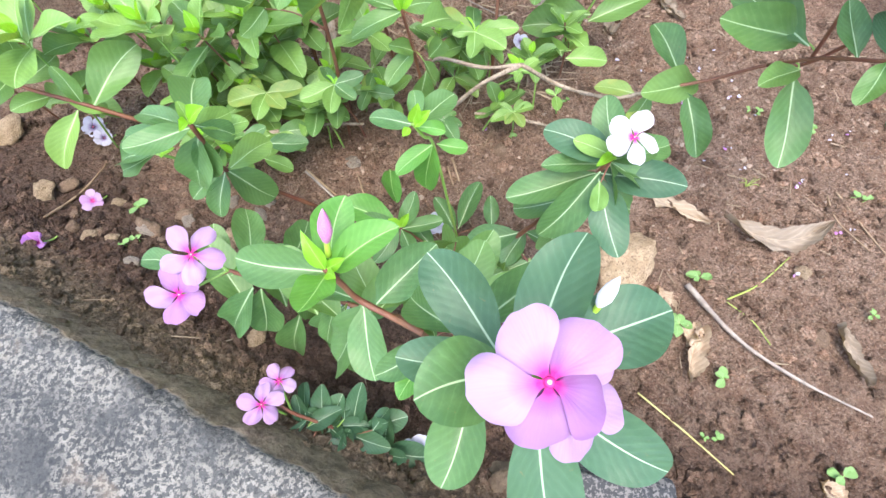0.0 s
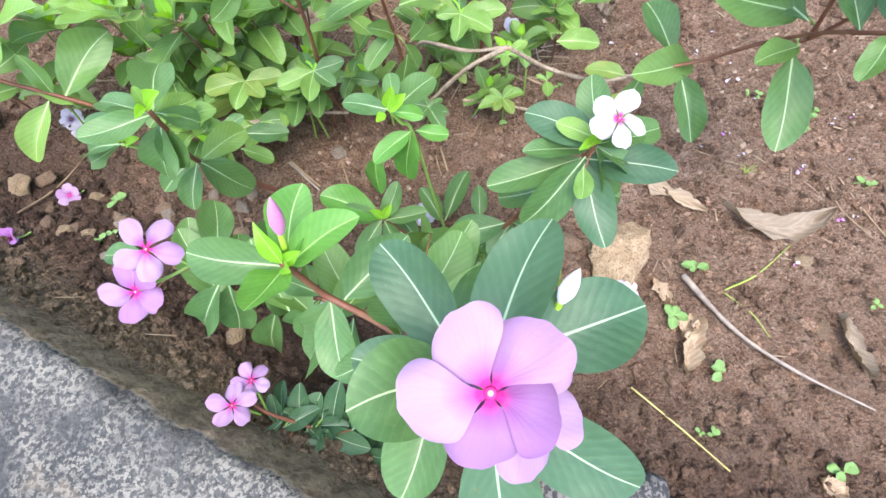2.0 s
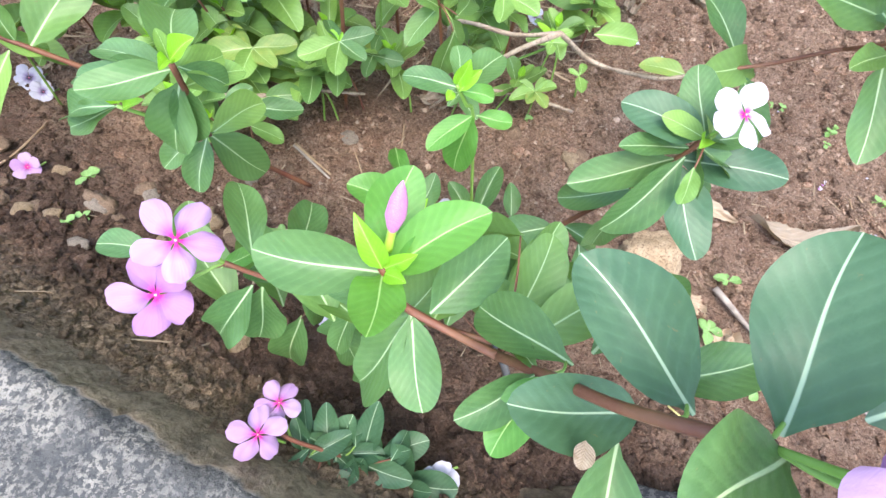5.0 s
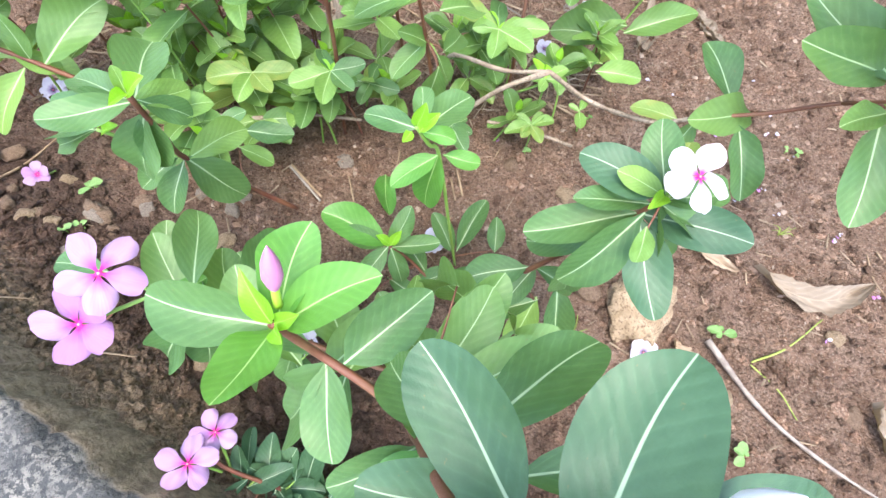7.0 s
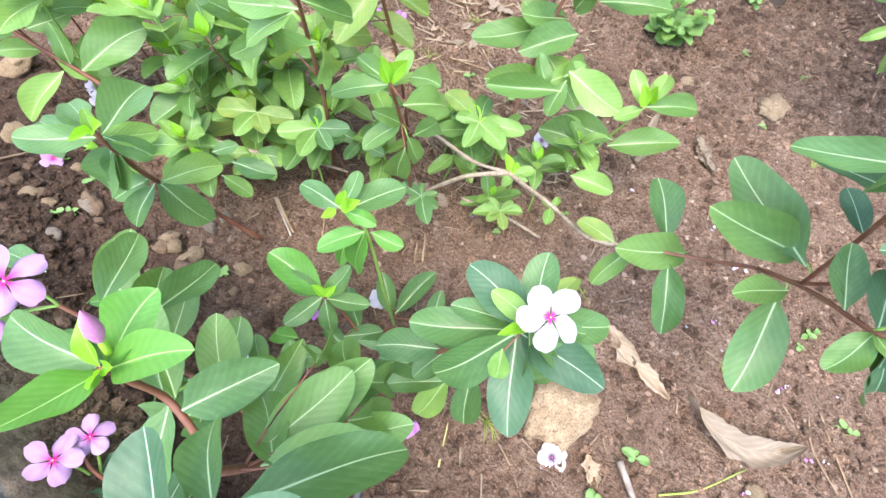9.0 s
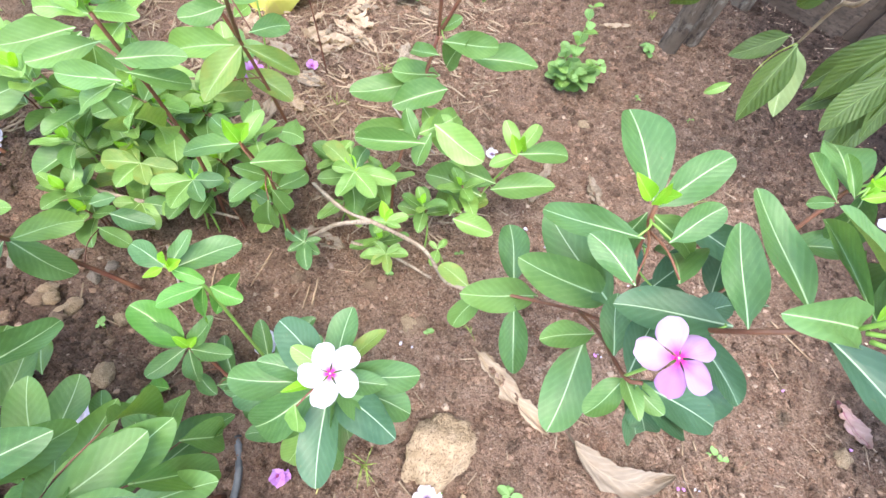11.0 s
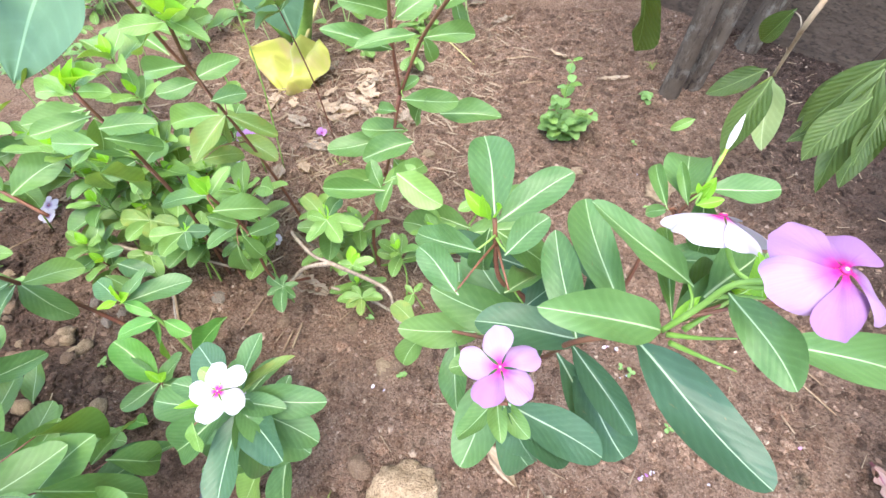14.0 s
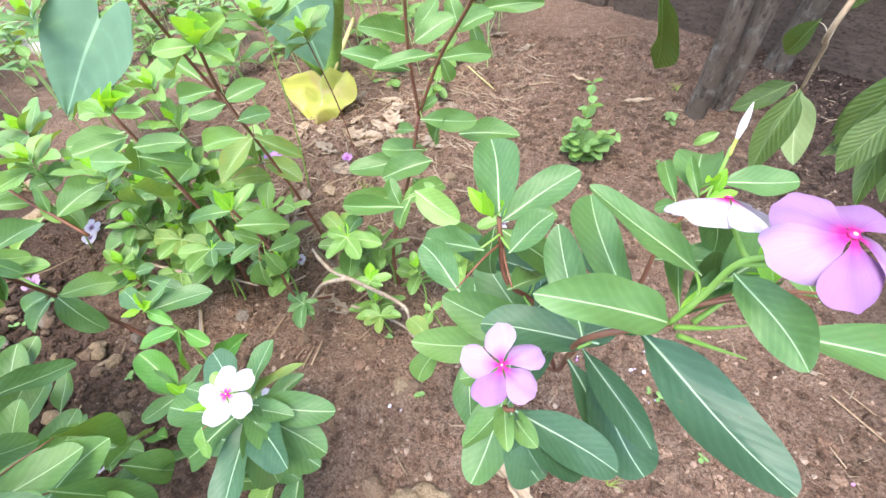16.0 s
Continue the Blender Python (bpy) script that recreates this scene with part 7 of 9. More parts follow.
little_whorl_plant(-0.114, 0.637, 0.200, (-0.016, -0.014), 0.075, "mid", 6, tiers=2)
little_whorl_plant(-0.445, 0.662, 0.240, (0.008, -0.013), 0.083, "mature_lit", 8, tiers=1)
little_whorl_plant(-0.261, 0.700, 0.160, (-0.009, 0.030), 0.068, "mid", 6, tiers=2)
little_whorl_plant(-0.144, 0.627, 0.140, (0.008, -0.004), 0.068, "mature_lit", 6, tiers=2)
little_whorl_plant(-0.063, 0.690, 0.160, (0.005, 0.008), 0.060, "mid", 6, tiers=1)
little_whorl_plant(-0.186, 0.736, 0.300, (0.020, 0.012), 0.075, "mid", 6, tiers=1)
little_whorl_plant(0.041, 0.623, 0.180, (0.022, -0.023), 0.063, "mid", 6, tiers=2)
little_whorl_plant(-0.058, 0.567, 0.100, (-0.027, 0.012), 0.054, "mid", 6, tiers=1)
little_whorl_plant(-0.024, 0.942, 0.300, (-0.029, -0.013), 0.075, "mature_lit", 6, tiers=1)
little_whorl_plant(-0.041, 0.866, 0.360, (0.022, 0.022), 0.075, "mature_lit", 8, tiers=1)
little_whorl_plant(-0.509, 0.834, 0.360, (0.007, 0.024), 0.075, "mature_lit", 6, tiers=2)
little_whorl_plant(0.134, 0.652, 0.130, (0.006, -0.020), 0.051, "mature_lit", 8, tiers=2)
little_whorl_plant(-0.452, 0.598, 0.180, (-0.003, -0.008), 0.075, "mid", 6, tiers=1)
little_whorl_plant(-0.116, 0.851, 0.300, (-0.024, 0.029), 0.068, "mid", 6, tiers=1)
little_whorl_plant(-0.256, 0.633, 0.140, (-0.026, -0.027), 0.068, "mid", 6, tiers=2)
little_whorl_plant(-0.129, 0.674, 0.200, (0.006, 0.003), 0.068, "mid", 8, tiers=2)
little_whorl_plant(-0.280, 0.653, 0.220, (-0.023, 0.002), 0.068, "mid", 6, tiers=1)
little_whorl_plant(-0.149, 0.709, 0.260, (-0.001, -0.015), 0.063, "mid", 6, tiers=2)
little_whorl_plant(-0.026, 0.617, 0.120, (-0.005, -0.015), 0.054, "mid", 6, tiers=1)
little_whorl_plant(-0.211, 0.584, 0.140, (-0.019, -0.028), 0.068, "mature_lit", 6, tiers=2)
little_whorl_plant(-0.139, 0.597, 0.120, (0.016, -0.005), 0.068, "mature_lit", 6, tiers=2)
little_whorl_plant(-0.053, 0.664, 0.160, (0.023, -0.011), 0.060, "mature_lit", 6, tiers=1)
little_whorl_plant(-0.169, 0.686, 0.200, (0.028, 0.009), 0.068, "mature_lit", 8, tiers=1)
little_whorl_plant(-0.188, 0.519, 0.120, (-0.007, -0.004), 0.060, "mature_lit", 8, tiers=1)
little_whorl_plant(-0.212, 0.639, 0.160, (-0.010, 0.009), 0.060, "mid", 8, tiers=2)
little_whorl_plant(-0.049, 0.565, 0.120, (0.002, 0.009), 0.054, "mature_lit", 8, tiers=1)
little_whorl_plant(-0.031, 0.730, 0.200, (0.025, 0.027), 0.068, "mature_lit", 6, tiers=1)
little_whorl_plant(0.166, 0.629, 0.140, (0.028, 0.010), 0.054, "mature_lit", 6, tiers=2)
little_whorl_plant(0.049, 0.593, 0.100, (-0.022, 0.028), 0.054, "mid", 8, tiers=1)
little_whorl_plant(-0.163, 0.505, 0.100, (0.011, -0.002), 0.060, "mature_lit", 6, tiers=1)
leaf(p_front, (0.003, 0.233, 0.250), (-0.017, 0.287, 0.280), 0.030, "mature_lit", up=(0.41, 0.02, 0.91))
leaf(p_front, (0.024, 0.226, 0.250), (-0.013, 0.269, 0.250), 0.025, "mature_lit", up=(0.39, 0.04, 0.92))
leaf(p_front, (0.051, 0.235, 0.236), (0.035, 0.287, 0.270), 0.027, "mature_lit", up=(0.35, 0.02, 0.94))
leaf(p_front, (0.039, 0.222, 0.250), (0.079, 0.261, 0.270), 0.028, "mature_lit", up=(0.33, 0.05, 0.94))
leaf(p_front, (0.078, 0.226, 0.229), (0.101, 0.280, 0.270), 0.025, "mature_lit", up=(0.28, 0.03, 0.96))
leaf(p_front, (0.116, 0.217, 0.253), (0.156, 0.278, 0.290), 0.034, "mature_lit", up=(0.22, 0.03, 0.97))
leaf(p_front, (0.132, 0.217, 0.246), (0.195, 0.250, 0.260), 0.026, "mature_lit", up=(0.16, 0.05, 0.99))
leaf(p_front, (-0.100, 0.266, 0.147), (-0.144, 0.349, 0.180), 0.036, "mature_lit", up=(0.44, -0.04, 0.90))
leaf(p_front, (-0.089, 0.300, 0.153), (-0.095, 0.337, 0.160), 0.018, "mature_lit", up=(0.41, -0.06, 0.91))
leaf(p_front, (-0.054, 0.299, 0.143), (-0.076, 0.339, 0.160), 0.023, "mature_lit", up=(0.39, -0.06, 0.92))
leaf(p_front, (0.143, 0.263, 0.250), (0.112, 0.310, 0.200), 0.025, "mature_lit", up=(0.21, -0.03, 0.98))
leaf(p_front, (0.152, 0.269, 0.250), (0.168, 0.285, 0.200), 0.026, "mature_lit", up=(0.16, -0.01, 0.99))
leaf(p_front, (0.082, 0.263, 0.173), (0.063, 0.297, 0.180), 0.019, "mature_lit", up=(0.26, -0.01, 0.97))
leaf(p_front, (0.044, 0.265, 0.162), (0.026, 0.296, 0.170), 0.017, "mature_lit", up=(0.30, -0.01, 0.95))
leaf(p_front, (-0.010, 0.276, 0.145), (-0.018, 0.306, 0.150), 0.015, "mature_lit", up=(0.34, -0.02, 0.94))
leaf(p_front, (0.108, 0.209, 0.294), (0.147, 0.271, 0.290), 0.031, "mature_lit", up=(0.09, -0.04, 1.00))
leaf(p_front, (0.114, 0.204, 0.297), (0.179, 0.231, 0.310), 0.029, "mature_lit", up=(0.04, 0.02, 1.00))
leaf(p_front, (0.124, 0.204, 0.300), (0.090, 0.244, 0.280), 0.026, "mature_lit", up=(0.15, -0.00, 0.99))
leaf(p_front, (0.065, 0.218, 0.310), (0.095, 0.267, 0.280), 0.026, "mature_lit", up=(0.21, -0.05, 0.98))
leaf(p_front, (0.027, 0.248, 0.193), (0.018, 0.303, 0.200), 0.027, "mature_lit", up=(0.25, -0.09, 0.97))
leaf(p_front, (-0.032, 0.262, 0.189), (-0.041, 0.319, 0.200), 0.028, "mature_lit", up=(0.32, -0.10, 0.94))
leaf(p_front, (-0.050, 0.260, 0.182), (-0.069, 0.330, 0.200), 0.035, "mature_lit", up=(0.35, -0.11, 0.93))
leaf(p_front, (-0.134, 0.313, 0.153), (-0.141, 0.366, 0.170), 0.027, "mature_lit", up=(0.41, -0.15, 0.90))
leaf(p_front, (0.156, 0.240, 0.300), (0.176, 0.255, 0.208), 0.024, "mature_lit", up=(0.01, -0.05, 1.00))
leaf(p_front, (0.060, 0.280, 0.180), (0.098, 0.289, 0.170), 0.019, "mature_lit", up=(0.15, -0.10, 0.98))
leaf(p_front, (0.125, 0.268, 0.300), (0.104, 0.295, 0.212), 0.022, "mature_lit", up=(0.12, -0.12, 0.99))

# ---- ground things ----
stone("stone", (0.360, 0.319), (0.047, 0.039, 0.028), ROCK_TAN, 1, "large flat ochre stone crusted with earth")
stone("stone", (0.216, 0.527), (0.011, 0.009, 0.007), ROCK, 2)
stone("stone", (0.288, 0.475), (0.014, 0.011, 0.008), ROCK_TAN, 3)
stone("stone", (-0.018, 0.526), (0.016, 0.012, 0.006), ROCK_GREY, 4)
stone("stone", (0.694, 0.948), (0.030, 0.022, 0.012), ROCK_TAN, 5, "flat ochre stone on the soil")
stone("stone", (-0.447, 0.484), (0.022, 0.014, 0.010), ROCK_TAN, 6)
stone("stone", (-0.293, 0.414), (0.016, 0.011, 0.008), ROCK_GREY, 7)
stone("stone", (-0.354, 0.404), (0.011, 0.010, 0.008), ROCK_TAN, 8)
stone("stone", (-0.325, 0.398), (0.009, 0.009, 0.007), ROCK_TAN, 9)
stone("stone", (-0.374, 0.417), (0.008, 0.008, 0.006), ROCK, 10)
stone("stone", (0.610, 0.287), (0.010, 0.010, 0.006), ROCK_TAN, 11)
stone("stone", (-0.429, 0.503), (0.014, 0.010, 0.008), ROCK, 12)
stone("stone", (-0.558, 0.616), (0.030, 0.020, 0.012), ROCK_TAN, 13)
stone("stone", (-0.284, 0.412), (0.016, 0.013, 0.010), ROCK, 14)
stone("stone", (-0.250, 0.440), (0.012, 0.010, 0.008), ROCK, 15)
stone("stone", (-0.144, 0.393), (0.012, 0.010, 0.009), ROCK_TAN, 16)
stone("stone", (-0.114, 0.243), (0.016, 0.012, 0.010), ROCK_TAN, 17)
stone("stone", (-0.054, 0.317), (0.017, 0.012, 0.010), ROCK_TAN, 18)
stone("stone", (-0.135, 0.295), (0.014, 0.012, 0.010), ROCK_TAN, 19)
stone("stone", (-0.147, 0.382), (0.014, 0.011, 0.010), ROCK_TAN, 20)
stone("stone", (0.290, 0.474), (0.016, 0.012, 0.008), ROCK, 21)
stone("stone", (0.301, 0.342), (0.016, 0.013, 0.009), ROCK, 22)
stone("stone", (0.110, 0.508), (0.011, 0.010, 0.008), ROCK, 23)
stone("stone", (0.301, 0.478), (0.014, 0.012, 0.007), ROCK, 24)
stone("stone", (-0.172, 0.394), (0.012, 0.010, 0.009), ROCK_TAN, 25)
stone("stone", (-0.294, 0.420), (0.016, 0.012, 0.010), ROCK, 26)
stone("stone", (0.534, 0.972), (0.014, 0.010, 0.007), ROCK_TAN, 27)
stone("stone", (0.913, 0.425), (0.014, 0.011, 0.006), ROCK_TAN, 28)
stone("stone", (0.218, 0.526), (0.010, 0.008, 0.007), ROCK, 29)
stone("stone", (0.686, 0.949), (0.020, 0.016, 0.010), ROCK_TAN, 30)
stone("stone", (0.223, 0.951), (0.014, 0.011, 0.008), ROCK_TAN, 31)
stone("stone", (0.594, 0.194), (0.012, 0.010, 0.006), ROCK, 32)
stone("stone", (0.338, 0.839), (0.018, 0.014, 0.008), ROCK_GREY, 33)
clod_dice = random.Random(53)
for k in range(22):
    x, y = clod_dice.uniform(-0.42, -0.05), clod_dice.uniform(0.33, 0.48)
    w = clod_dice.uniform(0.006, 0.013)
    if kerb_dist(x, y) > 0.07:
        stone("stone", (x, y), (w, w * clod_dice.uniform(0.7, 0.95), w * clod_dice.uniform(0.55, 0.8)), clod_dice.choice((ROCK, ROCK_TAN, ROCK_GREY, ROCK)), 40 + k, "small brown lump of earth and stone on the soil")
dry_leaf((0.384, 0.463), (0.498, 0.369), 0.034, "dry", 0.30)
dry_leaf((0.398, 0.282), (0.412, 0.244), 0.022, "dry", 0.30)
dry_leaf((0.415, 0.199), (0.436, 0.228), 0.030, "dry", 0.30)
dry_leaf((0.398, 0.154), (0.441, 0.222), 0.034, "dry", 0.35)
dry_leaf((0.619, 0.211), (0.620, 0.132), 0.030, "drygrey", 0.40)
dry_leaf((0.510, 0.039), (0.533, 0.018), 0.028, "dry", 0.30)
dry_leaf((-0.066, 0.790), (-0.045, 0.722), 0.035, "drygrey", 0.20)
dry_leaf((0.431, 0.748), (0.457, 0.798), 0.024, "drygrey", 0.30)
dry_leaf((0.544, 0.816), (0.561, 0.766), 0.030, "drygrey", 0.30)
dry_leaf((0.543, 0.831), (0.569, 0.754), 0.028, "drygrey", 0.30)
dry_leaf((0.438, 0.737), (0.472, 0.798), 0.026, "drygrey", 0.30)
dry_leaf((0.146, 0.740), (0.180, 0.660), 0.040, "drygrey", 0.20)
dry_leaf((-0.049, 0.757), (-0.065, 0.850), 0.040, "drygrey", 0.20)
dry_leaf((0.158, 0.670), (0.157, 0.747), 0.035, "drygrey", 0.25)
dry_leaf((0.076, 0.587), (0.162, 0.573), 0.040, "drygrey", 0.20)
dry_leaf((-0.695, 0.664), (-0.631, 0.690), 0.050, "dry", 0.20)
dry_leaf((-0.066, 1.049), (0.033, 1.042), 0.062, "dry", 0.14)
dry_leaf((-0.004, 1.119), (0.027, 1.227), 0.050, "dry", 0.14)
dry_leaf((-0.074, 1.052), (0.013, 1.049), 0.062, "dry", 0.14)
dry_leaf((-0.008, 1.144), (0.056, 1.108), 0.050, "dry", 0.14)
dry_leaf((0.453, 0.773), (0.475, 0.865), 0.020, "drygrey", 0.30)
dry_leaf((-0.001, 0.705), (0.049, 0.732), 0.030, "drygrey", 0.20)
dry_leaf((0.154, 0.689), (0.169, 0.644), 0.030, "drygrey", 0.20)
dry_leaf((-0.041, 0.872), (0.001, 0.838), 0.030, "dry", 0.20)
dry_leaf((0.396, 0.463), (0.431, 0.421), 0.020, "dry", 0.30)
dry_leaf((-0.088, 1.064), (-0.005, 1.009), 0.037, "dry", 0.14)
dry_leaf((-0.141, 1.013), (-0.065, 0.981), 0.033, "drygrey", 0.14)
dry_leaf((0.059, 1.069), (-0.033, 1.114), 0.037, "dry", 0.14)
dry_leaf((-0.105, 1.252), (-0.139, 1.177), 0.035, "drygrey", 0.14)
dry_leaf((-0.196, 1.089), (-0.190, 1.016), 0.037, "dry", 0.14)
dry_leaf((0.121, 1.057), (0.183, 1.034), 0.025, "drygrey", 0.14)
dry_leaf((0.254, 1.514), (0.308, 1.590), 0.037, "drygrey", 0.14)
dry_leaf((0.425, 1.406), (0.485, 1.384), 0.025, "dry", 0.14)
dry_leaf((0.557, 1.312), (0.636, 1.335), 0.018, "dry", 0.14)
dry_leaf((0.148, 1.613), (0.211, 1.657), 0.037, "drygrey", 0.14)
dry_leaf((-0.052, 0.921), (0.008, 0.912), 0.020, "drygrey", 0.30)
dry_leaf((0.184, 0.654), (0.147, 0.655), 0.030, "drygrey", 0.20)
dry_leaf((0.523, 0.378), (0.666, 0.353), 0.050, "drygrey", 0.20, "long curled grey-brown dead leaf on the soil", bow=0.22, ragged=0.45, lift=0.011)
dry_leaf((0.925, 0.505), (0.955, 0.445), 0.034, "withered", 0.20, "purplish withered leaf lying on the soil")
for k in range(16):
    x, y, a, ln = dead_dice.uniform(-0.16, 0.14), dead_dice.uniform(0.90, 1.30), dead_dice.uniform(0, 6.28), dead_dice.uniform(0.03, 0.07)
    dry_leaf((x, y), (x + math.cos(a) * ln, y + math.sin(a) * ln), ln * dead_dice.uniform(0.35, 0.6), dead_dice.choice(("dry", "drygrey")), 0.12)
twig([(0.438, 0.281), (0.480, 0.204), (0.532, 0.148), (0.609, 0.098)], 0.0040, 0.0011, TWIG_GREY, "long tapering grey-brown stalk on the soil")
twig([(0.335, 0.149), (0.375, 0.101), (0.414, 0.054)], 0.0012, 0.0009, STRAW, "thin yellow straw on the soil")
twig([(0.487, 0.256), (0.537, 0.273), (0.599, 0.310)], 0.0015, 0.0008, GRASS_STEM, "thin green runner on the soil")
twig([(0.486, 0.253), (0.510, 0.224), (0.522, 0.192)], 0.0010, 0.0007, GRASS_STEM, "thin green runner on the soil")
twig([(-0.085, 0.512), (-0.058, 0.482), (-0.039, 0.462)], 0.0022, 0.0014, TWIG, "short dry twig on the soil")
twig([(-0.011, 0.509), (0.003, 0.455)], 0.0012, 0.0010, TWIG, "short dry twig on the soil")
twig([(-0.413, 0.424), (-0.408, 0.486), (-0.389, 0.545)], 0.0018, 0.0010, TWIG, "long dry twig on the soil")
twig([(-0.088, 0.511), (-0.041, 0.457)], 0.0022, 0.0016, TWIG_GREY, "short dry twig on the soil")
twig([(-0.036, 0.882), (0.024, 0.824), (0.069, 0.778)], 0.0022, 0.0014, TWIG, "dry twig on the soil")
twig([(0.019, 0.984), (0.075, 0.943)], 0.0018, 0.0010, TWIG, "dry twig on the soil")
twig([(0.158, 0.896), (0.199, 0.856), (0.257, 0.809)], 0.0020, 0.0010, TWIG_GREY, "dry twig on the soil")
twig([(0.088, 0.887), (0.171, 0.877)], 0.0016, 0.0010, TWIG, "dry twig on the soil")
twig([(0.139, 0.515), (0.146, 0.470)], 0.0018, 0.0014, TWIG, "short dry twig on the soil")
twig([(0.060, 0.542), (0.050, 0.480)], 0.0014, 0.0010, TWIG, "short dry twig on the soil")
twig([(0.131, 0.500), (0.136, 0.462)], 0.0018, 0.0013, TWIG, "short dry twig on the soil")
twig([(0.286, 1.331), (0.370, 1.370), (0.445, 1.351)], 0.0020, 0.0010, TWIG, "dry twig on the soil")
twig([(0.360, 1.234), (0.425, 1.268)], 0.0022, 0.0012, TWIG, "dry twig on the soil")
twig([(0.501, 1.625), (0.579, 1.668)], 0.0020, 0.0010, TWIG, "dry twig on the soil")
twig([(0.141, 1.420), (0.245, 1.312)], 0.0020, 0.0012, STRAW, "yellow straw on the soil")
twig([(-0.001, 0.872), (0.116, 0.776)], 0.0018, 0.0010, TWIG, "dry twig on the soil")
twig([(0.703, 0.404), (0.717, 0.356), (0.731, 0.302)], 0.0012, 0.0010, TWIG, "thin dry twig on the soil")
twig([(0.847, 0.614), (0.879, 0.582), (0.898, 0.557)], 0.0014, 0.0010, TWIG, "thin dry twig on the soil")
twig([(0.861, 0.630), (0.896, 0.597)], 0.0012, 0.0010, TWIG, "thin dry twig on the soil")
twig([(0.689, 0.400), (0.687, 0.357), (0.711, 0.309)], 0.0012, 0.0010, TWIG, "thin dry twig on the soil")
twig([(0.287, 0.200), (0.307, 0.181)], 0.0012, 0.0010, STRAW, "thin straw on the soil")
twig([(0.230, 0.224), (0.230, 0.273)], 0.0012, 0.0008, STRAW, "thin straw on the soil")
twig([(0.545, 1.285), (0.524, 1.175)], 0.0014, 0.0009, TWIG, "thin dry twig on the soil")
twig([(0.192, 0.537), (0.209, 0.568)], 0.0010, 0.0008, TWIG, "thin dry twig on the soil")
fallen_flower(-0.376, 0.468, "pale", 0.0165, 25)
fallen_flower(-0.385, 0.385, "purple", 0.0180, 50)
fallen_flower(-0.408, 0.598, "wilted", 0.0160, 20)
fallen_flower(-0.169, 0.808, "wilted", 0.0150, 15)
fallen_flower(0.282, 0.749, "wilted", 0.0150, 20)
fallen_flower(0.359, 0.266, "wilted", 0.0190, 10)
fallen_flower(-0.084, 0.723, "purple", 0.0130, 50)
fallen_flower(0.070, 0.112, "wilted", 0.0180, 15)
fallen_flower(0.104, 0.399, "wilted", 0.0130, 10)
fallen_flower(0.189, 0.258, "purple", 0.0120, 60)
fallen_flower(-0.431, 0.622, "wilted", 0.0190, 5)
fallen_flower(-0.753, 0.753, "wilted", 0.0160, 40)
fallen_flower(-0.616, 0.756, "purple", 0.0160, 55)
fallen_flower(-0.030, 0.966, "purple", 0.0140, 40)
fallen_flower(-0.173, 0.842, "wilted", 0.0150, 10)
fallen_flower(0.019, 0.659, "wilted", 0.0120, 10)
fallen_flower(-0.028, 0.268, "wilted", 0.0160, 10)
fallen_flower(0.107, 0.404, "wilted", 0.0170, 20)
fallen_flower(0.033, 0.357, "purple", 0.0120, 60)
fallen_flower(0.182, 0.256, "purple", 0.0140, 55)
fallen_flower(-0.169, 0.812, "wilted", 0.0130, 20)
fallen_flower(0.361, 0.838, "wilted", 0.0130, 20)
fallen_flower(-0.539, 0.685, "purple", 0.0120, 50)
fallen_flower(-0.020, 0.284, "wilted", 0.0090, 30)
fallen = plant_root("fallen_flower", (0.008, 0.715, 0.200), "purple periwinkle flower caught among leaves", "fallen flowers", "flower")
blossom(fallen, (0.008, 0.715, 0.200), (0.1, -0.3, 1.0), 0.016, "purple", 20, cup=15)
petal_scrap(0.598, 0.584, "purple", 0.0050, 0)
petal_scrap(0.602, 0.587, "wilted", 0.0031, 0)
petal_scrap(0.561, 0.679, "wilted", 0.0043, 67)
petal_scrap(0.571, 0.650, "wilted", 0.0060, 134)
petal_scrap(0.575, 0.653, "wilted", 0.0031, 82)
petal_scrap(0.645, 0.419, "purple", 0.0050, 201)
petal_scrap(0.579, 0.456, "wilted", 0.0043, 268)
petal_scrap(0.583, 0.459, "wilted", 0.0031, 164)
petal_scrap(0.598, 0.282, "wilted", 0.0060, 335)
petal_scrap(0.566, 0.490, "purple", 0.0050, 42)
petal_scrap(0.570, 0.493, "wilted", 0.0031, 246)
petal_scrap(0.651, 0.981, "wilted", 0.0043, 109)
petal_scrap(0.731, 0.497, "wilted", 0.0060, 176)
petal_scrap(0.735, 0.500, "wilted", 0.0031, 328)
petal_scrap(0.677, 0.342, "purple", 0.0050, 243)
petal_scrap(0.572, 0.655, "wilted", 0.0043, 310)
petal_scrap(0.576, 0.658, "wilted", 0.0031, 50)
petal_scrap(0.597, 0.582, "wilted", 0.0060, 17)
petal_scrap(0.565, 0.493, "purple", 0.0050, 84)
petal_scrap(0.569, 0.496, "wilted", 0.0031, 132)
petal_scrap(0.576, 0.456, "wilted", 0.0043, 151)
petal_scrap(0.645, 0.419, "wilted", 0.0060, 218)
petal_scrap(0.649, 0.422, "wilted", 0.0031, 214)
petal_scrap(0.685, 0.341, "purple", 0.0050, 285)
petal_scrap(0.616, 0.620, "wilted", 0.0043, 352)
petal_scrap(0.620, 0.623, "wilted", 0.0031, 296)
petal_scrap(0.285, 0.442, "wilted", 0.0060, 59)
petal_scrap(0.657, 0.424, "purple", 0.0050, 126)
petal_scrap(0.661, 0.427, "wilted", 0.0031, 18)
petal_scrap(0.729, 0.433, "wilted", 0.0043, 193)
petal_scrap(1.027, 0.570, "wilted", 0.0060, 260)
petal_scrap(1.031, 0.573, "wilted", 0.0031, 100)
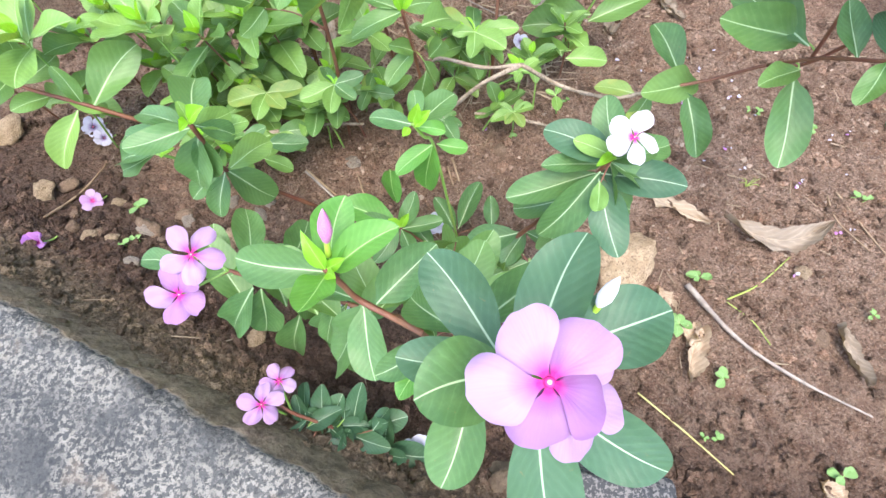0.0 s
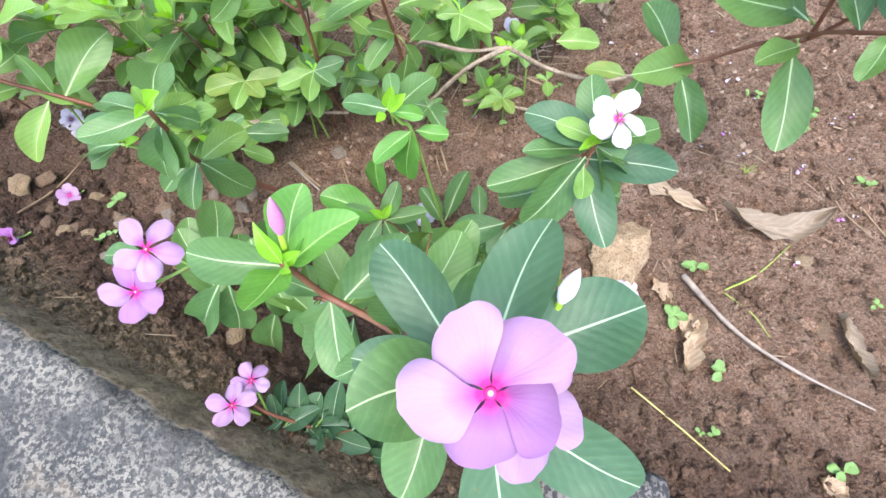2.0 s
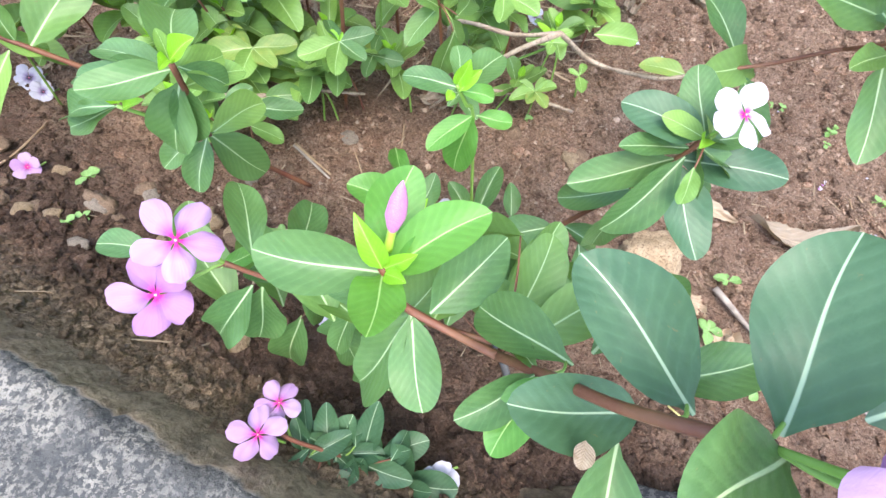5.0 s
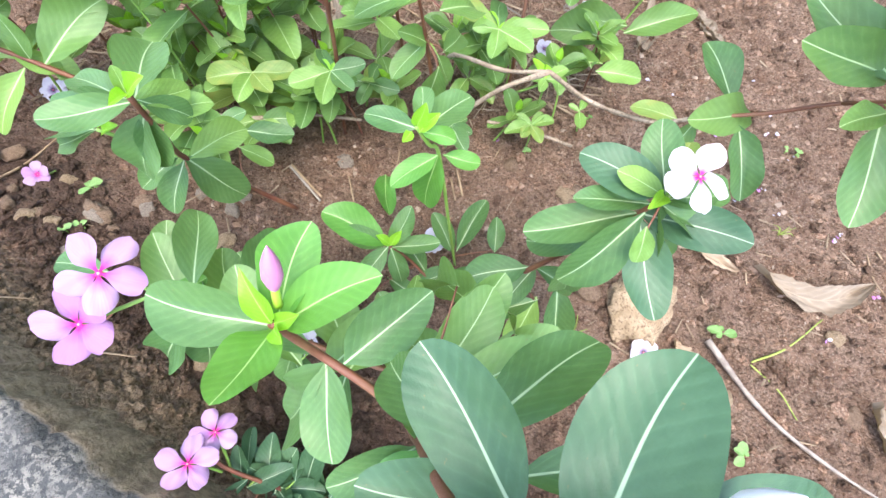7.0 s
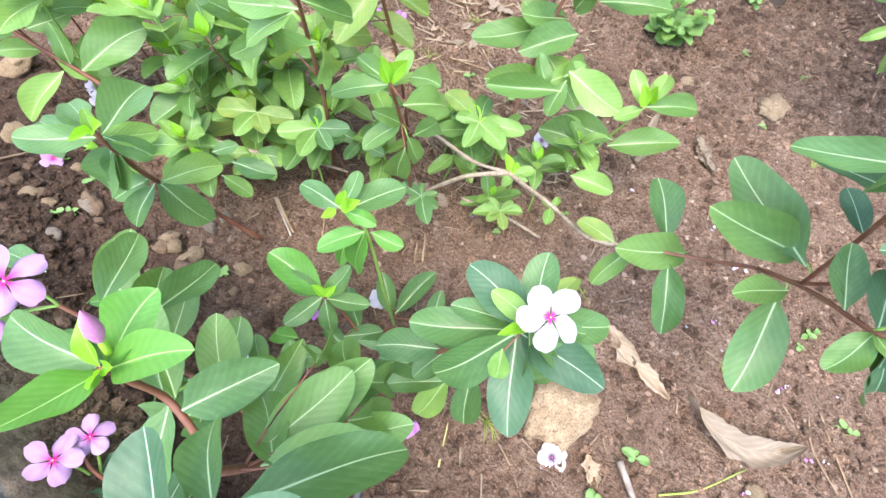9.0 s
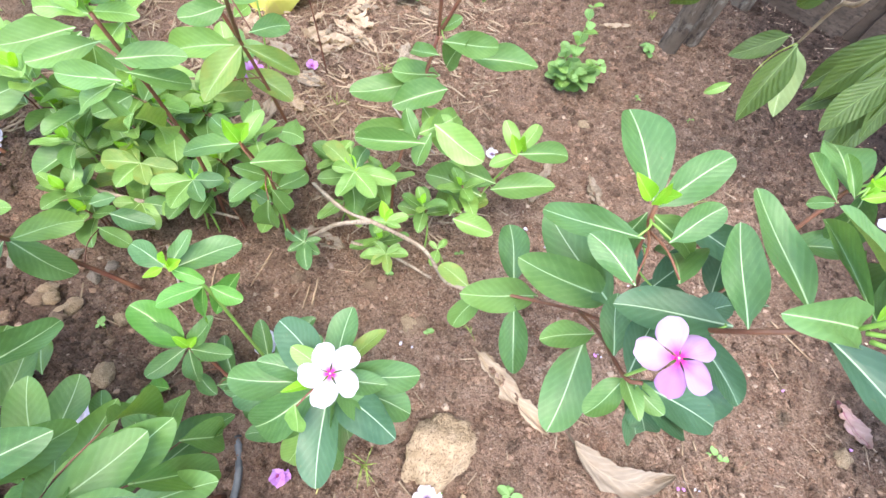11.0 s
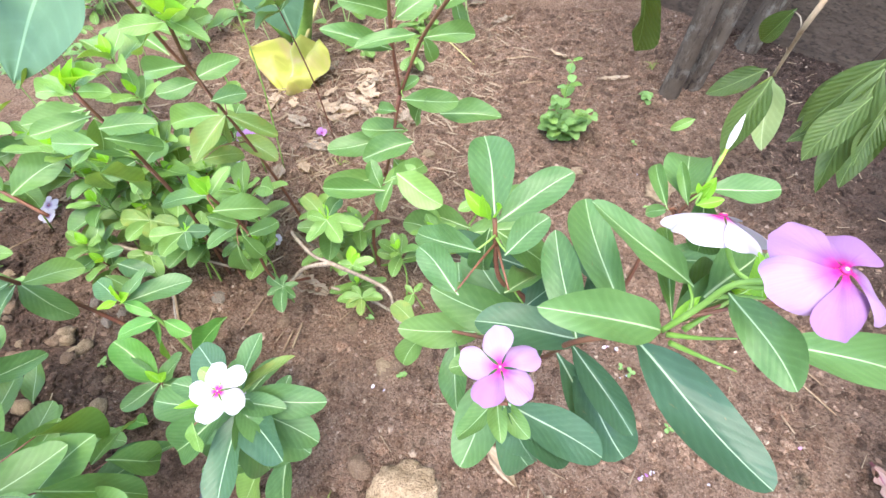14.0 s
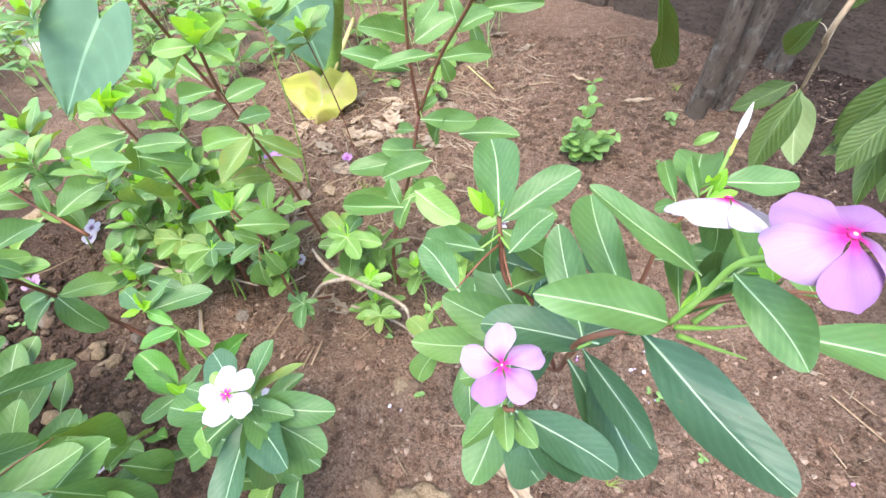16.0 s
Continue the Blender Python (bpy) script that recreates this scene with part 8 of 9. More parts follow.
petal_scrap(0.923, 0.435, "purple", 0.0050, 327)
petal_scrap(0.704, 0.342, "wilted", 0.0043, 34)
petal_scrap(0.708, 0.345, "wilted", 0.0031, 182)
petal_scrap(0.912, 0.373, "wilted", 0.0060, 101)
petal_scrap(0.763, 0.504, "purple", 0.0050, 168)
petal_scrap(0.767, 0.507, "wilted", 0.0031, 264)
petal_scrap(0.297, 0.445, "wilted", 0.0043, 235)
petal_scrap(0.611, 0.585, "wilted", 0.0060, 302)
petal_scrap(0.615, 0.588, "wilted", 0.0031, 346)
petal_scrap(0.846, 0.500, "purple", 0.0050, 9)
petal_scrap(0.662, 0.425, "wilted", 0.0043, 76)
petal_scrap(0.666, 0.428, "wilted", 0.0031, 68)
petal_scrap(0.532, 0.480, "wilted", 0.0060, 143)
petal_scrap(0.198, 0.571, "purple", 0.0050, 210)
petal_scrap(0.202, 0.574, "wilted", 0.0031, 150)
petal_scrap(0.474, 0.663, "wilted", 0.0043, 277)
petal_scrap(0.438, 0.686, "wilted", 0.0060, 344)
petal_scrap(0.442, 0.689, "wilted", 0.0031, 232)
petal_scrap(0.595, 0.280, "purple", 0.0050, 51)
petal_scrap(0.624, 0.545, "wilted", 0.0043, 118)
petal_scrap(0.628, 0.548, "wilted", 0.0031, 314)
petal_scrap(0.604, 0.689, "wilted", 0.0060, 185)
petal_scrap(0.520, 0.585, "purple", 0.0050, 252)
petal_scrap(0.524, 0.588, "wilted", 0.0031, 36)
petal_scrap(1.016, 0.586, "wilted", 0.0043, 319)
seedling(-0.091, 0.374, 0.016, 5)
seedling(0.456, 0.288, 0.019, 5)
seedling(0.409, 0.229, 0.020, 7)
seedling(-0.312, 0.454, 0.018, 5)
seedling(0.699, 0.509, 0.012, 4)
seedling(0.316, 0.468, 0.012, 4)
seedling(0.443, 0.157, 0.016, 5)
seedling(0.536, 0.042, 0.018, 6)
seedling(0.411, 0.090, 0.012, 4)
seedling(0.697, 0.508, 0.012, 4)
seedling(0.709, 0.513, 0.012, 5)
seedling(0.740, 0.386, 0.012, 4)
seedling(0.670, 0.896, 0.012, 4)
seedling(-0.306, 0.388, 0.014, 4)
seedling(-0.283, 0.270, 0.012, 4)
seedling(-0.242, 0.231, 0.012, 4)
seedling(0.316, 0.466, 0.012, 4)
seedling(0.633, 0.552, 0.011, 3)
seedling(0.682, 0.488, 0.012, 3)
seedling(0.452, 0.293, 0.014, 4)
seedling(-0.308, 0.383, 0.012, 5)
seedling(0.036, 0.081, 0.014, 4)
seedling(0.641, 1.069, 0.012, 4)
seedling(0.211, 0.817, 0.012, 4)
seedling(0.671, 1.242, 0.030, 8)
seedling(0.669, 1.235, 0.020, 7)
seedling(0.670, 0.218, 0.016, 5)
seedling(0.728, 0.392, 0.014, 4)
seedling(-0.295, 0.395, 0.012, 4)
seedling(0.397, 0.093, 0.010, 3)
seedling(0.750, 1.038, 0.012, 4)
seedling(0.237, 0.547, 0.010, 4)
seedling(0.135, 0.849, 0.014, 5)
seedling(0.339, 0.615, 0.010, 4)
seedling(0.622, 0.558, 0.010, 3)
grass_tuft(0.273, 0.286, 0.030, 7)
grass_tuft(0.745, 0.823, 0.030, 5)
grass_tuft(0.277, 0.289, 0.030, 5)
grass_tuft(0.575, 0.426, 0.020, 6)
grass_tuft(0.114, 0.992, 0.030, 6)
grass_tuft(0.048, 0.882, 0.030, 6)
grass_tuft(-1.303, 1.195, 0.080, 12)
grass_tuft(-0.439, 1.336, 0.060, 10)
grass_tuft(-0.112, 1.311, 0.050, 8)
grass_tuft(0.378, 0.485, 0.020, 4)
grass_tuft(0.689, 1.381, 0.030, 8)
edging = tube("edging_strip", [on_ground(0.122, 0.287, 0.002), on_ground(0.140, 0.249, 0.002), on_ground(0.151, 0.205, 0.002), on_ground(0.153, 0.154, 0.002)], 0.0042, 0.0042, HOSE, None, 8, 8)
tagged(edging, "black plastic strip half buried in the soil", "edging strip")

bit = new("dry_petal", blade("dry", 3))
bit.matrix_world = Matrix.Translation((0.108, 0.163, 0.393)) @ pose(0, 0, 0, 8, 6, 160) @ Matrix.Diagonal((0.007, 0.009, 0.009, 1))
tagged(bit, "small dry papery petal stuck to a leaf", "dry petal")

# ---- tree, taro, herb ----
tree = plant_root("tree", (0.711, 1.290, 0.0), "small grey-barked tree with hanging glossy leaves", "", "tree")
tree_trunk(tree, (0.722, 1.285), (0.735, 1.300), 0.021)
tree_trunk(tree, (0.775, 1.325), (0.800, 1.330), 0.020)
tree_trunk(tree, (0.915, 1.520), (1.020, 1.500), 0.028)
shade_crown(tree, (0.98, 1.30, 1.20), (0.34, 0.30, 0.16), 480)
tube("branch", [(0.930, 1.250, 0.900), (0.880, 1.120, 0.620), (0.701, 0.810, 0.420), (0.743, 0.909, 0.330), (0.762, 0.951, 0.253)], 0.004, 0.0022, TWIG, tree, knots=0.15)
tube("branch", [(0.762, 0.951, 0.253), (0.749, 0.960, 0.220), (0.738, 0.951, 0.190)], 0.0014, 0.001, GRASS_STEM, tree, knots=0.15)
leaf(tree, (0.761, 0.952, 0.250), (0.780, 0.887, 0.168), 0.040, "treepale", up=(-0.28, -0.58, 0.76))
leaf(tree, (0.759, 0.973, 0.250), (0.691, 0.967, 0.203), 0.033, "tree", up=(-0.23, -0.62, 0.75))
leaf(tree, (0.757, 0.941, 0.256), (0.724, 0.871, 0.159), 0.040, "tree", up=(-0.25, -0.58, 0.78))
leaf(tree, (0.647, 0.827, 0.250), (0.620, 0.822, 0.232), 0.013, "mid", up=(-0.18, -0.58, 0.79))
leaf(tree, (0.727, 0.917, 0.360), (0.712, 0.944, 0.300), 0.027, "tree", up=(-0.26, -0.66, 0.70))
leaf(tree, (0.762, 0.952, 0.360), (0.764, 0.895, 0.400), 0.028, "tree", up=(-0.31, -0.67, 0.67))
leaf(tree, (0.536, 0.896, 0.400), (0.576, 0.959, 0.250), 0.027, "tree", up=(-0.10, -0.69, 0.72))
tube("branch", [(1.000, 1.200, 0.950), (0.980, 1.050, 0.600), (0.851, 0.932, 0.360), (0.912, 0.926, 0.270), (0.918, 0.908, 0.250)], 0.0024, 0.0012, TWIG, tree, knots=0.15)
leaf(tree, (0.923, 1.005, 0.270), (0.848, 0.983, 0.162), 0.040, "tree", up=(-0.39, -0.56, 0.73))
leaf(tree, (0.908, 0.926, 0.275), (0.812, 0.907, 0.175), 0.040, "tree", up=(-0.40, -0.54, 0.74))
leaf(tree, (0.899, 0.909, 0.270), (0.876, 0.835, 0.159), 0.040, "tree", up=(-0.43, -0.50, 0.75))
leaf(tree, (0.892, 0.900, 0.270), (0.865, 0.867, 0.195), 0.034, "tree", up=(-0.42, -0.52, 0.74))
leaf(tree, (0.911, 0.907, 0.270), (0.945, 0.850, 0.235), 0.030, "tree", up=(-0.46, -0.51, 0.73))
leaf(tree, (0.864, 0.854, 0.270), (0.857, 0.817, 0.214), 0.027, "tree", up=(-0.43, -0.50, 0.75))
leaf(tree, (0.871, 0.926, 0.309), (0.809, 0.894, 0.203), 0.040, "tree", up=(-0.33, -0.59, 0.74))
leaf(tree, (0.828, 0.841, 0.300), (0.787, 0.807, 0.221), 0.038, "tree", up=(-0.35, -0.55, 0.76))
leaf(tree, (0.860, 0.909, 0.300), (0.837, 0.812, 0.164), 0.040, "tree", up=(-0.36, -0.55, 0.76))
coleus = plant_root("coleus_plant", (0.980, 0.430, 0.0), "coleus with yellow-green serrated leaves and purple veins", "", "plant")
tube("stem", [(1.010, 0.440, -0.01), (0.990, 0.430, 0.06), (0.975, 0.425, 0.115)], 0.003, 0.002, STEM_GREEN, coleus)
COLEUS_LEAF = blade_mesh("leaf", LEAF["coleus"], tip_round=0.8, base_pow=0.55, bend=0.2, fold=0.2, wave=0.05, nu=9, nv=41, seed=4, teeth=0.13)
for tip, width in (((0.905, 0.398, 0.118), 0.060), ((0.950, 0.500, 0.135), 0.062), ((0.945, 0.362, 0.112), 0.052), ((1.040, 0.450, 0.120), 0.058)):
    m, length = frame_matrix((0.975, 0.425, 0.118), tip, 0)
    ob = new("leaf", COLEUS_LEAF)
    attach(ob, coleus, m @ Matrix.Diagonal((width, length, length, 1)))
taro = plant_root("taro_plant", (-0.245, 1.310, 0.0), "taro plant with large heart-shaped leaves, one yellowed", "", "plant")
tube("stalk", [(-0.245, 1.310, 0.004), (-0.221, 1.304, 0.140), (-0.118, 1.170, 0.300)], 0.020, 0.012, STEM_GREEN, taro)
tube("stalk", [(-0.230, 1.296, 0.004), (-0.172, 1.284, 0.140), (-0.050, 1.142, 0.300)], 0.020, 0.012, STEM_GREEN, taro)
tube("stalk", [(-0.242, 1.311, 0.004), (-0.194, 1.431, 0.120), (-0.196, 1.224, 0.030)], 0.006, 0.004, STRAW, taro)
heart_leaf(taro, (-0.183, 1.187, 0.060), (-0.175, 1.080, 0.015), 0.20, "yellow", 1.3, (0.0, -0.6, 0.8))
heart_leaf(taro, (-0.175, 1.153, 0.300), (-0.121, 1.103, 0.140), 0.17, "taro", 0.1, (0.2, -0.8, 0.5))
tube("stalk", [(-0.279, 1.322, 0.004), (-0.475, 1.266, 0.300), (-0.425, 0.900, 0.330)], 0.012, 0.006, STEM_GREEN, taro)
heart_leaf(taro, (-0.421, 0.888, 0.330), (-0.499, 0.757, 0.200), 0.16, "taro", 0.12, (0.35, -0.8, 0.5))
log = tube("log", [(-1.685, 1.401, 0.030), (-1.454, 1.328, 0.030), (-1.224, 1.256, 0.030)], 0.03, 0.026, LOG, None, 12, 6, knots=0.15)
tagged(log, "pale weathered log lying behind the plants", "log")

# ---- leaf stalks ----
tube("petiole", [(0.107, 0.185, 0.362), (0.114, 0.186, 0.363), (0.118, 0.190, 0.358)], 0.0009, 0.0006, STEM_GREEN, p_front, 6, 3)
tube("petiole", [(0.123, 0.169, 0.416), (0.130, 0.169, 0.415), (0.134, 0.172, 0.411)], 0.0009, 0.0006, STEM_GREEN, p_front, 6, 3)
tube("petiole", [(0.133, 0.164, 0.436), (0.139, 0.164, 0.434), (0.146, 0.167, 0.431)], 0.0009, 0.0006, STEM_GREEN, p_front, 6, 3)
tube("petiole", [(-0.049, 0.262, 0.298), (-0.078, 0.258, 0.285), (-0.108, 0.254, 0.256)], 0.0009, 0.0006, STEM_RED, p_front, 6, 3)
tube("petiole", [(-0.037, 0.259, 0.283), (-0.054, 0.266, 0.275), (-0.069, 0.274, 0.255)], 0.0009, 0.0006, STEM_RED, p_front, 6, 3)
tube("petiole", [(0.000, 0.250, 0.250), (-0.016, 0.250, 0.228), (-0.034, 0.248, 0.187)], 0.0009, 0.0006, STEM_RED, p_front, 6, 3)
tube("petiole", [(0.012, 0.246, 0.246), (0.004, 0.247, 0.225), (-0.004, 0.245, 0.188)], 0.0009, 0.0006, STEM_RED, p_front, 6, 3)
tube("petiole", [(0.042, 0.237, 0.237), (0.032, 0.227, 0.220), (0.021, 0.214, 0.188)], 0.0009, 0.0006, STEM_RED, p_front, 6, 3)
tube("petiole", [(-0.023, 0.150, 0.174), (-0.027, 0.147, 0.173), (-0.029, 0.145, 0.170)], 0.0009, 0.0006, STEM_GREEN, p_kerb, 6, 3)
tube("petiole", [(-0.018, 0.147, 0.169), (-0.022, 0.138, 0.172), (-0.025, 0.128, 0.170)], 0.0009, 0.0006, STEM_RED, p_kerb, 6, 3)
tube("petiole", [(-0.026, 0.152, 0.177), (-0.031, 0.150, 0.175), (-0.035, 0.150, 0.171)], 0.0009, 0.0006, STEM_GREEN, p_kerb, 6, 3)
tube("petiole", [(-0.006, 0.141, 0.159), (-0.000, 0.144, 0.167), (0.005, 0.149, 0.169)], 0.0009, 0.0006, STEM_GREEN, p_kerb, 6, 3)
tube("petiole", [(0.007, 0.135, 0.150), (0.019, 0.135, 0.164), (0.033, 0.137, 0.169)], 0.0009, 0.0006, STEM_RED, p_kerb, 6, 3)
tube("petiole", [(-0.085, 0.385, 0.299), (-0.087, 0.387, 0.300), (-0.088, 0.389, 0.298)], 0.0009, 0.0006, STEM_GREEN, p_left, 6, 3)
tube("petiole", [(-0.088, 0.420, 0.137), (-0.098, 0.446, 0.140), (-0.107, 0.472, 0.128)], 0.0009, 0.0006, STEM_RED, p_left, 6, 3)
tube("petiole", [(-0.380, 0.554, 0.214), (-0.390, 0.567, 0.203), (-0.399, 0.583, 0.180)], 0.0009, 0.0006, STEM_RED, p_farleft, 6, 3)
tube("petiole", [(-0.350, 0.550, 0.192), (-0.355, 0.554, 0.188), (-0.361, 0.556, 0.181)], 0.0009, 0.0006, STEM_GREEN, p_farleft, 6, 3)
tube("petiole", [(-0.387, 0.555, 0.220), (-0.397, 0.582, 0.208), (-0.406, 0.608, 0.184)], 0.0009, 0.0006, STEM_RED, p_farleft, 6, 3)
tube("petiole", [(-0.392, 0.556, 0.223), (-0.405, 0.574, 0.209), (-0.419, 0.588, 0.181)], 0.0009, 0.0006, STEM_RED, p_farleft, 6, 3)
tube("petiole", [(0.088, 0.350, 0.094), (0.062, 0.334, 0.090), (0.033, 0.318, 0.069)], 0.0009, 0.0006, STEM_RED, p_centre, 6, 3)
tube("petiole", [(0.091, 0.349, 0.090), (0.073, 0.345, 0.085), (0.058, 0.341, 0.070)], 0.0009, 0.0006, STEM_RED, p_centre, 6, 3)
tube("petiole", [(0.100, 0.345, 0.076), (0.092, 0.339, 0.075), (0.088, 0.334, 0.071)], 0.0009, 0.0006, STEM_RED, p_centre, 6, 3)
tube("petiole", [(0.132, 0.373, 0.056), (0.157, 0.375, 0.064), (0.181, 0.379, 0.061)], 0.0009, 0.0006, STEM_RED, p_centre, 6, 3)
tube("petiole", [(0.258, 0.330, 0.300), (0.249, 0.318, 0.306), (0.241, 0.305, 0.303)], 0.0009, 0.0006, STEM_RED, p_white, 6, 3)
tube("petiole", [(0.258, 0.330, 0.300), (0.257, 0.327, 0.303), (0.259, 0.328, 0.305)], 0.0009, 0.0006, STEM_GREEN, p_white, 6, 3)
tube("petiole", [(0.239, 0.329, 0.232), (0.236, 0.322, 0.235), (0.233, 0.314, 0.230)], 0.0009, 0.0006, STEM_GREEN, p_white, 6, 3)
tube("petiole", [(0.201, 0.327, 0.153), (0.205, 0.329, 0.153), (0.206, 0.330, 0.149)], 0.0009, 0.0006, STEM_GREEN, p_white, 6, 3)
tube("petiole", [(0.188, 0.325, 0.121), (0.202, 0.318, 0.119), (0.215, 0.308, 0.107)], 0.0009, 0.0006, STEM_RED, p_white, 6, 3)
tube("petiole", [(0.187, 0.324, 0.119), (0.198, 0.320, 0.117), (0.205, 0.315, 0.111)], 0.0009, 0.0006, STEM_RED, p_white, 6, 3)
tube("petiole", [(0.188, 0.325, 0.121), (0.202, 0.316, 0.120), (0.213, 0.307, 0.109)], 0.0009, 0.0006, STEM_RED, p_white, 6, 3)
tube("petiole", [(0.192, 0.325, 0.130), (0.215, 0.326, 0.126), (0.239, 0.323, 0.108)], 0.0009, 0.0006, STEM_RED, p_white, 6, 3)
tube("petiole", [(0.187, 0.324, 0.119), (0.197, 0.329, 0.117), (0.202, 0.333, 0.111)], 0.0009, 0.0006, STEM_RED, p_white, 6, 3)
tube("petiole", [(0.433, 0.435, 0.421), (0.430, 0.426, 0.425), (0.424, 0.419, 0.423)], 0.0009, 0.0006, STEM_GREEN, p_right, 6, 3)
tube("petiole", [(0.434, 0.434, 0.415), (0.428, 0.410, 0.426), (0.419, 0.387, 0.426)], 0.0009, 0.0006, STEM_RED, p_right, 6, 3)
tube("petiole", [(0.433, 0.435, 0.419), (0.437, 0.426, 0.424), (0.442, 0.419, 0.426)], 0.0009, 0.0006, STEM_GREEN, p_right, 6, 3)
tube("petiole", [(0.435, 0.433, 0.413), (0.440, 0.413, 0.424), (0.447, 0.397, 0.422)], 0.0009, 0.0006, STEM_RED, p_right, 6, 3)
tube("petiole", [(0.417, 0.465, 0.212), (0.422, 0.473, 0.205), (0.422, 0.479, 0.192)], 0.0009, 0.0006, STEM_RED, p_right, 6, 3)
tube("petiole", [(0.479, 0.434, 0.276), (0.476, 0.443, 0.278), (0.468, 0.451, 0.277)], 0.0009, 0.0006, STEM_GREEN, p_right, 6, 3)
tube("petiole", [(0.452, 0.422, 0.281), (0.455, 0.419, 0.280), (0.455, 0.415, 0.277)], 0.0009, 0.0006, STEM_GREEN, p_right, 6, 3)
tube("petiole", [(0.450, 0.431, 0.369), (0.454, 0.424, 0.371), (0.459, 0.419, 0.371)], 0.0009, 0.0006, STEM_GREEN, p_right, 6, 3)
tube("petiole", [(0.453, 0.432, 0.363), (0.456, 0.441, 0.369), (0.454, 0.451, 0.371)], 0.0009, 0.0006, STEM_GREEN, p_right, 6, 3)
tube("petiole", [(0.516, 0.436, 0.382), (0.501, 0.459, 0.382), (0.488, 0.479, 0.372)], 0.0009, 0.0006, STEM_RED, p_right, 6, 3)
tube("petiole", [(0.485, 0.397, 0.364), (0.487, 0.405, 0.369), (0.486, 0.413, 0.369)], 0.0009, 0.0006, STEM_GREEN, p_right, 6, 3)
tube("petiole", [(0.485, 0.395, 0.370), (0.482, 0.395, 0.371), (0.480, 0.397, 0.371)], 0.0009, 0.0006, STEM_GREEN, p_right, 6, 3)
tube("petiole", [(0.486, 0.388, 0.388), (0.492, 0.391, 0.391), (0.494, 0.394, 0.389)], 0.0009, 0.0006, STEM_GREEN, p_right, 6, 3)
tube("petiole", [(0.522, 0.376, 0.464), (0.524, 0.384, 0.465), (0.523, 0.392, 0.465)], 0.0009, 0.0006, STEM_GREEN, p_right, 6, 3)
tube("petiole", [(0.525, 0.375, 0.482), (0.534, 0.377, 0.483), (0.543, 0.379, 0.481)], 0.0009, 0.0006, STEM_GREEN, p_right, 6, 3)
tube("petiole", [(0.515, 0.435, 0.380), (0.523, 0.427, 0.383), (0.530, 0.419, 0.379)], 0.0009, 0.0006, STEM_RED, p_right, 6, 3)
tube("petiole", [(0.540, 0.464, 0.455), (0.536, 0.462, 0.454), (0.532, 0.462, 0.450)], 0.0009, 0.0006, STEM_GREEN, p_right, 6, 3)
tube("petiole", [(0.533, 0.461, 0.433), (0.527, 0.455, 0.444), (0.521, 0.452, 0.450)], 0.0009, 0.0006, STEM_RED, p_right, 6, 3)
tube("petiole", [(0.540, 0.464, 0.455), (0.537, 0.460, 0.454), (0.533, 0.457, 0.451)], 0.0009, 0.0006, STEM_GREEN, p_right, 6, 3)
tube("petiole", [(0.540, 0.464, 0.455), (0.540, 0.462, 0.453), (0.541, 0.460, 0.451)], 0.0009, 0.0006, STEM_GREEN, p_right, 6, 3)
tube("petiole", [(0.540, 0.464, 0.455), (0.538, 0.460, 0.454), (0.537, 0.457, 0.450)], 0.0009, 0.0006, STEM_GREEN, p_right, 6, 3)
tube("petiole", [(0.534, 0.462, 0.434), (0.528, 0.456, 0.445), (0.522, 0.450, 0.449)], 0.0009, 0.0006, STEM_RED, p_right, 6, 3)
tube("petiole", [(0.521, 0.376, 0.461), (0.549, 0.388, 0.463), (0.575, 0.399, 0.452)], 0.0009, 0.0006, STEM_RED, p_right, 6, 3)
tube("petiole", [(0.521, 0.376, 0.462), (0.552, 0.389, 0.464), (0.582, 0.403, 0.452)], 0.0009, 0.0006, STEM_RED, p_right, 6, 3)
tube("petiole", [(0.520, 0.377, 0.457), (0.541, 0.389, 0.460), (0.560, 0.402, 0.450)], 0.0009, 0.0006, STEM_RED, p_right, 6, 3)
tube("petiole", [(0.093, 0.535, 0.277), (0.102, 0.525, 0.279), (0.114, 0.517, 0.274)], 0.0009, 0.0006, STEM_RED, p_mid, 6, 3)
tube("petiole", [(0.099, 0.546, 0.211), (0.108, 0.540, 0.213), (0.118, 0.535, 0.209)], 0.0009, 0.0006, STEM_RED, p_mid, 6, 3)
tube("petiole", [(0.100, 0.548, 0.200), (0.094, 0.582, 0.213), (0.091, 0.613, 0.212)], 0.0009, 0.0006, STEM_RED, p_mid, 6, 3)
tube("petiole", [(0.099, 0.546, 0.214), (0.105, 0.531, 0.216), (0.112, 0.516, 0.206)], 0.0009, 0.0006, STEM_RED, p_mid, 6, 3)
tube("petiole", [(0.099, 0.546, 0.211), (0.105, 0.539, 0.213), (0.111, 0.531, 0.208)], 0.0009, 0.0006, STEM_GREEN, p_mid, 6, 3)
tube("petiole", [(0.120, 0.578, 0.451), (0.119, 0.580, 0.454), (0.122, 0.580, 0.457)], 0.0009, 0.0006, STEM_GREEN, p_tall, 6, 3)
tube("petiole", [(0.125, 0.573, 0.460), (0.130, 0.568, 0.459), (0.133, 0.568, 0.454)], 0.0009, 0.0006, STEM_GREEN, p_tall, 6, 3)
tube("petiole", [(0.068, 0.628, 0.357), (0.065, 0.628, 0.359), (0.064, 0.630, 0.361)], 0.0009, 0.0006, STEM_GREEN, p_tall, 6, 3)
tube("petiole", [(0.080, 0.613, 0.384), (0.092, 0.604, 0.376), (0.105, 0.596, 0.360)], 0.0009, 0.0006, STEM_RED, p_tall, 6, 3)
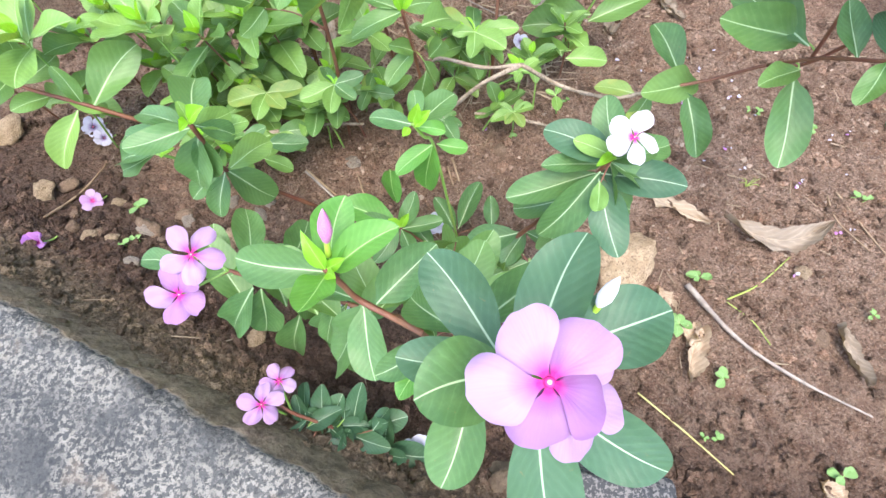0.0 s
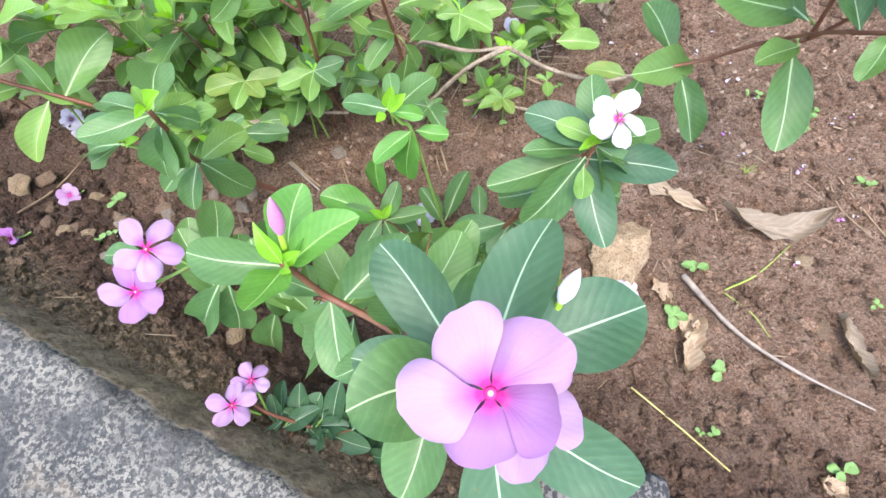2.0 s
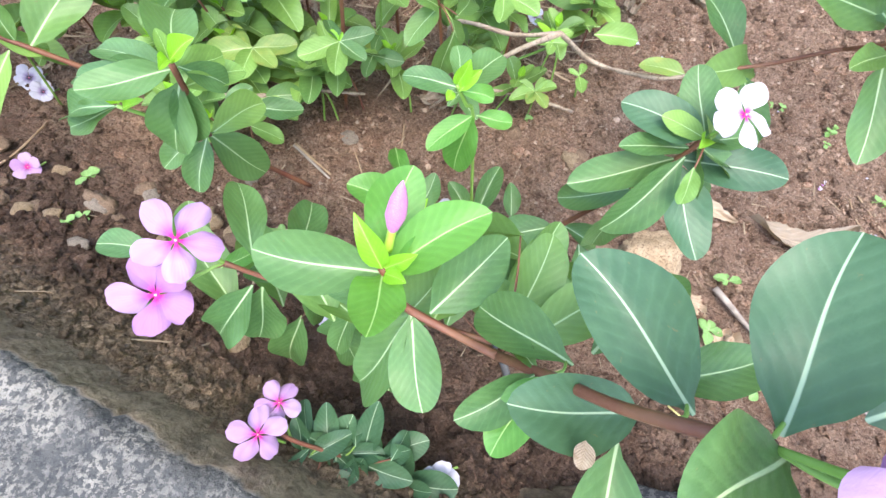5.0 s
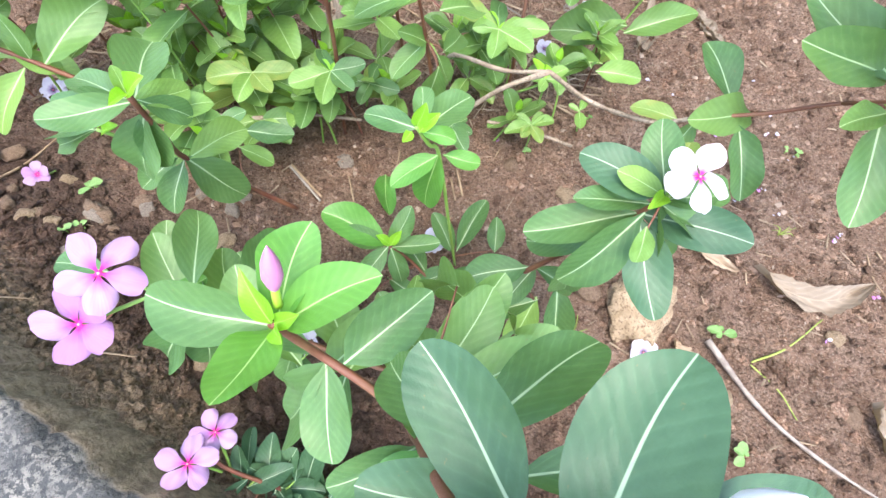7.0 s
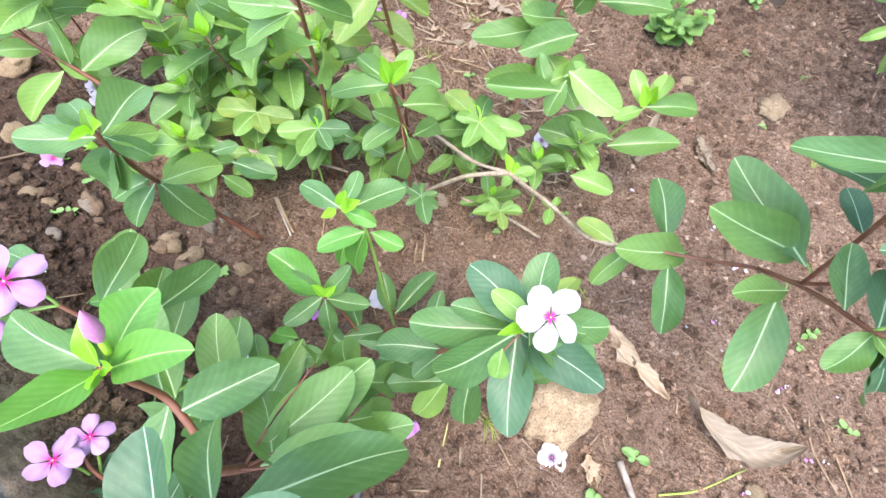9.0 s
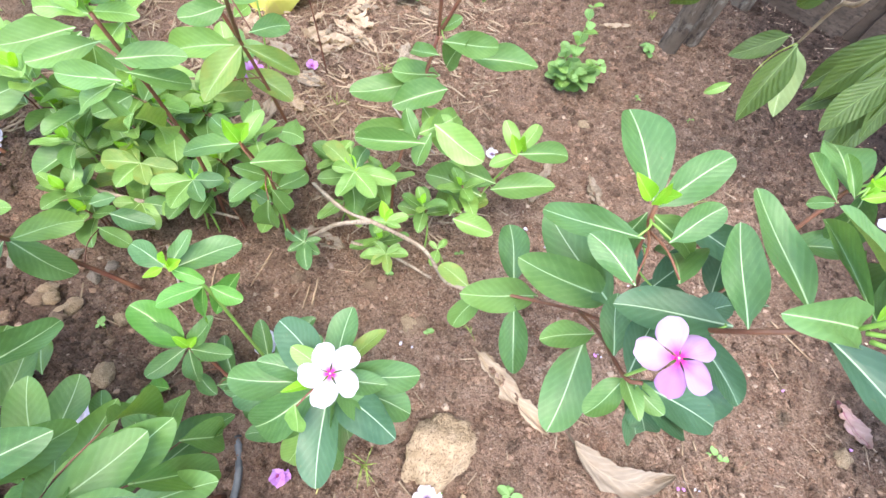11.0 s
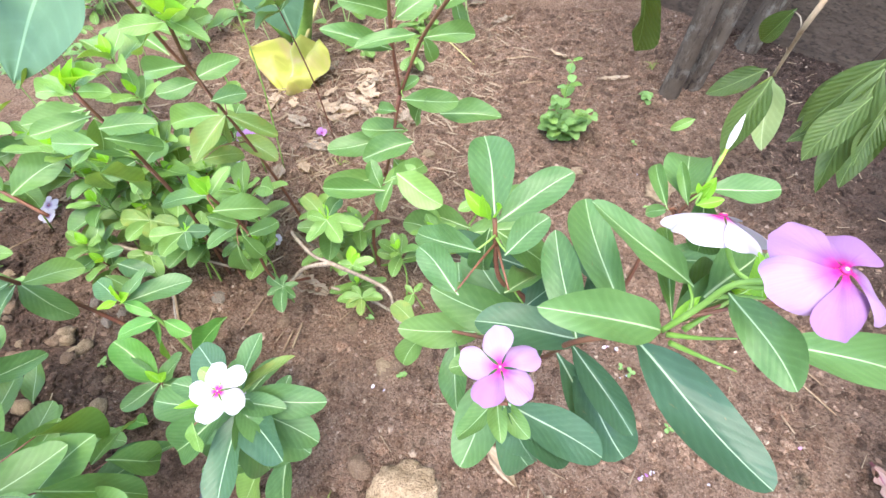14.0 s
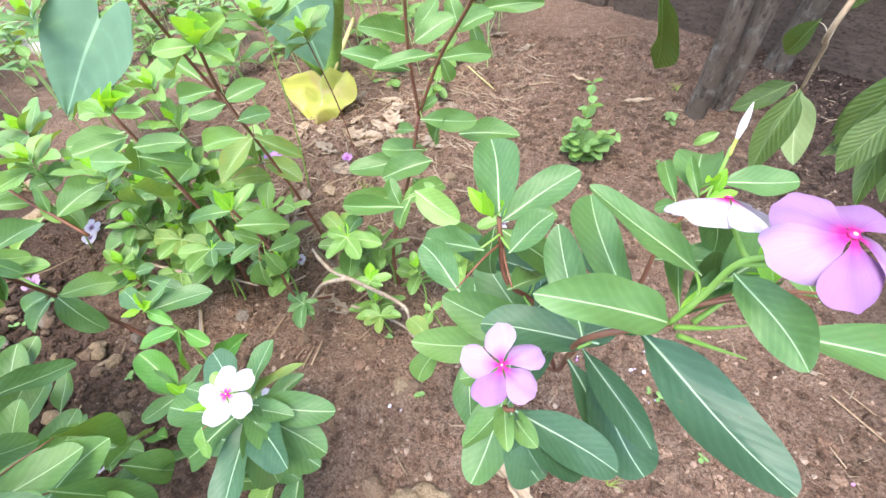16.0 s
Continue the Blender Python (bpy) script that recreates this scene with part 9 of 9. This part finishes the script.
tube("petiole", [(0.041, 0.667, 0.277), (0.026, 0.689, 0.285), (0.011, 0.712, 0.280)], 0.0009, 0.0006, STEM_RED, p_tall, 6, 3)
tube("petiole", [(0.047, 0.675, 0.221), (0.030, 0.683, 0.225), (0.017, 0.690, 0.219)], 0.0009, 0.0006, STEM_RED, p_tall, 6, 3)
tube("petiole", [(0.046, 0.673, 0.232), (0.017, 0.655, 0.234), (-0.009, 0.639, 0.219)], 0.0009, 0.0006, STEM_RED, p_tall, 6, 3)
tube("petiole", [(0.020, 0.531, 0.397), (0.014, 0.536, 0.400), (0.011, 0.542, 0.401)], 0.0009, 0.0006, STEM_GREEN, p_light, 6, 3)
tube("petiole", [(0.020, 0.531, 0.397), (0.013, 0.536, 0.400), (0.008, 0.541, 0.402)], 0.0009, 0.0006, STEM_GREEN, p_light, 6, 3)
tube("petiole", [(0.020, 0.531, 0.397), (0.014, 0.536, 0.400), (0.012, 0.541, 0.402)], 0.0009, 0.0006, STEM_GREEN, p_light, 6, 3)
tube("petiole", [(0.020, 0.531, 0.396), (0.011, 0.536, 0.401), (0.004, 0.540, 0.402)], 0.0009, 0.0006, STEM_RED, p_light, 6, 3)
tube("petiole", [(0.012, 0.546, 0.318), (-0.020, 0.560, 0.333), (-0.051, 0.574, 0.328)], 0.0009, 0.0006, STEM_RED, p_light, 6, 3)
tube("petiole", [(0.012, 0.547, 0.317), (-0.021, 0.563, 0.332), (-0.054, 0.578, 0.327)], 0.0009, 0.0006, STEM_RED, p_light, 6, 3)
tube("petiole", [(0.005, 0.557, 0.240), (-0.028, 0.573, 0.254), (-0.063, 0.587, 0.250)], 0.0009, 0.0006, STEM_RED, p_light, 6, 3)
tube("petiole", [(0.005, 0.557, 0.243), (-0.020, 0.569, 0.253), (-0.046, 0.584, 0.250)], 0.0009, 0.0006, STEM_RED, p_light, 6, 3)
tube("petiole", [(0.235, 0.741, 0.203), (0.231, 0.748, 0.204), (0.221, 0.753, 0.201)], 0.0009, 0.0006, STEM_GREEN, p_fork, 6, 3)
tube("petiole", [(0.228, 0.721, 0.165), (0.237, 0.699, 0.190), (0.242, 0.674, 0.201)], 0.0009, 0.0006, STEM_RED, p_fork, 6, 3)
tube("petiole", [(0.228, 0.716, 0.160), (0.238, 0.691, 0.188), (0.250, 0.667, 0.201)], 0.0009, 0.0006, STEM_RED, p_fork, 6, 3)
tube("petiole", [(0.254, 0.764, 0.283), (0.256, 0.756, 0.284), (0.262, 0.749, 0.279)], 0.0009, 0.0006, STEM_GREEN, p_fork, 6, 3)
tube("petiole", [(0.251, 0.763, 0.287), (0.255, 0.742, 0.289), (0.258, 0.723, 0.279)], 0.0009, 0.0006, STEM_RED, p_fork, 6, 3)
tube("petiole", [(0.254, 0.751, 0.364), (0.258, 0.740, 0.365), (0.258, 0.727, 0.362)], 0.0009, 0.0006, STEM_RED, p_fork, 6, 3)
tube("petiole", [(0.253, 0.753, 0.349), (0.242, 0.784, 0.363), (0.229, 0.811, 0.362)], 0.0009, 0.0006, STEM_RED, p_fork, 6, 3)
tube("petiole", [(0.253, 0.753, 0.352), (0.247, 0.776, 0.362), (0.244, 0.801, 0.362)], 0.0009, 0.0006, STEM_RED, p_fork, 6, 3)
tube("petiole", [(0.239, 0.748, 0.223), (0.256, 0.742, 0.226), (0.269, 0.734, 0.220)], 0.0009, 0.0006, STEM_RED, p_fork, 6, 3)
tube("petiole", [(0.240, 0.749, 0.227), (0.249, 0.754, 0.226), (0.255, 0.757, 0.221)], 0.0009, 0.0006, STEM_RED, p_fork, 6, 3)
tube("petiole", [(0.241, 0.751, 0.233), (0.252, 0.764, 0.231), (0.264, 0.777, 0.224)], 0.0009, 0.0006, STEM_RED, p_fork, 6, 3)
tube("petiole", [(0.387, 0.707, 0.158), (0.389, 0.712, 0.157), (0.391, 0.715, 0.157)], 0.0009, 0.0006, STEM_GREEN, p_fork, 6, 3)
tube("petiole", [(0.359, 0.696, 0.094), (0.360, 0.689, 0.099), (0.367, 0.681, 0.102)], 0.0009, 0.0006, STEM_GREEN, p_fork, 6, 3)
tube("petiole", [(0.364, 0.700, 0.101), (0.367, 0.697, 0.101), (0.364, 0.695, 0.100)], 0.0009, 0.0006, STEM_GREEN, p_fork, 6, 3)
tube("petiole", [(0.351, 0.691, 0.084), (0.351, 0.678, 0.096), (0.346, 0.666, 0.101)], 0.0009, 0.0006, STEM_RED, p_fork, 6, 3)
tube("petiole", [(0.334, 0.679, 0.064), (0.330, 0.653, 0.089), (0.323, 0.631, 0.098)], 0.0009, 0.0006, STEM_RED, p_fork, 6, 3)
tube("petiole", [(0.327, 0.674, 0.056), (0.322, 0.645, 0.087), (0.320, 0.615, 0.100)], 0.0009, 0.0006, STEM_RED, p_fork, 6, 3)
tube("petiole", [(0.327, 0.673, 0.055), (0.319, 0.646, 0.086), (0.312, 0.623, 0.098)], 0.0009, 0.0006, STEM_RED, p_fork, 6, 3)
tube("petiole", [(0.007, 0.248, 0.248), (0.005, 0.240, 0.251), (0.001, 0.236, 0.252)], 0.0009, 0.0006, STEM_GREEN, p_front, 6, 3)
tube("petiole", [(0.026, 0.242, 0.242), (0.025, 0.234, 0.248), (0.021, 0.229, 0.250)], 0.0009, 0.0006, STEM_GREEN, p_front, 6, 3)
tube("petiole", [(0.040, 0.238, 0.238), (0.039, 0.230, 0.246), (0.041, 0.225, 0.251)], 0.0009, 0.0006, STEM_RED, p_front, 6, 3)
tube("petiole", [(0.112, 0.215, 0.220), (0.128, 0.239, 0.243), (0.141, 0.266, 0.247)], 0.0009, 0.0006, STEM_RED, p_front, 6, 3)
tube("petiole", [(0.112, 0.215, 0.220), (0.132, 0.242, 0.244), (0.153, 0.270, 0.247)], 0.0009, 0.0006, STEM_RED, p_front, 6, 3)
tube("petiole", [(0.120, 0.212, 0.172), (0.101, 0.237, 0.180), (0.080, 0.265, 0.173)], 0.0009, 0.0006, STEM_RED, p_front, 6, 3)
tube("petiole", [(0.101, 0.199, 0.296), (0.112, 0.202, 0.301), (0.122, 0.206, 0.299)], 0.0009, 0.0006, STEM_RED, p_front, 6, 3)
tube("petiole", [(0.038, 0.239, 0.239), (0.033, 0.243, 0.221), (0.027, 0.251, 0.193)], 0.0009, 0.0006, STEM_RED, p_front, 6, 3)
tube("petiole", [(0.000, 0.250, 0.250), (-0.016, 0.256, 0.228), (-0.032, 0.265, 0.190)], 0.0009, 0.0006, STEM_RED, p_front, 6, 3)
tube("petiole", [(0.102, 0.200, 0.287), (0.129, 0.220, 0.302), (0.157, 0.241, 0.295)], 0.0009, 0.0006, STEM_RED, p_front, 6, 3)
tube("petiole", [(0.058, 0.233, 0.233), (0.059, 0.256, 0.215), (0.062, 0.281, 0.179)], 0.0009, 0.0006, STEM_RED, p_front, 6, 3)
tube("petiole", [(0.102, 0.200, 0.289), (0.114, 0.234, 0.303), (0.124, 0.270, 0.295)], 0.0009, 0.0006, STEM_RED, p_front, 6, 3)
tube("petiole", [(0.759, 0.953, 0.245), (0.759, 0.963, 0.250), (0.755, 0.973, 0.247)], 0.0009, 0.0006, STEM_TAN, tree, 6, 3)
tube("petiole", [(0.737, 0.896, 0.342), (0.732, 0.907, 0.354), (0.726, 0.919, 0.356)], 0.0009, 0.0006, STEM_TAN, tree, 6, 3)
tube("petiole", [(0.743, 0.909, 0.330), (0.752, 0.930, 0.352), (0.762, 0.949, 0.362)], 0.0009, 0.0006, STEM_TAN, tree, 6, 3)
tube("petiole", [(0.914, 0.921, 0.264), (0.906, 0.915, 0.269), (0.897, 0.904, 0.263)], 0.0009, 0.0006, STEM_TAN, tree, 6, 3)
tube("petiole", [(0.915, 0.918, 0.261), (0.904, 0.909, 0.269), (0.891, 0.898, 0.266)], 0.0009, 0.0006, STEM_TAN, tree, 6, 3)
tube("petiole", [(0.915, 0.918, 0.261), (0.913, 0.913, 0.267), (0.913, 0.904, 0.268)], 0.0009, 0.0006, STEM_TAN, tree, 6, 3)
tube("petiole", [(0.882, 0.929, 0.314), (0.871, 0.919, 0.311), (0.859, 0.903, 0.292)], 0.0009, 0.0006, STEM_TAN, tree, 6, 3)
